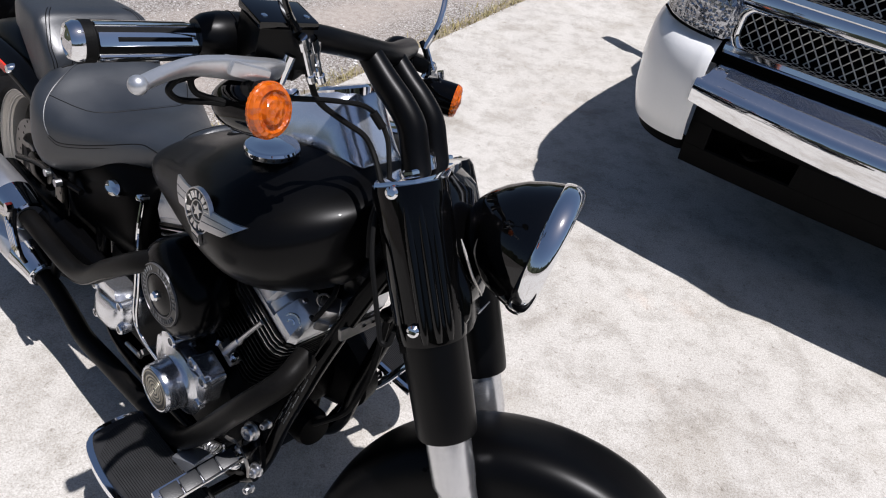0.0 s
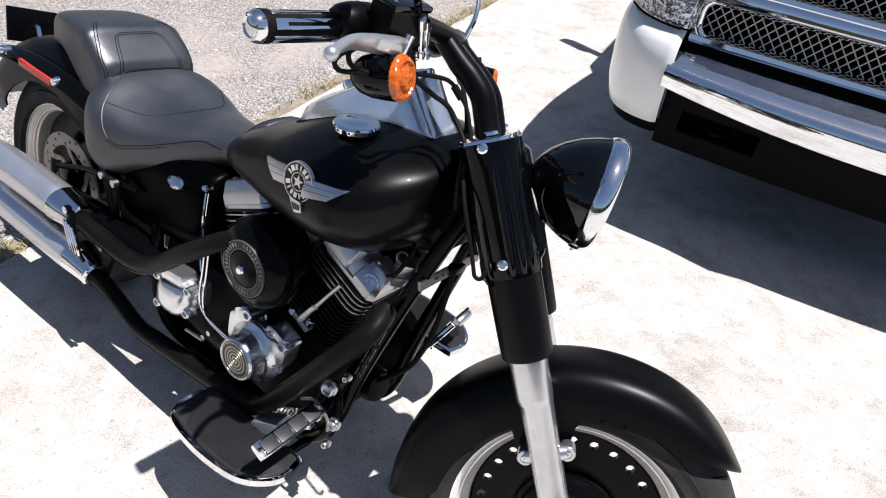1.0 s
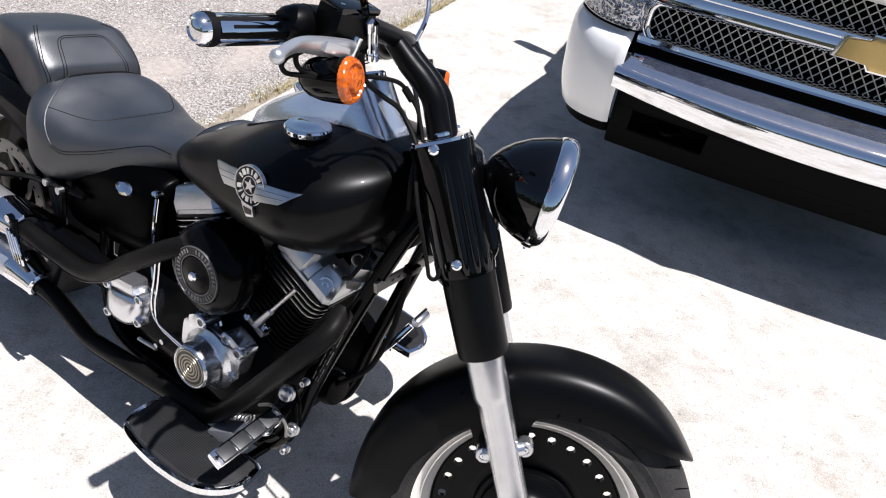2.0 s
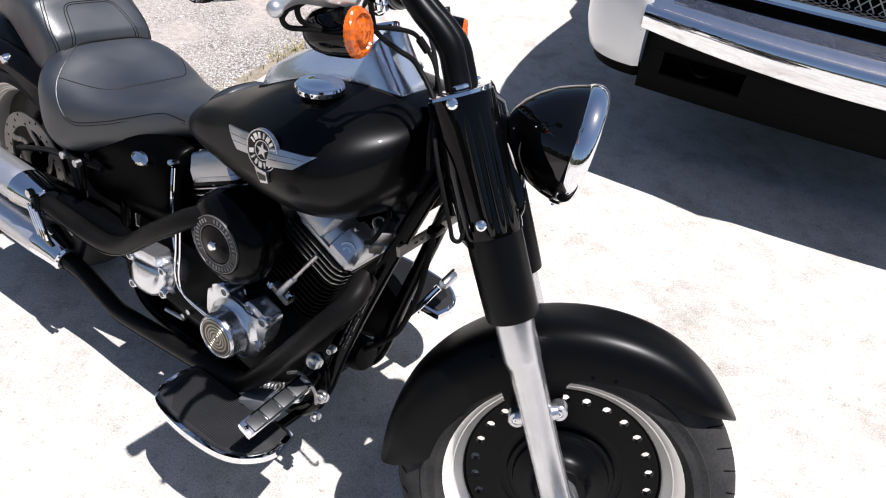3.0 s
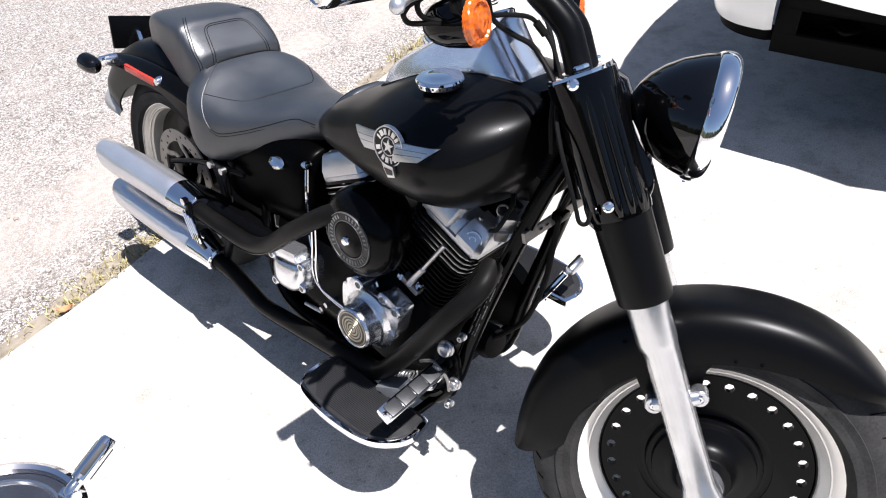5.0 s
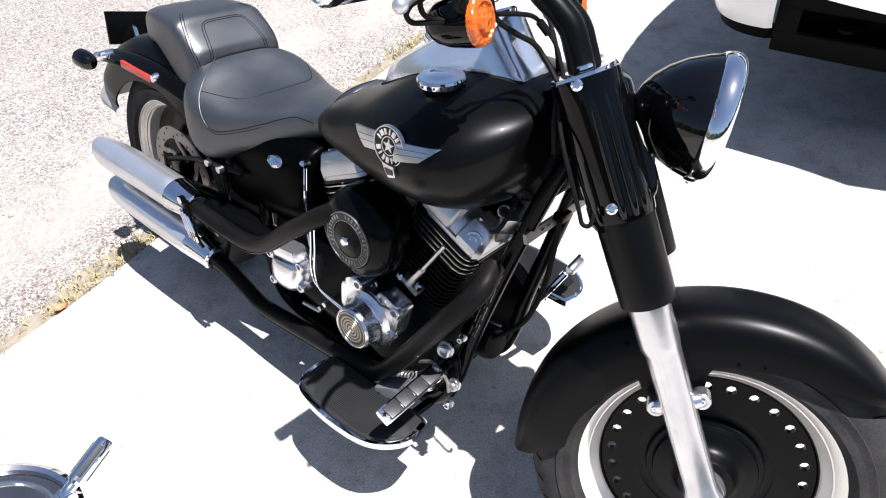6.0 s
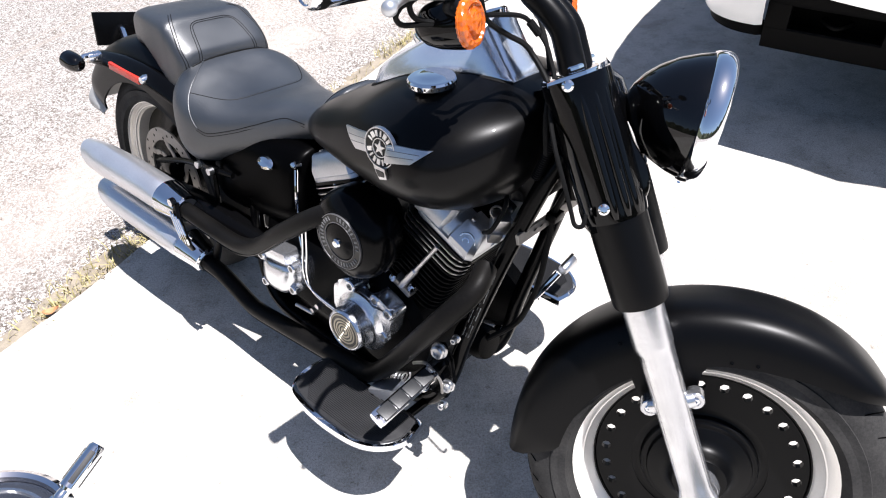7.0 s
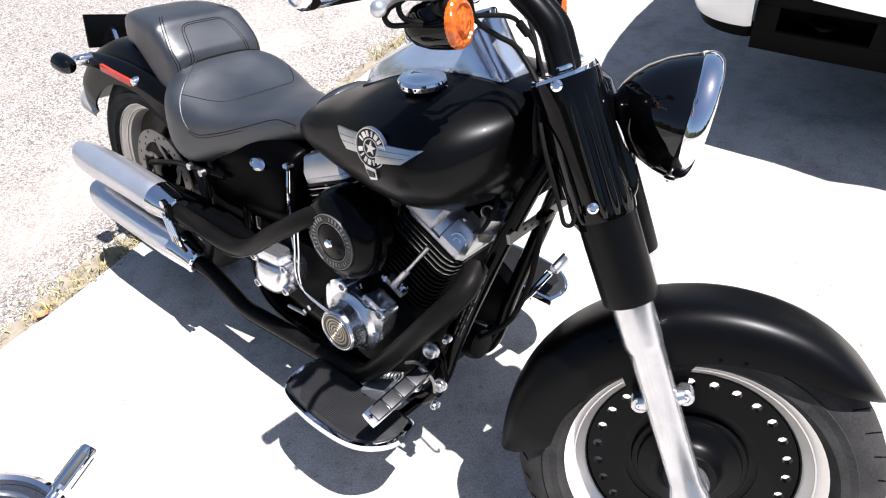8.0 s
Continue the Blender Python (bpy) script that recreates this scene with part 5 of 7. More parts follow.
def build_front_fender(bike):
    c = Vector((-0.006, 0, 0.312))
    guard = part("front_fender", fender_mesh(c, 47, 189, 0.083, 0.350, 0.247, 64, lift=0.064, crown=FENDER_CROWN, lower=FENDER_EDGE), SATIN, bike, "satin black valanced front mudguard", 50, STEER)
    tab = [(-0.188, 0.520), (-0.158, 0.478), (-0.138, 0.452), (-0.122, 0.452), (-0.080, 0.498), (-0.064, 0.518), (-0.068, 0.545), (-0.054, 0.568), (-0.082, 0.600), (-0.165, 0.570)]
    for side in (-1, 1):
        m = facing((0, side * 0.0745, 0), (0, side, 0), (1, 0, 0))
        flip = 1 if side < 0 else -1
        part("mount_tab", plate([(x, flip * z) for x, z in tab], 0.005, m, 0.002), SATIN, guard, "black mudguard tab bolted to the fork leg")
    for x, z in ((-0.030, 0.578), (0.008, 0.585), (-0.205, 0.555)):
        part("rivet", lathe([(0.0035, 0.0), (0.0028, 0.0015), (0.0, 0.002)], 10, facing((x, -0.0835, z), (0, -1, 0.2))), FRAME_BLACK, guard)


def fin_outline(lx, ly, r):
    pts = []
    for cx, cy, a0 in ((lx - r, ly - r, 0), (-lx + r, ly - r, 90), (-lx + r, -ly + r, 180), (lx - r, -ly + r, 270)):
        pts += [(cx + r * math.cos(radians(a0 + k * 30)), cy + r * math.sin(radians(a0 + k * 30))) for k in range(4)]
    return pts


def leaning_block(m, span, low, top, side, foot_y, head_y, inner_y, nose=0.0):
    """A casting along the span whose outer face leans inwards; nose slopes its front end back."""
    bm = bmesh.new()
    rings = []
    for z, y, cut in ((low, foot_y, 0.0), (low + 0.38 * (top - low), foot_y, nose * 0.2), (top - 0.004, head_y + 0.002, nose), (top, head_y - 0.004, nose + 0.004)):
        x0, x1 = span[0] + cut * 0.2, span[1] - cut
        rings.append([bm.verts.new(m @ Vector((x, side * w, z))) for x, w in ((x0, y), (x0, inner_y), (x1, inner_y), (x1, y - 0.012), (x1 - 0.010, y))])
    return skin(bm, rings)


def build_engine(bike):
    crank = Vector((-0.700, 0, 0.320))
    case = part("crankcase", lathe([(0.0, -0.13), (0.11, -0.13), (0.135, -0.11), (0.135, 0.11), (0.11, 0.13), (0.0, 0.13)], 40, facing(crank, RIGHT)), WRINKLE, bike, "black V-twin crankcase")
    part("gearbox", box((0.30, 0.26, 0.21), pose(-0.95, 0, 0.335), 0.035), WRINKLE, bike, "black gearbox case")
    part("primary_cover", lathe([(0.0, -0.02), (0.10, -0.02), (0.12, 0.0), (0.115, 0.045), (0.08, 0.06), (0.0, 0.062)], 36, facing((-0.72, 0.13, 0.33), (0, 1, 0)) @ Matrix.Diagonal((2.0, 1, 1, 1))), WRINKLE, bike)
    for lean, name in ((24, "front"), (-26, "rear")):
        a = radians(lean)
        up = Vector((math.sin(a), 0, math.cos(a)))
        m = facing(crank, up, (1, 0, 0))
        barrel = part("cylinder", lathe([(0.072, 0.10), (0.072, 0.345)], 32, m), WRINKLE, bike, "finned black cylinder")
        shape = plate(fin_outline(0.083, 0.118, 0.03), 0.0045, None, 0.0012)
        fin = part("fin", shape, WRINKLE, barrel, m=m @ pose(0, 0, 0.150))
        for k in range(1, 13):
            f = share(fin, barrel, m @ pose(0, 0, 0.150 + k * 0.0138) @ Matrix.Diagonal((1.0 if k < 9 else 1.05, 1.0, 1, 1)))
        # polished edges catch the light on the upper fins
        edge = plate(fin_outline(0.0865, 0.121, 0.03), 0.0022, None, 0.0)
        bright = part("fin_edge", edge, BRUSHED, barrel, m=m @ pose(0, 0, 0.2865))
        for k in range(1, 4):
            share(bright, barrel, m @ pose(0, 0, 0.2865 + k * 0.0138))
        rocker = part("rocker_box", plate(fin_outline(0.076, 0.118, 0.020), 0.014, m @ pose(0.012 if lean > 0 else 0, 0, 0.338), 0.003), CAST_SILVER, bike, "satin silver stepped rocker box")
        part("rocker_flange", plate(fin_outline(0.080, 0.122, 0.022), 0.006, m @ pose(0.010 if lean > 0 else 0, 0, 0.336), 0.001), FRAME_BLACK, rocker)
        # black stands in for the tank's shade over the silver casting
        part("rocker_middle", box((0.120, 0.10, 0.050), m @ pose(0, 0, 0.362), 0.008), FRAME_BLACK, rocker, "middle of the rocker box, blackened for the tank's shade")
        for side in (-1, 1):
            # two castings with a valley between them, each leaning in towards its top
            if lean > 0:
                part("rocker_cap", leaning_block(m, (-0.066, 0.010), 0.346, 0.402, side, 0.116, 0.100, 0.040), CAST_SILVER, rocker)
                front = part("rocker_cap", leaning_block(m, (0.028, 0.088), 0.340, 0.400, side, 0.1175, 0.090, 0.050, 0.012), CAST_SILVER, rocker)
                part("rocker_web", leaning_block(m, (0.006, 0.034), 0.342, 0.386, side, 0.112, 0.094, 0.045), CAST_SILVER, rocker)
            else:
                part("rocker_cap", leaning_block(m, (-0.066, 0.066), 0.346, 0.402, side, 0.116, 0.100, 0.040), CAST_SILVER, rocker)
            for x in (-0.054, 0.040):
                part("bolt", lathe([(0.005, 0.0), (0.005, 0.006), (0.0, 0.007)], 6, m @ pose(x, side * 0.082, 0.399)), BRUSHED, rocker)
            if lean > 0 and side < 0:
                tilt = facing(m @ Vector((0.058, -0.1055, 0.370)), m.to_3x3() @ Vector((0.10, -0.90, 0.42)), m.to_3x3() @ Vector((1, 0, 0)))
                part("rocker_emblem", lathe([(0.0185, -0.002), (0.0185, 0.0025), (0.0175, 0.0035), (0.0145, 0.0035), (0.0140, 0.0015), (0.0, 0.0015)], 32, tilt), POLISHED, front, "bright round emblem")
                part("emblem_bar", box((0.026, 0.007, 0.003), tilt @ pose(-0.008, -0.003, 0.0022, 0, 0, 24), 0.001), CHROME, front)
                part("emblem_dot", lathe([(0.0075, 0.0), (0.0075, 0.004), (0.0050, 0.0045), (0.0045, 0.003), (0.0, 0.003)], 20, tilt @ pose(-0.001, 0.001, 0.001)), CHROME, front)
        foot = Vector((-0.700 + (0.055 if lean > 0 else -0.055), -0.135, 0.410))
        head = crank + up * 0.335 + Vector((0, -0.098, 0))
        if lean > 0:
            foot, head = Vector((-0.632, -0.132, 0.472)), Vector((-0.550, -0.124, 0.606))
        for off in ((-0.016, 0.018) if lean < 0 else (0.0,)):
            p0, p1 = foot + Vector((off, 0, 0)), head + Vector((off * 1.4, 0, 0))
            rod = part("pushrod_tube", tube([p0, p0 * 0.6 + p1 * 0.4, p0 * 0.58 + p1 * 0.42, p0 * 0.1 + p1 * 0.9, p1], [0.0078, 0.0078, 0.0052, 0.0052, 0.0052], 12, 1), BRUSHED if lean > 0 else CHROME, barrel, "silver pushrod tube")
        block = part("lifter_block", box((0.054, 0.030, 0.016), facing(foot + Vector((0, 0.012, -0.004)), up, (1, 0, 0)), 0.006), ROTOR, bike, "small dull lifter block")
        for off in (-0.026, 0.026):
            part("bolt", lathe([(0.008, 0.0), (0.008, 0.012), (0.005, 0.015), (0.0, 0.015)], 10, facing(foot + Vector((off, 0.0, 0.004)), up)), CHROME, block)
    # timing cover: a round nose that flares into an eared plate
    c = Vector((-0.707, -0.150, 0.361))
    flare = [(-0.084, 0.030), (-0.082, 0.052), (-0.074, 0.070), (-0.056, 0.084), (-0.036, 0.092), (-0.016, 0.088), (-0.016, 0.070), (-0.026, 0.058), (-0.006, 0.053), (0.014, 0.057), (0.028, 0.070), (0.040, 0.092), (0.055, 0.091), (0.085, 0.080), (0.097, 0.068), (0.090, 0.040), (0.082, 0.000), (0.064, -0.022), (0.044, -0.044), (0.020, -0.064), (-0.025, -0.076), (-0.062, -0.058), (-0.082, -0.018)]
    flare = [(p.x, p.y) for p in spline([(*q, 0) for q in flare + flare[:1]], 3)[:-1]]
    cover = part("timing_cover", plate(flare, 0.040, facing(c + Vector((0, 0.010, 0)), RIGHT), 0.012), POLISHED, bike, "polished silver timing cover", 50)
    cone = facing(c, RIGHT)
    part("cover_cone", lathe([(0.076, 0.026), (0.068, 0.031), (0.060, 0.0350), (0.0550, 0.0385), (0.0528, 0.044), (0.0515, 0.058), (0.0500, 0.073), (0.0485, 0.0780), (0.0455, 0.080), (0.0435, 0.0785), (0.0, 0.0780)], 64, cone), POLISHED, cover, sharp=50)
    for r, w in ((0.0400, 0.0012), (0.0300, 0.0016), (0.0225, 0.0016), (0.0150, 0.0018), (0.0070, 0.0020)):
        part("cover_ring", lathe([(r - w - 0.0006, 0.0780), (r - w, 0.0798), (r + w, 0.0798), (r + w + 0.0006, 0.0780)], 40, cone, loop=True), MEDAL_RING, cover)
    part("cover_medallion", lathe([(0.0432, 0.0778), (0.0432, 0.0787), (0.0, 0.0787)], 40, cone), MEDALLION, cover)
    for x, y in ((-0.030, 0.078), (0.044, 0.080), (0.082, 0.064), (0.068, -0.006), (-0.062, -0.036)):
        boss = part("bolt_boss", lathe([(0.0145, 0.020), (0.0140, 0.031), (0.0115, 0.0335), (0.0085, 0.0335), (0.0080, 0.029), (0.0, 0.029)], 20, facing(c + Vector((x, 0, y)), RIGHT)), POLISHED, cover)
        part("bolt", lathe([(0.0066, 0.0285), (0.0066, 0.0320), (0.0050, 0.0330), (0.0032, 0.0330), (0.0030, 0.0300), (0.0, 0.0300)], 6, facing(c + Vector((x, 0, y)), RIGHT)), ROTOR, boss, "socket bolt")
    # gearbox side cover: a rounded casting with a stepped lid and two ribs
    g = Vector((-0.985, -0.150, 0.337))
    shell = [(-0.076, -0.040), (-0.074, 0.016), (-0.056, 0.046), (0.0, 0.056), (0.052, 0.064), (0.070, 0.054), (0.068, 0.014), (0.050, -0.030), (0.016, -0.054), (-0.040, -0.060)]
    shell = [(p.x, p.y) for p in spline([(*q, 0) for q in shell + shell[:1]], 3)[:-1]]
    side = part("gearbox_cover", dome(shell, [(1.0, 0.0), (1.0, 0.034), (0.98, 0.044), (0.92, 0.053), (0.87, 0.056), (0.84, 0.062), (0.76, 0.071), (0.60, 0.078), (0.38, 0.082), (0.15, 0.083)], facing(g + Vector((0, 0.034, 0)), RIGHT)), POLISHED, bike, "polished silver gearbox cover", 50)
    part("cover_lid", box((0.084, 0.050, 0.030), pose(g.x - 0.010, g.y - 0.012, g.z + 0.056, 0, -8, 0), 0.011), POLISHED, side)
    for x, y in ((0.054, 0.050), (-0.060, 0.034), (0.052, -0.014), (-0.056, -0.044)):
        boss = part("bolt_boss", lathe([(0.013, 0.010), (0.0125, 0.036), (0.0100, 0.039), (0.0075, 0.039), (0.0072, 0.035), (0.0, 0.035)], 18, facing(g + Vector((x, 0, y)), RIGHT)), POLISHED, side)
        part("bolt", lathe([(0.0060, 0.034), (0.0060, 0.0390), (0.0030, 0.0395), (0.0028, 0.036), (0.0, 0.036)], 6, facing(g + Vector((x, 0, y)), RIGHT)), ROTOR, boss, "socket bolt")
    for x, z, l in ((-0.875, 0.292, 0.04), (-0.90, 0.262, 0.035)):
        part("case_bolt", lathe([(0.007, 0.0), (0.007, l), (0.0, l + 0.001)], 10, facing((x, -0.125, z), RIGHT)), BRUSHED, bike)
    for off in (0.0, 0.013):
        line = [(-0.906, -0.165, 0.519), (-0.909, -0.165, 0.449), (-0.914, -0.165, 0.385), (-0.898, -0.165, 0.344), (-0.853, -0.165, 0.331), (-0.807, -0.165, 0.326)]
        part("oil_line", tube([vec(q) + Vector((off, 0, -off * 0.6)) for q in line], 0.0028, 10, 5), CHROME, bike, "bent chrome oil line")
    # air cleaner
    a = Vector((-0.721, -0.110, 0.581))
    face = facing(a, RIGHT)
    air = part("air_cleaner", lathe([(0.0, 0.022), (0.088, 0.022), (0.097, 0.030), (0.099, 0.050), (0.099, 0.066), (0.096, 0.080), (0.091, 0.090), (0.081, 0.100), (0.064, 0.107), (0.061, 0.106), (0.0, 0.105)], 64, face), FRAME_BLACK, bike, "gloss black round air cleaner")
    part("cleaner_ring", lathe([(0.041, 0.105), (0.043, 0.1095), (0.0585, 0.1095), (0.0605, 0.105)], 56, face, loop=True), BADGE_BLACK, air)
    for r in (0.0592, 0.0415):
        part("ring_line", lathe([(r - 0.0008, 0.107), (r - 0.0005, 0.1106), (r + 0.0005, 0.1106), (r + 0.0008, 0.107)], 56, face, loop=True), STEEL_LINE, air)
    letter = None
    for k in range(36):
        if k % 12 in (10, 11):
            continue
        angle = radians(k * 10 + 4)
        at = face @ pose(0.0508 * math.cos(angle), 0.0508 * math.sin(angle), 0.1100, 0, 0, math.degrees(angle) + 90) @ Matrix.Diagonal((1.0 if k % 3 else 0.58, 1, 1, 1))
        if letter:
            share(letter, air, at)
        else:
            letter = part("ring_bar", box((0.0038, 0.0085, 0.0016)), LABEL, air, "raised silver bar of lettering", m=at)
    part("cleaner_dish", lathe([(0.040, 0.105), (0.038, 0.1095), (0.026, 0.111), (0.014, 0.114), (0.0, 0.114)], 40, face), FRAME_BLACK, air)
    part("centre_bolt", lathe([(0.010, 0.113), (0.010, 0.118), (0.007, 0.122), (0.0, 0.1225)], 20, face), CHROME, air, "chrome centre bolt")
    part("intake_housing", tube([(-0.702, -0.12, 0.60), (-0.70, -0.06, 0.58), (-0.70, 0.02, 0.57)], [0.06, 0.050, 0.045], 24, 4), WRINKLE, air)
    # horn-side bracket and small silver pieces by the front head
    coil = part("coil_cover", box((0.030, 0.034, 0.044), facing((-0.446, -0.078, 0.688), (0.30, -0.25, 0.92), (0.7, -0.7, 0)), 0.006), BRUSHED, bike, "small silver cover below the tank")
    part("cover_foot", box((0.024, 0.024, 0.030), facing((-0.453, -0.080, 0.660), (0.35, -0.25, 0.90), (0.7, -0.7, 0)), 0.004), ROTOR, coil)
    part("cover_loop", lathe([(0.0105, -0.002), (0.0125, 0.0), (0.0105, 0.002), (0.0085, 0.0)], 20, facing((-0.444, -0.096, 0.718), (0.6, -0.7, 0.3)), loop=True), ROTOR, coil)
    part("spark_plug_lead", tube([(-0.47, -0.09, 0.66), (-0.44, -0.11, 0.69), (-0.43, -0.09, 0.74), (-0.47, -0.05, 0.76)], 0.0045, 8, 5), RUBBER, bike)
    part("oil_filter", lathe([(0.038, 0.0), (0.039, 0.06), (0.034, 0.075), (0.0, 0.078)], 24, facing((-0.545, -0.01, 0.315), (0.95, -0.1, 0.2))), WRINKLE, bike)


def build_oil_tank(bike):
    tank = part("oil_tank", loft([(-0.955, 0.110, 0.640, 0.450, 3.2), (-0.985, 0.135, 0.655, 0.430, 3.4), (-1.12, 0.140, 0.650, 0.400, 3.6), (-1.25, 0.140, 0.600, 0.390, 3.4), (-1.33, 0.120, 0.570, 0.400, 3.0)], 40, 4), OIL_BLACK, bike, "gloss black oil tank below the saddle", 50)
    cap = facing((-1.050, -0.128, 0.592), (-0.05, -0.75, 0.6))
    part("oil_cap", lathe([(0.010, -0.015), (0.011, 0.008), (0.020, 0.012), (0.021, 0.020), (0.015, 0.025), (0.0, 0.026)], 28, cap @ Matrix.Diagonal((1.35, 0.72, 1, 1))), CHROME, tank, "oval chrome oil filler cap")
    part("banjo_bolt", lathe([(0.008, -0.01), (0.0085, 0.008), (0.006, 0.013), (0.0, 0.014)], 14, facing((-0.962, -0.125, 0.625), (0.2, -0.9, 0.35))), CHROME, tank)
    part("hose", tube([(-0.960, -0.128, 0.615), (-0.950, -0.140, 0.56), (-0.948, -0.142, 0.48), (-0.930, -0.150, 0.43)], 0.0042, 8, 5), CHROME, tank)
    part("tank_strap", tube([(-1.26, -0.143, 0.600), (-1.262, -0.150, 0.52), (-1.265, -0.148, 0.41)], 0.006, 8, 4), FRAME_BLACK, tank)
    part("swingarm", tube([(-1.05, -0.115, 0.33), (-1.25, -0.150, 0.36), (-1.45, -0.150, 0.345), (-1.66, -0.135, 0.32)], [0.04, 0.046, 0.044, 0.040], 16, 5), FRAME_BLACK, bike)
    part("swingarm", tube([(-1.05, 0.115, 0.33), (-1.25, 0.150, 0.36), (-1.45, 0.150, 0.345), (-1.66, 0.135, 0.32)], [0.03, 0.028, 0.026, 0.03], 16, 5), FRAME_BLACK, bike)
    part("seat_stay", tube([(-1.18, -0.150, 0.522), (-1.28, -0.165, 0.516), (-1.40, -0.152, 0.482), (-1.55, -0.145, 0.425)], 0.0075, 10, 5), FRAME_BLACK, bike)
    part("seat_bracket", box((0.06, 0.02, 0.018), pose(-1.255, -0.165, 0.526, 0, 8, 0), 0.004), FRAME_BLACK, bike)
    for x in (-1.25, -1.30):
        part("stay_bolt", lathe([(0.009, 0.0), (0.009, 0.014), (0.0, 0.015)], 10, facing((x + 0.02, -0.172, 0.526), RIGHT)), BRUSHED, bike)


def muffler(bike, pts, radii, label):
    bm = tube(pts, radii, 32, 5)
    end, before = vec(pts[-1]), vec(pts[-2])
    way = (end - before).normalized()

    def slash(verts):
        for v in verts:  # the end is cut slantwise, longer at the top
            f = max(0.0, 1 - (end - v.co).dot(way) / 0.12)
            v.co.x -= f * 0.85 * (v.co.z - end.z)

    slash(bm.verts)
    pipe = part("muffler", bm, SATIN_SILVER, bike, label, 40)
    bore = lathe([(0.034, 0.0005), (0.034, 0.002), (0.0, 0.002)], 28, facing(end, way))
    slash(bore.verts)
    # dark disc painted for the shaded inside of the pipe
    part("muffler_bore", bore, DARK_GAP, pipe)
    return pipe


def build_exhaust(bike):
    upper = [(-0.740, -0.175, 0.630), (-0.800, -0.212, 0.600), (-0.904, -0.221, 0.518), (-1.015, -0.212, 0.425), (-1.106, -0.209, 0.386), (-1.223, -0.209, 0.384), (-1.354, -0.210, 0.388)]
    lower = [(-0.440, -0.115, 0.610), (-0.430, -0.165, 0.585), (-0.470, -0.205, 0.515), (-0.559, -0.206, 0.375), (-0.640, -0.194, 0.262), (-0.690, -0.191, 0.229), (-0.768, -0.190, 0.216), (-0.866, -0.190, 0.203),
             (-0.986, -0.190, 0.188), (-1.070, -0.190, 0.178), (-1.115, -0.190, 0.181), (-1.172, -0.192, 0.205), (-1.228, -0.197, 0.230), (-1.300, -0.204, 0.244)]
    for pts, r in ((upper, 0.0208), (lower, 0.0215)):
        pipe = part("header_pipe", tube(pts, r, 24, 6), HEATSHIELD, bike, "matte black heat-shielded header pipe", 50)
        part("shield_seam", tube([vec(p) + Vector((0, -0.012, -r * 0.93)) for p in pts[1:]], 0.0025, 6, 5), FRAME_BLACK, pipe)
    for pts, label in (([(-1.330, -0.207, 0.386), (-1.390, -0.209, 0.391), (-1.434, -0.211, 0.394), (-1.565, -0.214, 0.395), (-1.700, -0.217, 0.389), (-1.776, -0.219, 0.383)], "upper satin silver muffler"),
                       ([(-1.282, -0.199, 0.244), (-1.332, -0.202, 0.256), (-1.377, -0.206, 0.262), (-1.530, -0.211, 0.268), (-1.668, -0.215, 0.272), (-1.734, -0.217, 0.268)], "lower satin silver muffler")):
        pipe = muffler(bike, pts, [0.034, 0.038, 0.047, 0.048, 0.047, 0.041], label)
        way = (vec(pts[1]) - vec(pts[0])).normalized()
        part("muffler_cone", lathe([(0.0340, -0.004), (0.0385, 0.000), (0.0400, 0.018), (0.0440, 0.045), (0.0484, 0.072), (0.0488, 0.078), (0.0470, 0.080)], 36, facing(vec(pts[0]), way)), CHROME, pipe, "chrome muffler cone")
        part("collar", lathe([(0.033, 0.0), (0.0365, 0.004), (0.0375, 0.040), (0.0365, 0.052), (0.033, 0.053)], 32, facing(vec(pts[0]) - way * 0.006, way)), CHROME, pipe, "chrome muffler collar")
    part("crossover_pipe", tube([(-1.22, -0.19, 0.337), (-1.272, -0.18, 0.238)], 0.0110, 14, 1), HEATSHIELD, bike, "short black pipe between the header pipes")
    bracket = part("muffler_bracket", blade([(-1.300, -0.246, 0.436), (-1.285, -0.258, 0.40), (-1.262, -0.258, 0.345), (-1.250, -0.250, 0.318)], [0.010, 0.020, 0.020, 0.012], 0.005, (1, 0, 0.25)), FRAME_BLACK, bike, "black bracket with chrome ribs between the mufflers")
    for k in range(4):
        part("chrome_rib", tube([(-1.303 + k * 0.012, -0.2645, 0.416 - k * 0.002), (-1.284 + k * 0.012, -0.2655, 0.375), (-1.272 + k * 0.011, -0.2640, 0.345)], 0.0036, 8, 3), CHROME, bracket)
    part("bracket_bolt", lathe([(0.011, 0.0), (0.011, 0.014), (0.0, 0.015)], 6, facing((-1.298, -0.250, 0.442), RIGHT)), CHROME, bracket)


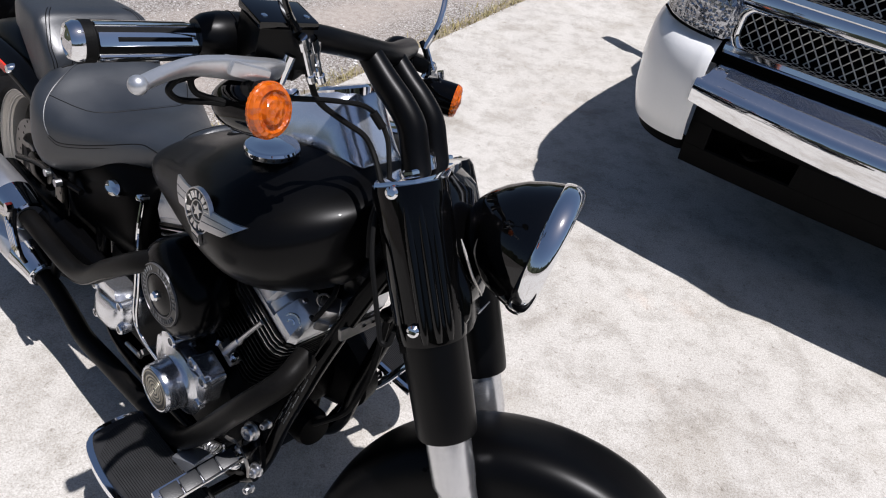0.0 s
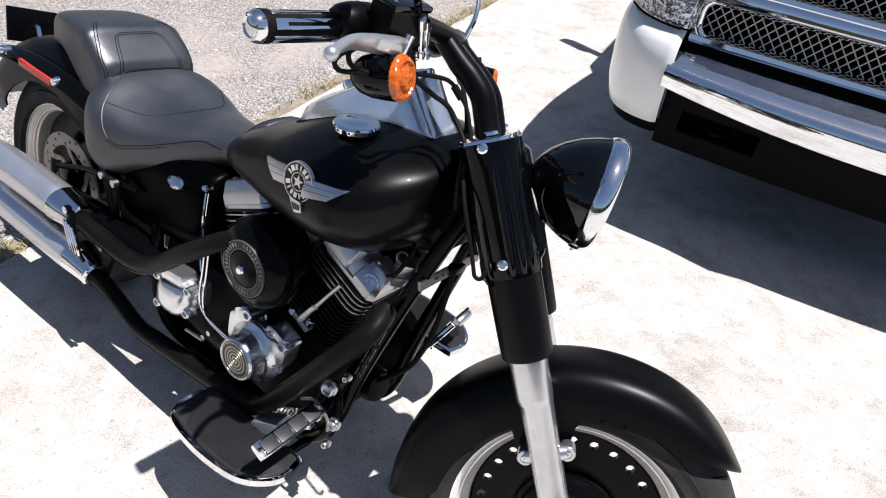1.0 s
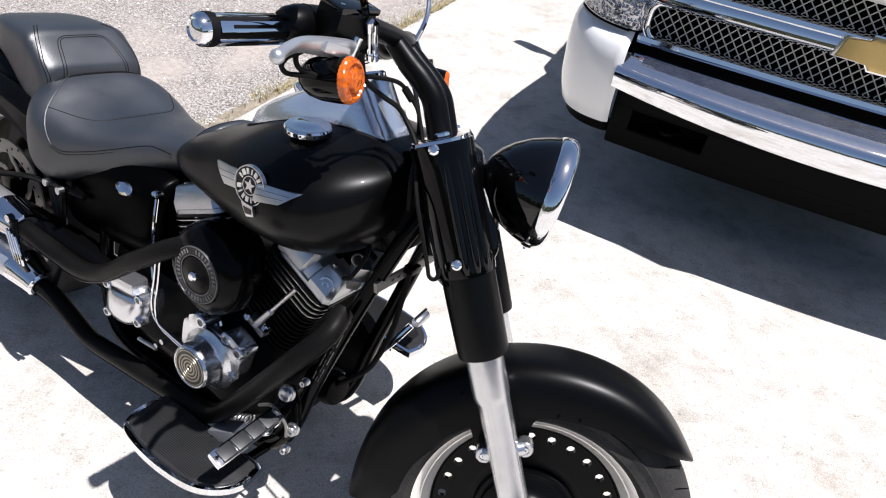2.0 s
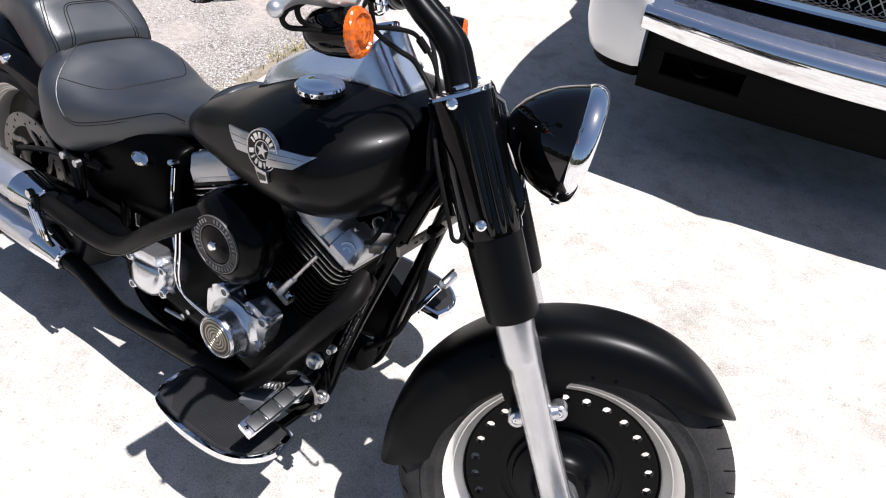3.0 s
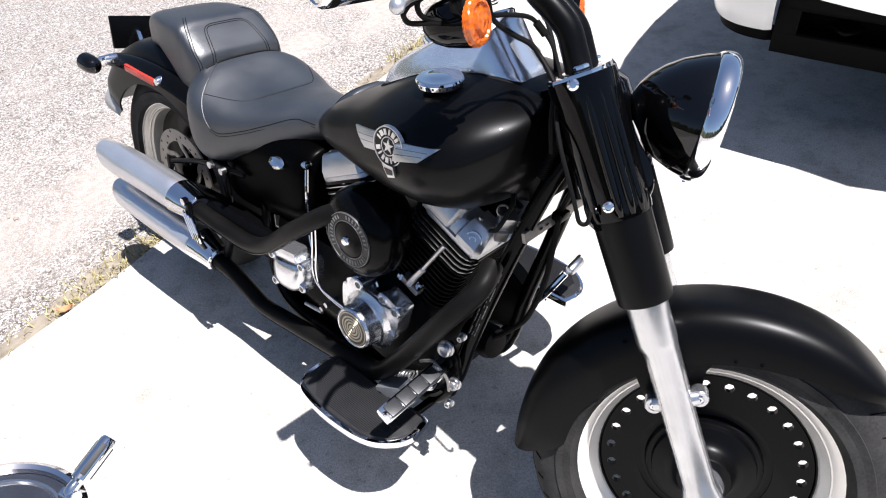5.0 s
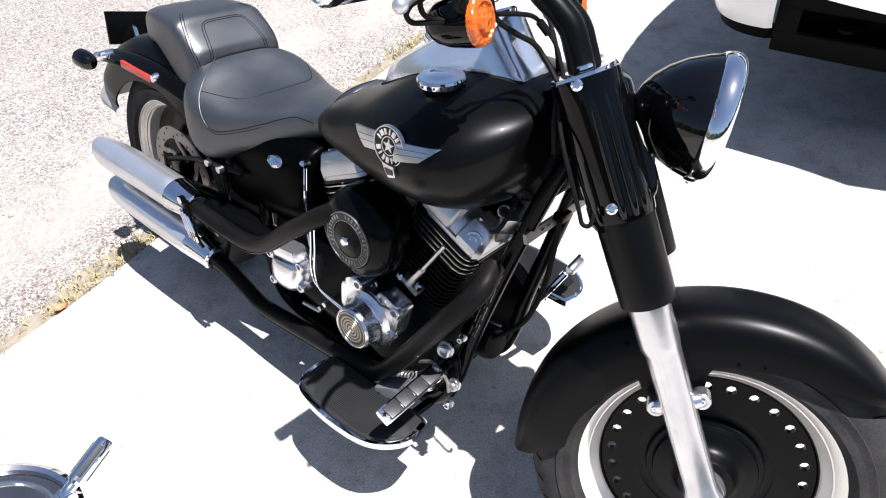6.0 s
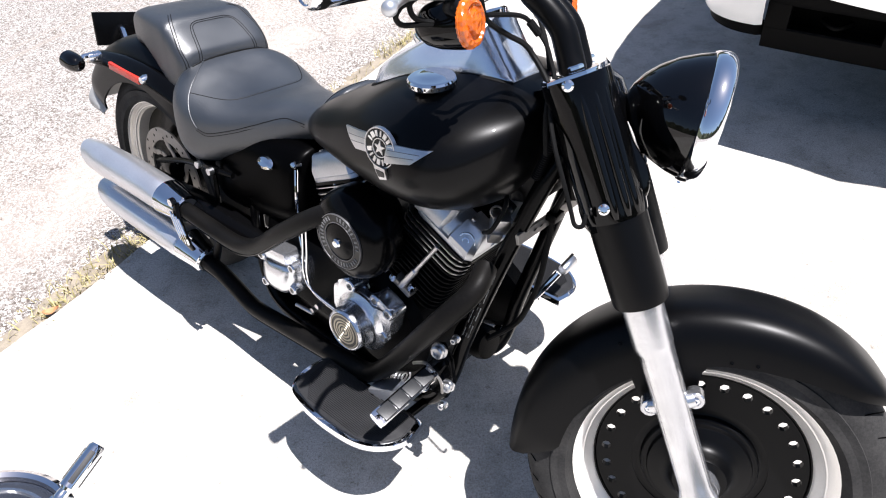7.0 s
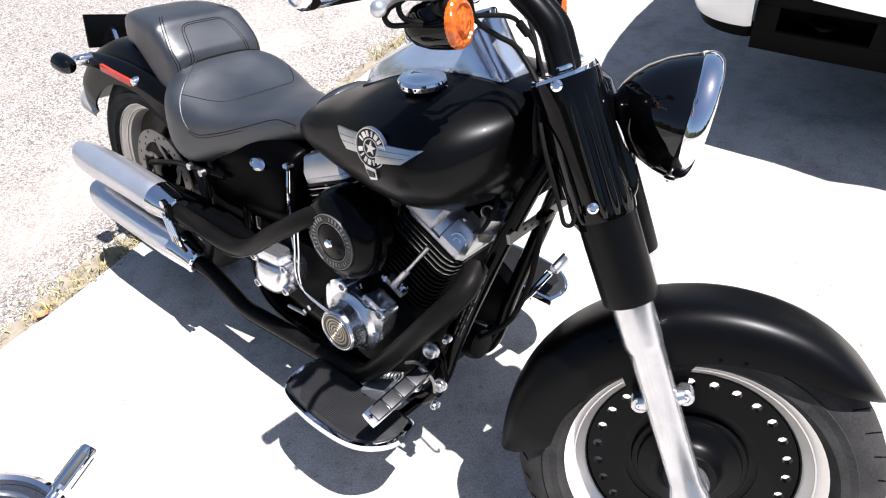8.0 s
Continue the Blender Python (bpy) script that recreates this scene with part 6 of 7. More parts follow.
def build_frame(bike):
    for y in (-0.085, 0.085):
        s = math.copysign(1, y)
        rail = part("frame_rail", tube([(-0.365, y * 0.45, 0.840), (-0.385, y * 0.7, 0.770), (-0.430, y, 0.600), (-0.480, y * 1.15, 0.400), (-0.505, y * 1.25, 0.270), (-0.545, y * 1.3, 0.185), (-0.62, y * 1.3, 0.150), (-0.85, y * 1.4, 0.150), (-1.05, y * 1.45, 0.165), (-1.12, y * 1.45, 0.24), (-1.14, y * 1.42, 0.40), (-1.15, y * 1.30, 0.56), (-1.16, y * 1.2, 0.63)], 0.0165, 16, 5), FRAME_BLACK, bike, "gloss black frame down tube")
        if s < 0:
            label = bmesh.new()
            for k in range(14):
                for j, w in ((-0.007, 0.0022), (0.0, 0.0016), (0.006, 0.0022)):
                    if (k * 5 + int(j * 1000)) % 4:
                        z = 0.585 - k * 0.0125
                        box((w * 0.7, 0.0112, 0.0012), facing((-0.433 - k * 0.0029 + j, y * (1.015 + k * 0.009) - 0.0162, z), (0, -1, 0), (1, 0, 0)) @ pose(0, 0, 0, 0, 0, -14), 0, label)
            part("rail_label", label, LABEL, rail, "pale bars of a warning label")
    part("backbone", tube([(-0.36, 0, 0.87), (-0.55, 0, 0.80), (-0.80, 0, 0.73), (-1.0, 0, 0.68)], 0.028, 16, 4), FRAME_BLACK, bike)
    bracket = part("cross_bracket", box((0.008, 0.200, 0.020), pose(-0.392, 0.0, 0.684, 0, -16, 0), 0.003), ROTOR, bike, "silver cross bracket between the down tubes")
    for y in (-0.05, -0.03, 0.03):
        part("bracket_hole", lathe([(0.0045, 0.0), (0.0, 0.0006)], 12, facing((-0.3875, y, 0.6852), (0.96, 0, -0.27))), DARK_GAP, bracket)
    part("regulator", box((0.055, 0.13, 0.11), pose(-0.425, 0, 0.79, 0, -14, 0), 0.008), FRAME_BLACK, bike)
    part("brake_line", tube([(-0.345, -0.03, 0.79), (-0.372, -0.005, 0.73), (-0.382, 0.0, 0.698), (-0.384, 0.0, 0.621), (-0.389, 0.0, 0.537), (-0.405, 0.0, 0.463), (-0.431, 0.0, 0.401), (-0.50, -0.03, 0.32)], 0.0062, 8, 6), RUBBER, bike)
    # corrugated hose behind the fork
    low, high = Vector((-0.387, -0.08, 0.802)), Vector((-0.362, -0.08, 0.884))
    ridged = [low.lerp(high, k / 40) for k in range(41)]
    part("ridged_hose", tube(ridged, [0.0085 if k % 2 else 0.0066 for k in range(41)], 12, 1), RUBBER, bike, "black corrugated hose")
    part("line_clip", box((0.022, 0.030, 0.016), pose(-0.380, 0.0, 0.697), 0.003), FRAME_BLACK, bike)
    part("shift_rod", tube([(-0.972, -0.15, 0.236), (-0.908, -0.15, 0.244)], 0.0050, 10, 1), BRUSHED, bike, "short steel rod below the gearbox")
    part("oil_pan", box((0.56, 0.215, 0.125), pose(-0.86, 0, 0.212), 0.02), FRAME_BLACK, bike, "black oil pan between the frame rails")
    part("side_stand", tube([(-0.70, 0.14, 0.17), (-0.68, 0.22, 0.03), (-0.66, 0.275, -0.056)], 0.013, 12, 4), FRAME_BLACK, bike, "black side stand, folded out")


def board_outline(grow=0.0):
    pts = [(-0.505 + grow, 0.205 - grow), (-0.498 + grow, 0.262), (-0.522, 0.303 + grow), (-0.570, 0.330 + grow), (-0.650, 0.340 + grow), (-0.725, 0.336 + grow), (-0.775, 0.322 + grow), (-0.792 - grow, 0.295), (-0.795 - grow, 0.225), (-0.780 - grow, 0.205 - grow)]
    return [(p.x, p.y) for p in spline([(*q, 0) for q in pts], 4)]


def build_boards(bike):
    for s in (-1, 1):
        up, out = (0.012, 0.0) if s < 0 else (0.105, 0.052)
        dx = 0.0 if s < 0 else 0.045
        m = pose(dx, out, 0.184 + up) @ Matrix.Diagonal((1, s, 1, 1))
        board = part("footboard", plate(board_outline(0.006), 0.016, m, 0.005), CHROME, bike, "chrome-edged rider footboard with ribbed rubber pad")
        part("rubber_pad", plate(board_outline(-0.006), 0.007, pose(dx, out, 0.1985 + up) @ Matrix.Diagonal((1, s, 1, 1)), 0.003), PAD_RUBBER, board)
        ribs = bmesh.new()
        for k in range(26):
            y = s * (0.214 + k * 0.0044)
            half = 0.125 - max(0, k - 14) * 0.0045
            box((half * 2, 0.0022, 0.003), pose(-0.650 + dx, y + out, 0.2065 + up), 0, ribs)
        part("pad_rib", ribs, PAD_RUBBER, board)
        part("board_arm", tube([(-0.56, s * 0.10, 0.165), (-0.555, s * 0.17, 0.170 + up * 0.6), (-0.55, s * 0.25 + out, 0.178 + up)], 0.011, 12, 4), FRAME_BLACK, board)
        part("board_arm", tube([(-0.72, s * 0.10, 0.165), (-0.72, s * 0.17, 0.170 + up * 0.6), (-0.72, s * 0.25 + out, 0.178 + up)], 0.011, 12, 4), FRAME_BLACK, board)
        for x in (-0.515, -0.545):
            part("board_bolt", lathe([(0.008, 0.0), (0.008, 0.012), (0.0, 0.013)], 8, facing((x, s * 0.20 + out, 0.178 + up), (0.4, s, 0.2))), CHROME, board)
    # brake pedal: an arm, a chrome pad and its rubber
    arm = part("brake_pedal", tube([(-0.560, -0.125, 0.235), (-0.530, -0.140, 0.275), (-0.515, -0.150, 0.318), (-0.512, -0.185, 0.326)], [0.012, 0.011, 0.011, 0.010], 12, 5), CHROME, bike, "chrome brake pedal with rubber insets")
    m = facing((-0.512, -0.247, 0.322), (0.30, -0.12, 0.94), (0.02, -1, 0.0))
    part("pedal_pad", box((0.165, 0.036, 0.022), m, 0.009), CHROME, arm)
    for k in range(4):
        part("pedal_rubber", box((0.0335, 0.030, 0.010), m @ pose(-0.052 + k * 0.0355, 0.002, 0.0105, 4, 0, 0), 0.0045), PEDAL_RUBBER, arm, "smooth grey rubber inset")
    part("pedal_pivot", lathe([(0.018, -0.02), (0.018, 0.025), (0.012, 0.034), (0.0, 0.035)], 18, facing((-0.560, -0.115, 0.232), RIGHT)), CHROME, arm)
    mount = part("pedal_mount", box((0.078, 0.046, 0.050), pose(-0.604, -0.196, 0.222, 0, -28, 8), 0.012), SATIN_SILVER, bike, "cast silver pedal mount")
    part("mount_bore", lathe([(0.012, 0.0), (0.012, 0.002), (0.009, 0.003), (0.0, 0.001)], 20, facing((-0.628, -0.2215, 0.209), (0.12, -1, 0))), DARK_GAP, mount)
    coil = [(-0.655 + 0.062 * k / 48, -0.150 + 0.013 * math.cos(k * 0.80), 0.205 + 0.036 * k / 48 + 0.013 * math.sin(k * 0.80)) for k in range(49)]
    part("return_spring", tube(coil, 0.0024, 8, 2), BRUSHED, bike, "bare steel pedal return spring")
    part("brake_hose", tube([(-0.575, -0.150, 0.300), (-0.554, -0.160, 0.3225), (-0.528, -0.164, 0.340), (-0.506, -0.164, 0.331), (-0.488, -0.162, 0.312), (-0.485, -0.158, 0.280)], 0.0036, 8, 5), ROTOR, bike, "thin steel brake hose")
    plate_at = part("rail_bracket", plate([(-0.028, -0.060), (0.014, -0.052), (0.030, 0.004), (0.018, 0.060), (-0.006, 0.092), (-0.030, 0.080), (-0.036, 0.0)], 0.010, facing((-0.500, -0.132, 0.300), RIGHT), 0.003), FRAME_BLACK, bike, "black bracket on the frame rail")
    for x, z, r in ((-0.5117, 0.3745, 0.0150), (-0.4810, 0.2947, 0.0120), (-0.4899, 0.2304, 0.0085), (-0.472, 0.432, 0.007)):
        part("bracket_bolt", lathe([(r * 1.25, 0.0), (r * 1.25, 0.004), (r, 0.005), (r, 0.014), (r * 0.8, 0.017), (r * 0.45, 0.017), (r * 0.4, 0.013), (0.0, 0.013)], 18, facing((x, -0.142, z), (0.15, -1, 0.1))), BRUSHED, plate_at, "bare metal bolt")
    # gear lever on the far side
    lever = part("gear_lever", tube([(-0.56, 0.13, 0.25), (-0.50, 0.19, 0.32), (-0.462, 0.232, 0.400)], 0.009, 10, 4), CHROME, bike, "chrome gear lever with rubber peg")
    part("lever_peg", lathe([(0.0, -0.026), (0.010, -0.025), (0.0125, -0.021), (0.0125, 0.021), (0.010, 0.025), (0.0, 0.026)], 20, facing((-0.456, 0.262, 0.410), (0, 1, 0.2))), BRUSHED, lever)
    part("peg_rubber", box((0.006, 0.050, 0.004), pose(-0.460, 0.262, 0.422, 12, 0, 0), 0.0015), RUBBER, lever)


def build_cruiser():
    bike = empty("motorcycle", BIKE, "satin black cruiser motorcycle leaning on its side stand on concrete", "motorcycle", "parked motorcycles")
    wheel(bike, True)
    wheel(bike, False)
    build_front_fender(bike)
    build_fork(bike)
    build_headlight(bike)
    build_bars(bike)
    build_tank(bike)
    build_dash(bike)
    build_saddle(bike)
    build_rear(bike)
    build_engine(bike)
    build_oil_tank(bike)
    build_exhaust(bike)
    build_frame(bike)
    build_boards(bike)


# ---- the white pickup: x across its front, y towards its rear ----
TRUCK = Matrix(((0.874, 0.485, 0, 0.70), (-0.485, 0.874, 0, 1.97), (0, 0, 1, 0), (0, 0, 0, 1)))
MID = 0.76


def corner_plan(inset):
    """The front corner from the bumper's face round to the flank, pulled in by inset."""
    pts = []
    for x, y in ((-0.010, 0.0), (-0.07, 0.006), (-0.13, 0.028), (-0.185, 0.075), (-0.230, 0.15), (-0.254, 0.24), (-0.263, 0.34), (-0.264, 0.44)):
        pts.append((x + inset * min(0.45, max(0.0, -x * 2.0)), y + inset * max(0.0, 1 - y / 0.22)))
    return pts


def both_sides(name, build, mat, parent, label="", sharp=35):
    for flip in (False, True):
        bm = build()
        if flip:
            bmesh.ops.transform(bm, matrix=Matrix.Translation((2 * MID, 0, 0)) @ Matrix.Diagonal((-1, 1, 1, 1)), verts=bm.verts)
        part(name, bm, mat, parent, label, sharp)


def corner_panel(levels, sag=False):
    bm = bmesh.new()
    rings = []
    for z, inset in levels:
        rise = 0.028 * max(0.0, min(1.0, (z - 0.295) / 0.085)) if sag else 0.028
        row = [(p.x, p.y) for p in spline([(*q, 0) for q in corner_plan(inset)], 4)]
        lift = [(rise + 0.12 * max(0.0, y - 0.12)) * max(0.0, 0.52 - z) / 0.137 for x, y in row]
        front = [bm.verts.new((x, y, z + h)) for (x, y), h in zip(row, lift)]
        rings.append(front + [bm.verts.new((x + 0.02, y + 0.012, z + h)) for (x, y), h in zip(row[::-1], lift[::-1])])
    skin(bm, rings)
    return bm


def bar_across(profile, x0, x1, bow=0.03, n=24, dip=0.0):
    """A bar along the truck's front with the given (y, z) profile, bowed forward in the middle."""
    bm = bmesh.new()
    rings = []
    for k in range(n + 1):
        x = x0 + (x1 - x0) * k / n
        b = bow * (1 - ((x - MID) / (MID)) ** 2)
        rings.append([bm.verts.new((x, y - b, z - b / bow * dip * max(0.0, (0.73 - z) / 0.15))) for y, z in profile])
    return skin(bm, rings)


def build_truck():
    truck = empty("pickup_truck", TRUCK, "white pickup truck with chrome bumper and mesh grille parked on concrete", "truck")
    both_sides("bumper_end", lambda: corner_panel([(0.383, 0.062), (0.43, 0.042), (0.50, 0.018), (0.57, 0.008), (0.63, 0.0), (0.675, 0.002), (0.715, 0.010), (0.745, 0.028), (0.764, 0.058)]), WHITE_PAINT, truck, "white bumper end", 40)
    both_sides("lower_skirt", lambda: corner_panel([(0.325, 0.136), (0.350, 0.116), (0.383, 0.104)], True), VALANCE, truck, "black plastic skirt below the bumper end", 40)
    both_sides("front_wing", lambda: corner_panel([(0.772, 0.068), (0.82, 0.062), (0.90, 0.070), (0.96, 0.11), (1.01, 0.17), (1.04, 0.26)]), WHITE_PAINT, truck, "white front wing", 40)
    roll = [(0.021 - 0.034 * math.cos(radians(k)), 0.630 + 0.034 * math.sin(radians(k))) for k in range(0, 71, 7)]
    chrome = [(0.10, 0.578), (0.004, 0.578), (-0.004, 0.583), (-0.009, 0.602), (-0.012, 0.618), *roll, (0.022, 0.673), (0.038, 0.684), (0.060, 0.698), (0.085, 0.709), (0.12, 0.716)]
    bumper = part("bumper", bar_across(chrome, -0.007, 2 * MID + 0.007, 0.045, 48, dip=0.045), BUMPER_CHROME, truck, "polished chrome front bumper", 40)
    part("step_pad", bar_across([(0.031, 0.675), (0.031, 0.6815), (0.046, 0.6915), (0.064, 0.7025), (0.066, 0.697)], 0.07, 2 * MID - 0.07, 0.045, 48, dip=0.045), STEP_PAD, bumper, "dark studded step pad on the bumper")
    # the valance stands round two long openings
    low = part("valance", bar_across([(0.20, 0.30), (0.130, 0.31), (0.112, 0.36), (0.106, 0.392), (0.110, 0.398), (0.20, 0.398)], 0.014, 2 * MID - 0.014, n=48), VALANCE, truck, "black grained plastic valance below the bumper")
    part("valance_top", bar_across([(0.20, 0.482), (0.092, 0.482), (0.086, 0.488), (0.080, 0.52), (0.060, 0.60), (0.20, 0.60)], 0.014, 2 * MID - 0.014, n=48), VALANCE, low)
    for x0, x1 in ((0.014, 0.088), (0.375, 2 * MID - 0.375), (2 * MID - 0.088, 2 * MID - 0.014)):
        part("valance_post", bar_across([(0.20, 0.398), (0.112, 0.398), (0.106, 0.393), (0.086, 0.487), (0.092, 0.482), (0.20, 0.482)], x0, x1, n=16), VALANCE, low)
    # near-black back wall, so the shade of the openings is in its colour
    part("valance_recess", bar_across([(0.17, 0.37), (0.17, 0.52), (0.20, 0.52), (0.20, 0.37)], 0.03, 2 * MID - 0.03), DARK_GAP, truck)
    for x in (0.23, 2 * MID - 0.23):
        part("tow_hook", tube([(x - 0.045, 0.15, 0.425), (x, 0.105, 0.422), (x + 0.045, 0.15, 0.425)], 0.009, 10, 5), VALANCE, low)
    # black bar painted for the shaded gap above the bumper
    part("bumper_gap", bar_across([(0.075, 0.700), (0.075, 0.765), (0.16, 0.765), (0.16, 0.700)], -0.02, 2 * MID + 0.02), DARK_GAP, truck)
    # grille: two openings, each with a chrome surround and a diamond mesh
    for z0, z1 in ((0.770, 0.872), (0.955, 1.045)):
        x0, x1, y = 0.045, 2 * MID - 0.045, 0.085
        surround = part("grille_surround", bar_across([(y + 0.02, z0 - 0.036), (y - 0.022, z0 - 0.033), (y - 0.030, z0 - 0.022), (y - 0.026, z0 - 0.008), (y - 0.012, z0), (y + 0.02, z0)], x0 - 0.02, x1 + 0.02), CHROME, truck, "chrome grille surround")
        part("surround_top", bar_across([(y + 0.02, z1), (y - 0.012, z1), (y - 0.026, z1 + 0.010), (y - 0.020, z1 + 0.018), (y + 0.02, z1 + 0.020)], x0 - 0.02, x1 + 0.02), CHROME, surround)
        for x, s in ((x0, -1), (x1, 1)):
            mid = (z0 + z1) / 2
            path = [(x - s * 0.060, y - 0.016, z0 - 0.018), (x - s * 0.020, y - 0.014, z0 - 0.012), (x + s * 0.004, y - 0.010, z0 + 0.016), (x + s * 0.008, y - 0.008, mid), (x + s * 0.004, y - 0.010, z1 - 0.014), (x - s * 0.020, y - 0.012, z1 + 0.010), (x - s * 0.060, y - 0.014, z1 + 0.012)]
            part("surround_end", tube(path, 0.0155, 16, 5), CHROME, surround)
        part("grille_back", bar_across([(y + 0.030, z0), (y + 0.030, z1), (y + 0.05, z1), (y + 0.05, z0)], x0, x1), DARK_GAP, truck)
        mesh = bmesh.new()
        step, h = 0.034, z1 - z0
        for k in range(-3, int((x1 - x0) / step) + 1):
            for sgn in (1, -1):
                pts = []
                for f in np.linspace(0, 1, 5):
                    x = x0 + k * step + (f if sgn > 0 else 1 - f) * step * 2.6
                    b = 0.03 * (1 - ((x - MID) / MID) ** 2)
                    if x0 <= x <= x1:
                        pts.append((x, y + 0.012 - b + 0.003 * sgn, z0 + f * h))
                if len(pts) > 1:
                    tube(pts, 0.0021, 5, 1, mesh)
        part("grille_mesh", mesh, GRILLE_WIRE, truck, "grey diamond wire mesh")
    part("badge_bar", bar_across([(0.10, 0.880), (0.060, 0.882), (0.049, 0.890), (0.050, 0.902), (0.054, 0.918), (0.060, 0.930), (0.070, 0.940), (0.085, 0.946), (0.11, 0.947)], 0.028, 2 * MID - 0.028), CHROME, truck, "wide chrome bar across the grille")
    bow = [(-0.14, -0.030), (-0.045, -0.030), (-0.035, -0.048), (0.045, -0.048), (0.055, -0.030), (0.14, -0.030), (0.125, 0.030), (0.035, 0.030), (0.030, 0.048), (-0.055, 0.048), (-0.060, 0.030), (-0.125, 0.030)]
    badge = part("front_badge", plate(bow, 0.014, facing((MID, 0.022, 0.908), (0, -1, 0.08)), 0.004), GOLD, truck, "plain gold badge with chrome edge")
    part("badge_edge", plate([(x * 1.08, y * 1.14) for x, y in bow], 0.008, facing((MID, 0.026, 0.908), (0, -1, 0.08)), 0.002), CHROME, badge)

    def lamp():
        bm = bmesh.new()
        rings = []
        for z, ins in ((0.775, 0.052), (0.80, 0.046), (0.88, 0.056), (0.965, 0.100)):
            row = corner_plan(ins)[:5]
            row = [(x + (0.02 if k == 0 else 0), y) for k, (x, y) in enumerate(row)]
            rings.append([bm.verts.new((x, y, z + 0.06 * max(0, -x))) for x, y in row] + [bm.verts.new((x + 0.03, y + 0.045, z + 0.06 * max(0, -x))) for x, y in row[::-1]])
        return skin(bm, rings)

    both_sides("headlamp", lamp, CLEAR_DARK, truck, "clear headlamp")

    def lamp_frame():
        bm = bmesh.new()
        for z in (0.7715,):
            pts = [(x, y, z + 0.06 * max(0, -x)) for x, y in corner_plan(0.043)[:5]]
            tube(pts, 0.0042, 8, 4, bm)
        return bm

    both_sides("lamp_trim", lamp_frame, DARK_GAP, truck)
    # bonnet, cabin, bed and wheels stand behind, and throw the shadow
    hood = bmesh.new()
    rings = []
    half = [(0.0, -0.058), (-0.20, -0.022), (-0.42, 0.009), (-0.60, 0.072), (-0.74, 0.142), (-0.849, 0.206), (-0.900, 0.238), (-0.945, 0.290), (-0.970, 0.345), (-0.988, 0.400), (-1.006, 0.525), (-1.013, 0.72), (-1.010, 0.92), (-0.990, 1.15), (-0.955, 1.45)]
    plan = half[::-1] + [(-x, y) for x, y in half[1:]]
    for z, k in ((1.055, 0.975), (1.072, 1.0), (1.085, 0.995), (1.115, 0.96), (1.150, 0.86), (1.165, 0.6)):
        rings.append([hood.verts.new((MID + x * k, 0.75 + (y - 0.75) * (k if y < 0.75 else 1.0), z)) for x, y in plan])
    skin(hood, rings)
    part("bonnet", hood, WHITE_PAINT, truck, "white bonnet", 50)

    def flank():
        bm = bmesh.new()
        rings = []
        for y, low in ((0.43, 0.44), (0.60, 0.46), (0.66, 0.75), (0.80, 0.90), (1.00, 0.94), (1.20, 0.90), (1.34, 0.75), (1.40, 0.45), (1.9, 0.42), (3.0, 0.42), (4.2, 0.45), (5.6, 0.48)):
            top = 1.08 - 0.20 * max(0.0, (0.80 - y) / 0.37) ** 1.5
            rings.append([bm.verts.new((x, y, z)) for x, z in ((-0.225, low), (-0.262, max(low, 0.62)), (-0.268, max(low + 0.01, 0.80)), (-0.222 + (1.08 - top) * 0.2 + 0.05 * min(1.0, max(0.0, y - 0.6)), top), (-0.13, top + 0.02), (-0.13, low))])
        return skin(bm, rings)

    both_sides("flank", flank, WHITE_PAINT, truck, "white body side", 40)
    part("cabin", loft_cabin(), WHITE_PAINT, truck, "white cabin", 30)
    part("windscreen", box((1.50, 0.02, 0.62), pose(MID, 1.62, 1.47, 58, 0, 0), 0.006), GLASS_DARK, truck, "dark windscreen")
    part("bed", box((1.86, 2.0, 0.55), pose(MID, 4.6, 0.83), 0.03), WHITE_PAINT, truck, "white load bed")
    # unseen block, added to keep sky light off the ground below
    part("underbody_shade_block", box((1.46, 1.10, 0.20), pose(MID, 0.78, 0.41), 0.04), DARK_GAP, truck)
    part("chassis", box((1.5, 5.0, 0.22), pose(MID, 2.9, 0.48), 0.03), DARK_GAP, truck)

    def mirror():
        bm = box((0.20, 0.075, 0.19), pose(-0.355, 1.755, 1.235, 0, 0, -20), 0.03)
        box((0.16, 0.06, 0.09), pose(-0.25, 1.72, 1.16, 0, 0, -20), 0.02, bm)
        return bm

    both_sides("door_mirror", mirror, VALANCE, truck, "black door mirror")
    for y in (1.0, 4.55):
        def tyre():
            return lathe([(0.22, -0.11), (0.36, -0.12), (0.385, -0.08), (0.385, 0.08), (0.36, 0.12), (0.22, 0.11)], 48, facing((-0.13, y, 0.385), (-1, 0, 0)), loop=True)

        def rim():
            return lathe([(0.225, 0.09), (0.20, 0.06), (0.10, 0.05), (0.06, 0.08), (0.0, 0.08)], 40, facing((-0.13, y, 0.385), (-1, 0, 0)))
        both_sides("truck_tyre", tyre, TYRE, truck)
        both_sides("truck_rim", rim, BRUSHED, truck)


def loft_cabin():
    bm = bmesh.new()
    rings = []
    for z, y0, y1, w in ((1.06, 1.30, 3.60, 0.97), (1.20, 1.38, 3.60, 0.96), (1.72, 2.02, 3.45, 0.80), (1.82, 2.22, 3.35, 0.72), (1.86, 2.45, 3.15, 0.60)):
        rings.append([bm.verts.new(p) for p in ((MID - w, y0 + 0.12, z), (MID - w * 0.8, y0, z), (MID + w * 0.8, y0, z), (MID + w, y0 + 0.12, z), (MID + w, y1, z), (MID - w, y1, z))])
    return skin(bm, rings)


GLASS_DARK = material("tinted_glass", (0.02, 0.022, 0.025), 0.04, 0.0, 0.05, 5, 50, coat=0.5)


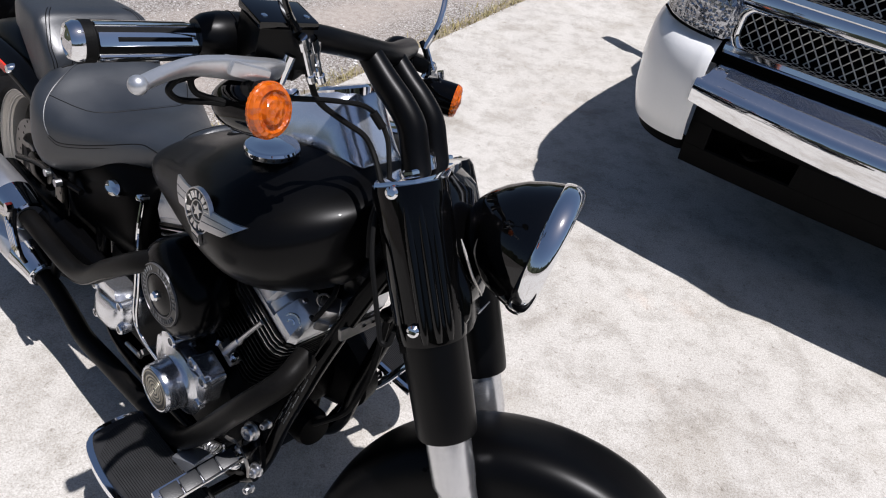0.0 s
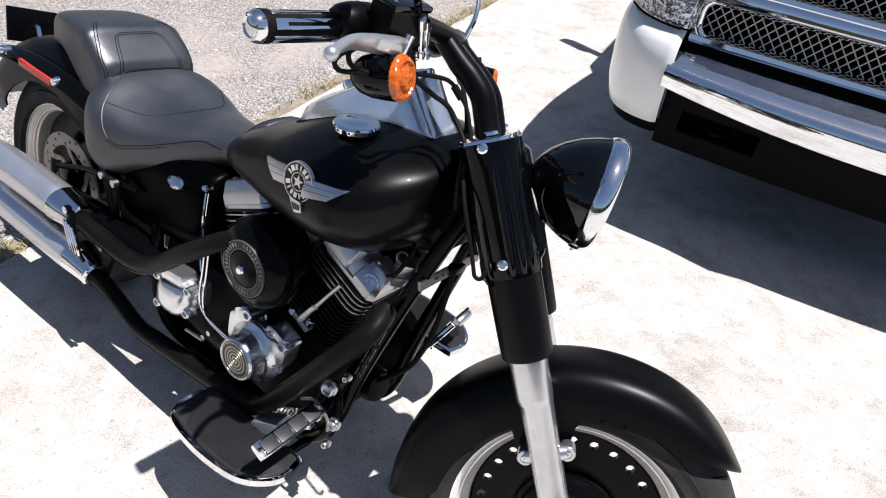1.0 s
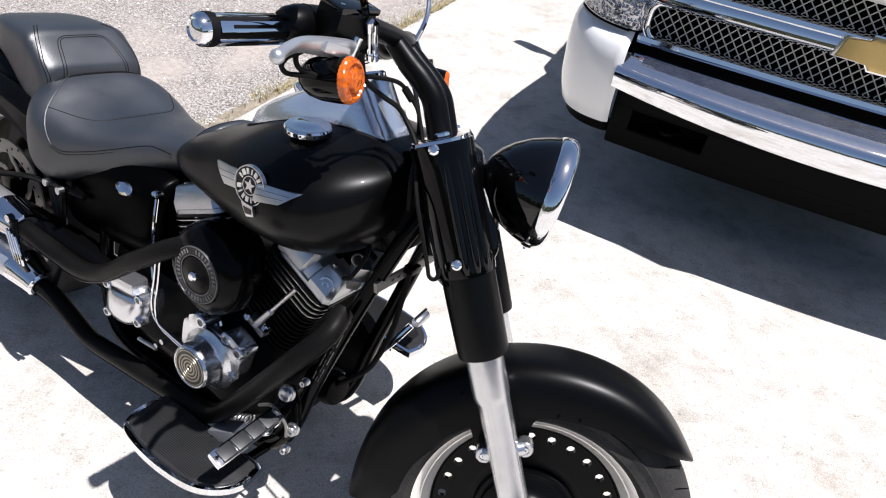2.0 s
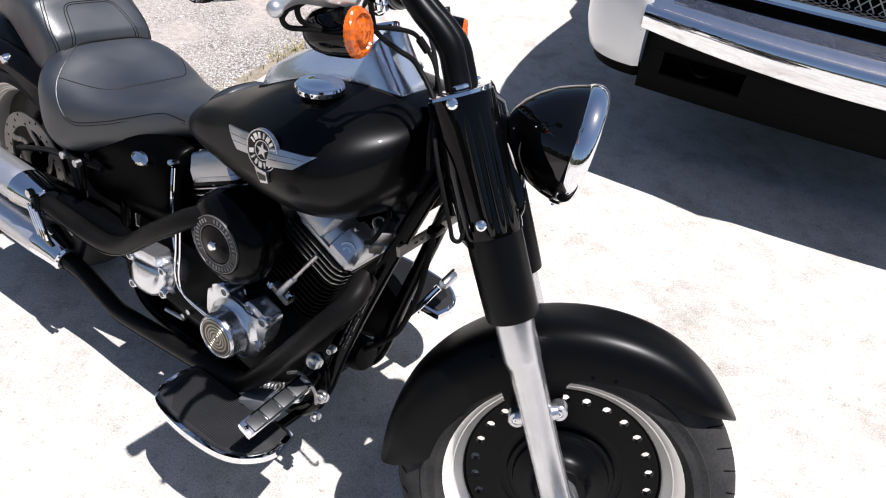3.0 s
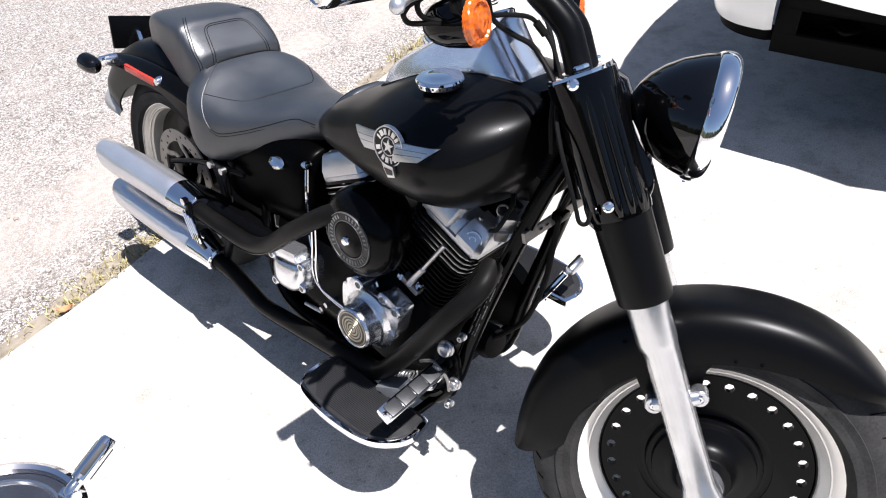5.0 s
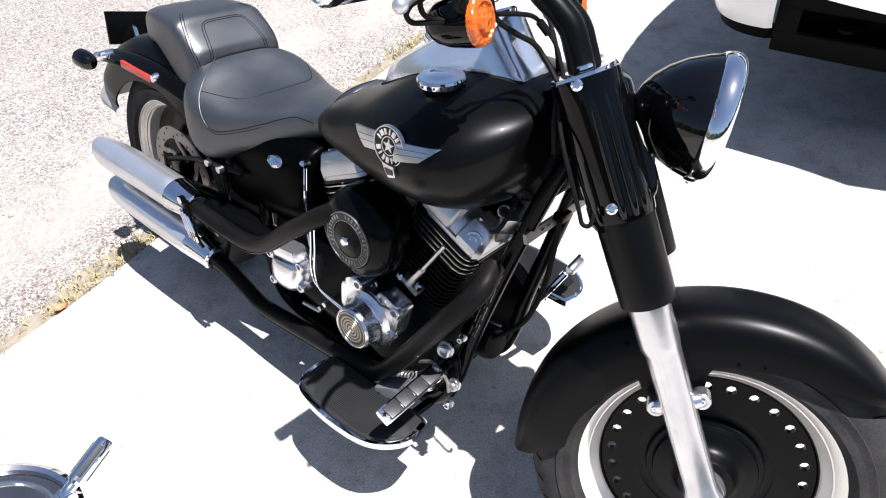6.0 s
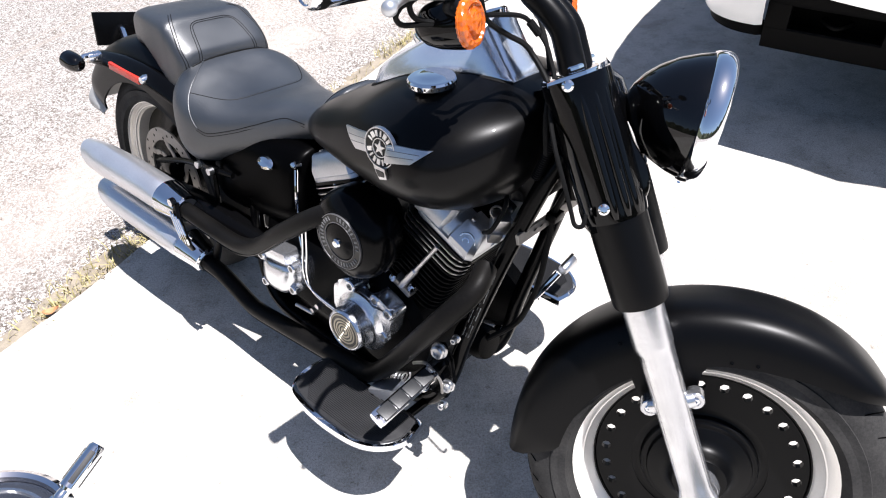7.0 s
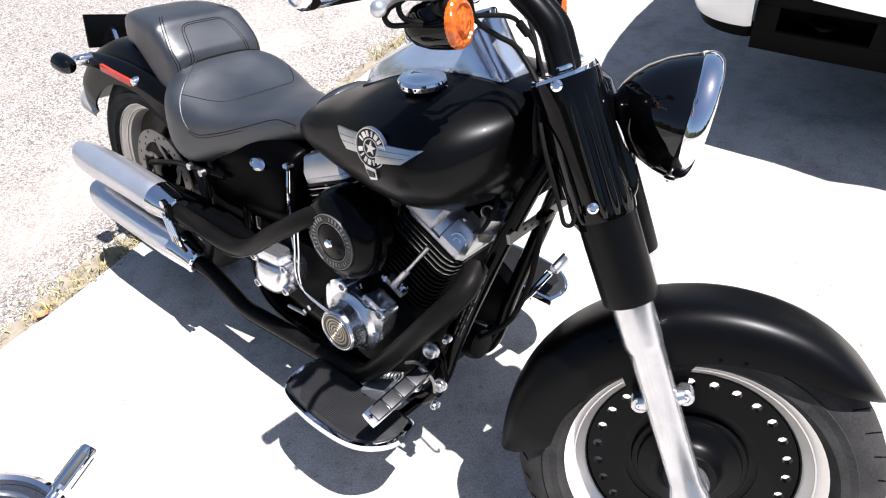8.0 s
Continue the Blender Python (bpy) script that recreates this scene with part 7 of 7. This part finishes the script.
# ---- a second motorcycle, of which only the front of the engine side shows ----
def build_neighbour():
    at = Vector((-1.165, 0.300, 0.300))
    bike = empty("motorcycle", Matrix.Translation((at.x, at.y, 0)), "second motorcycle with chrome engine cover and folding foot peg", "motorcycle", "parked motorcycles")
    m = facing((0.014, 0.034, at.z), (0.25, 0.30, 0.92), (1, 0, 0))
    cover = part("engine_cover", lathe([(0.0, -0.06), (0.150, -0.06), (0.160, -0.03), (0.161, 0.0), (0.152, 0.018), (0.140, 0.024), (0.132, 0.018), (0.130, 0.006), (0.0, 0.004)], 72, m), CHROME, bike, "round chrome engine cover")
    part("cover_face", lathe([(0.129, 0.007), (0.118, 0.012), (0.110, 0.010), (0.0, 0.012)], 64, m), NEIGHBOUR_FACE, cover, "grey polished face of the cover")
    part("cover_ring", lathe([(0.098, 0.010), (0.100, 0.016), (0.106, 0.016), (0.108, 0.010)], 64, m, loop=True), BRUSHED, cover)
    part("crankcase", box((0.26, 0.26, 0.24), pose(-0.03, -0.05, 0.15), 0.04), WRINKLE, bike)
    part("frame_rail", tube([(-0.55, -0.25, 0.10), (-0.10, -0.10, 0.03), (0.10, 0.02, 0.10), (0.13, 0.07, 0.28)], 0.018, 14, 5), FRAME_BLACK, bike)
    base, tip = Vector((0.160, 0.105, 0.345)), Vector((0.198, 0.192, 0.362))
    way = (tip - base).normalized()
    peg = part("foot_peg", lathe([(0.0, -0.002), (0.013, 0.0), (0.0175, 0.006), (0.0175, 0.088), (0.014, 0.094), (0.0, 0.095)], 28, facing(base, way)), CHROME, bike, "chrome foot peg with rubber insets")
    for k in range(4):
        mm = facing(base + way * 0.047, way) @ Matrix.Rotation(k * 2 * math.pi / 4 + 0.55, 4, "Z") @ pose(0.0155, 0, 0)
        part("peg_rubber", box((0.0055, 0.0105, 0.066), mm, 0.0022), PAD_RUBBER, peg)
    part("peg_hinge", tube([base - way * 0.035 + Vector((0, 0, -0.02)), base - way * 0.02, base], [0.010, 0.012, 0.011], 12, 3), CHROME, peg)
    part("peg_clevis", lathe([(0.014, -0.016), (0.014, 0.016), (0.0, 0.017)], 16, facing(base - way * 0.025 + Vector((0, 0, -0.008)), (0.9, -0.4, 0.1))), CHROME, peg)
    part("peg_arm", tube([base - way * 0.03 + Vector((0, 0, -0.015)), (0.14, 0.05, 0.30), (0.11, 0.03, 0.20)], 0.012, 12, 4), CHROME, bike)
    part("cable", tube([(0.21, 0.05, 0.31), (0.225, 0.07, 0.33), (0.245, 0.05, 0.32), (0.24, 0.02, 0.28), (0.13, 0.0, 0.2)], 0.006, 8, 5), BRUSHED, bike)


build_cruiser()
build_truck()
build_neighbour()
build_leaf()
build_loose_stones()
build_dry_grass()
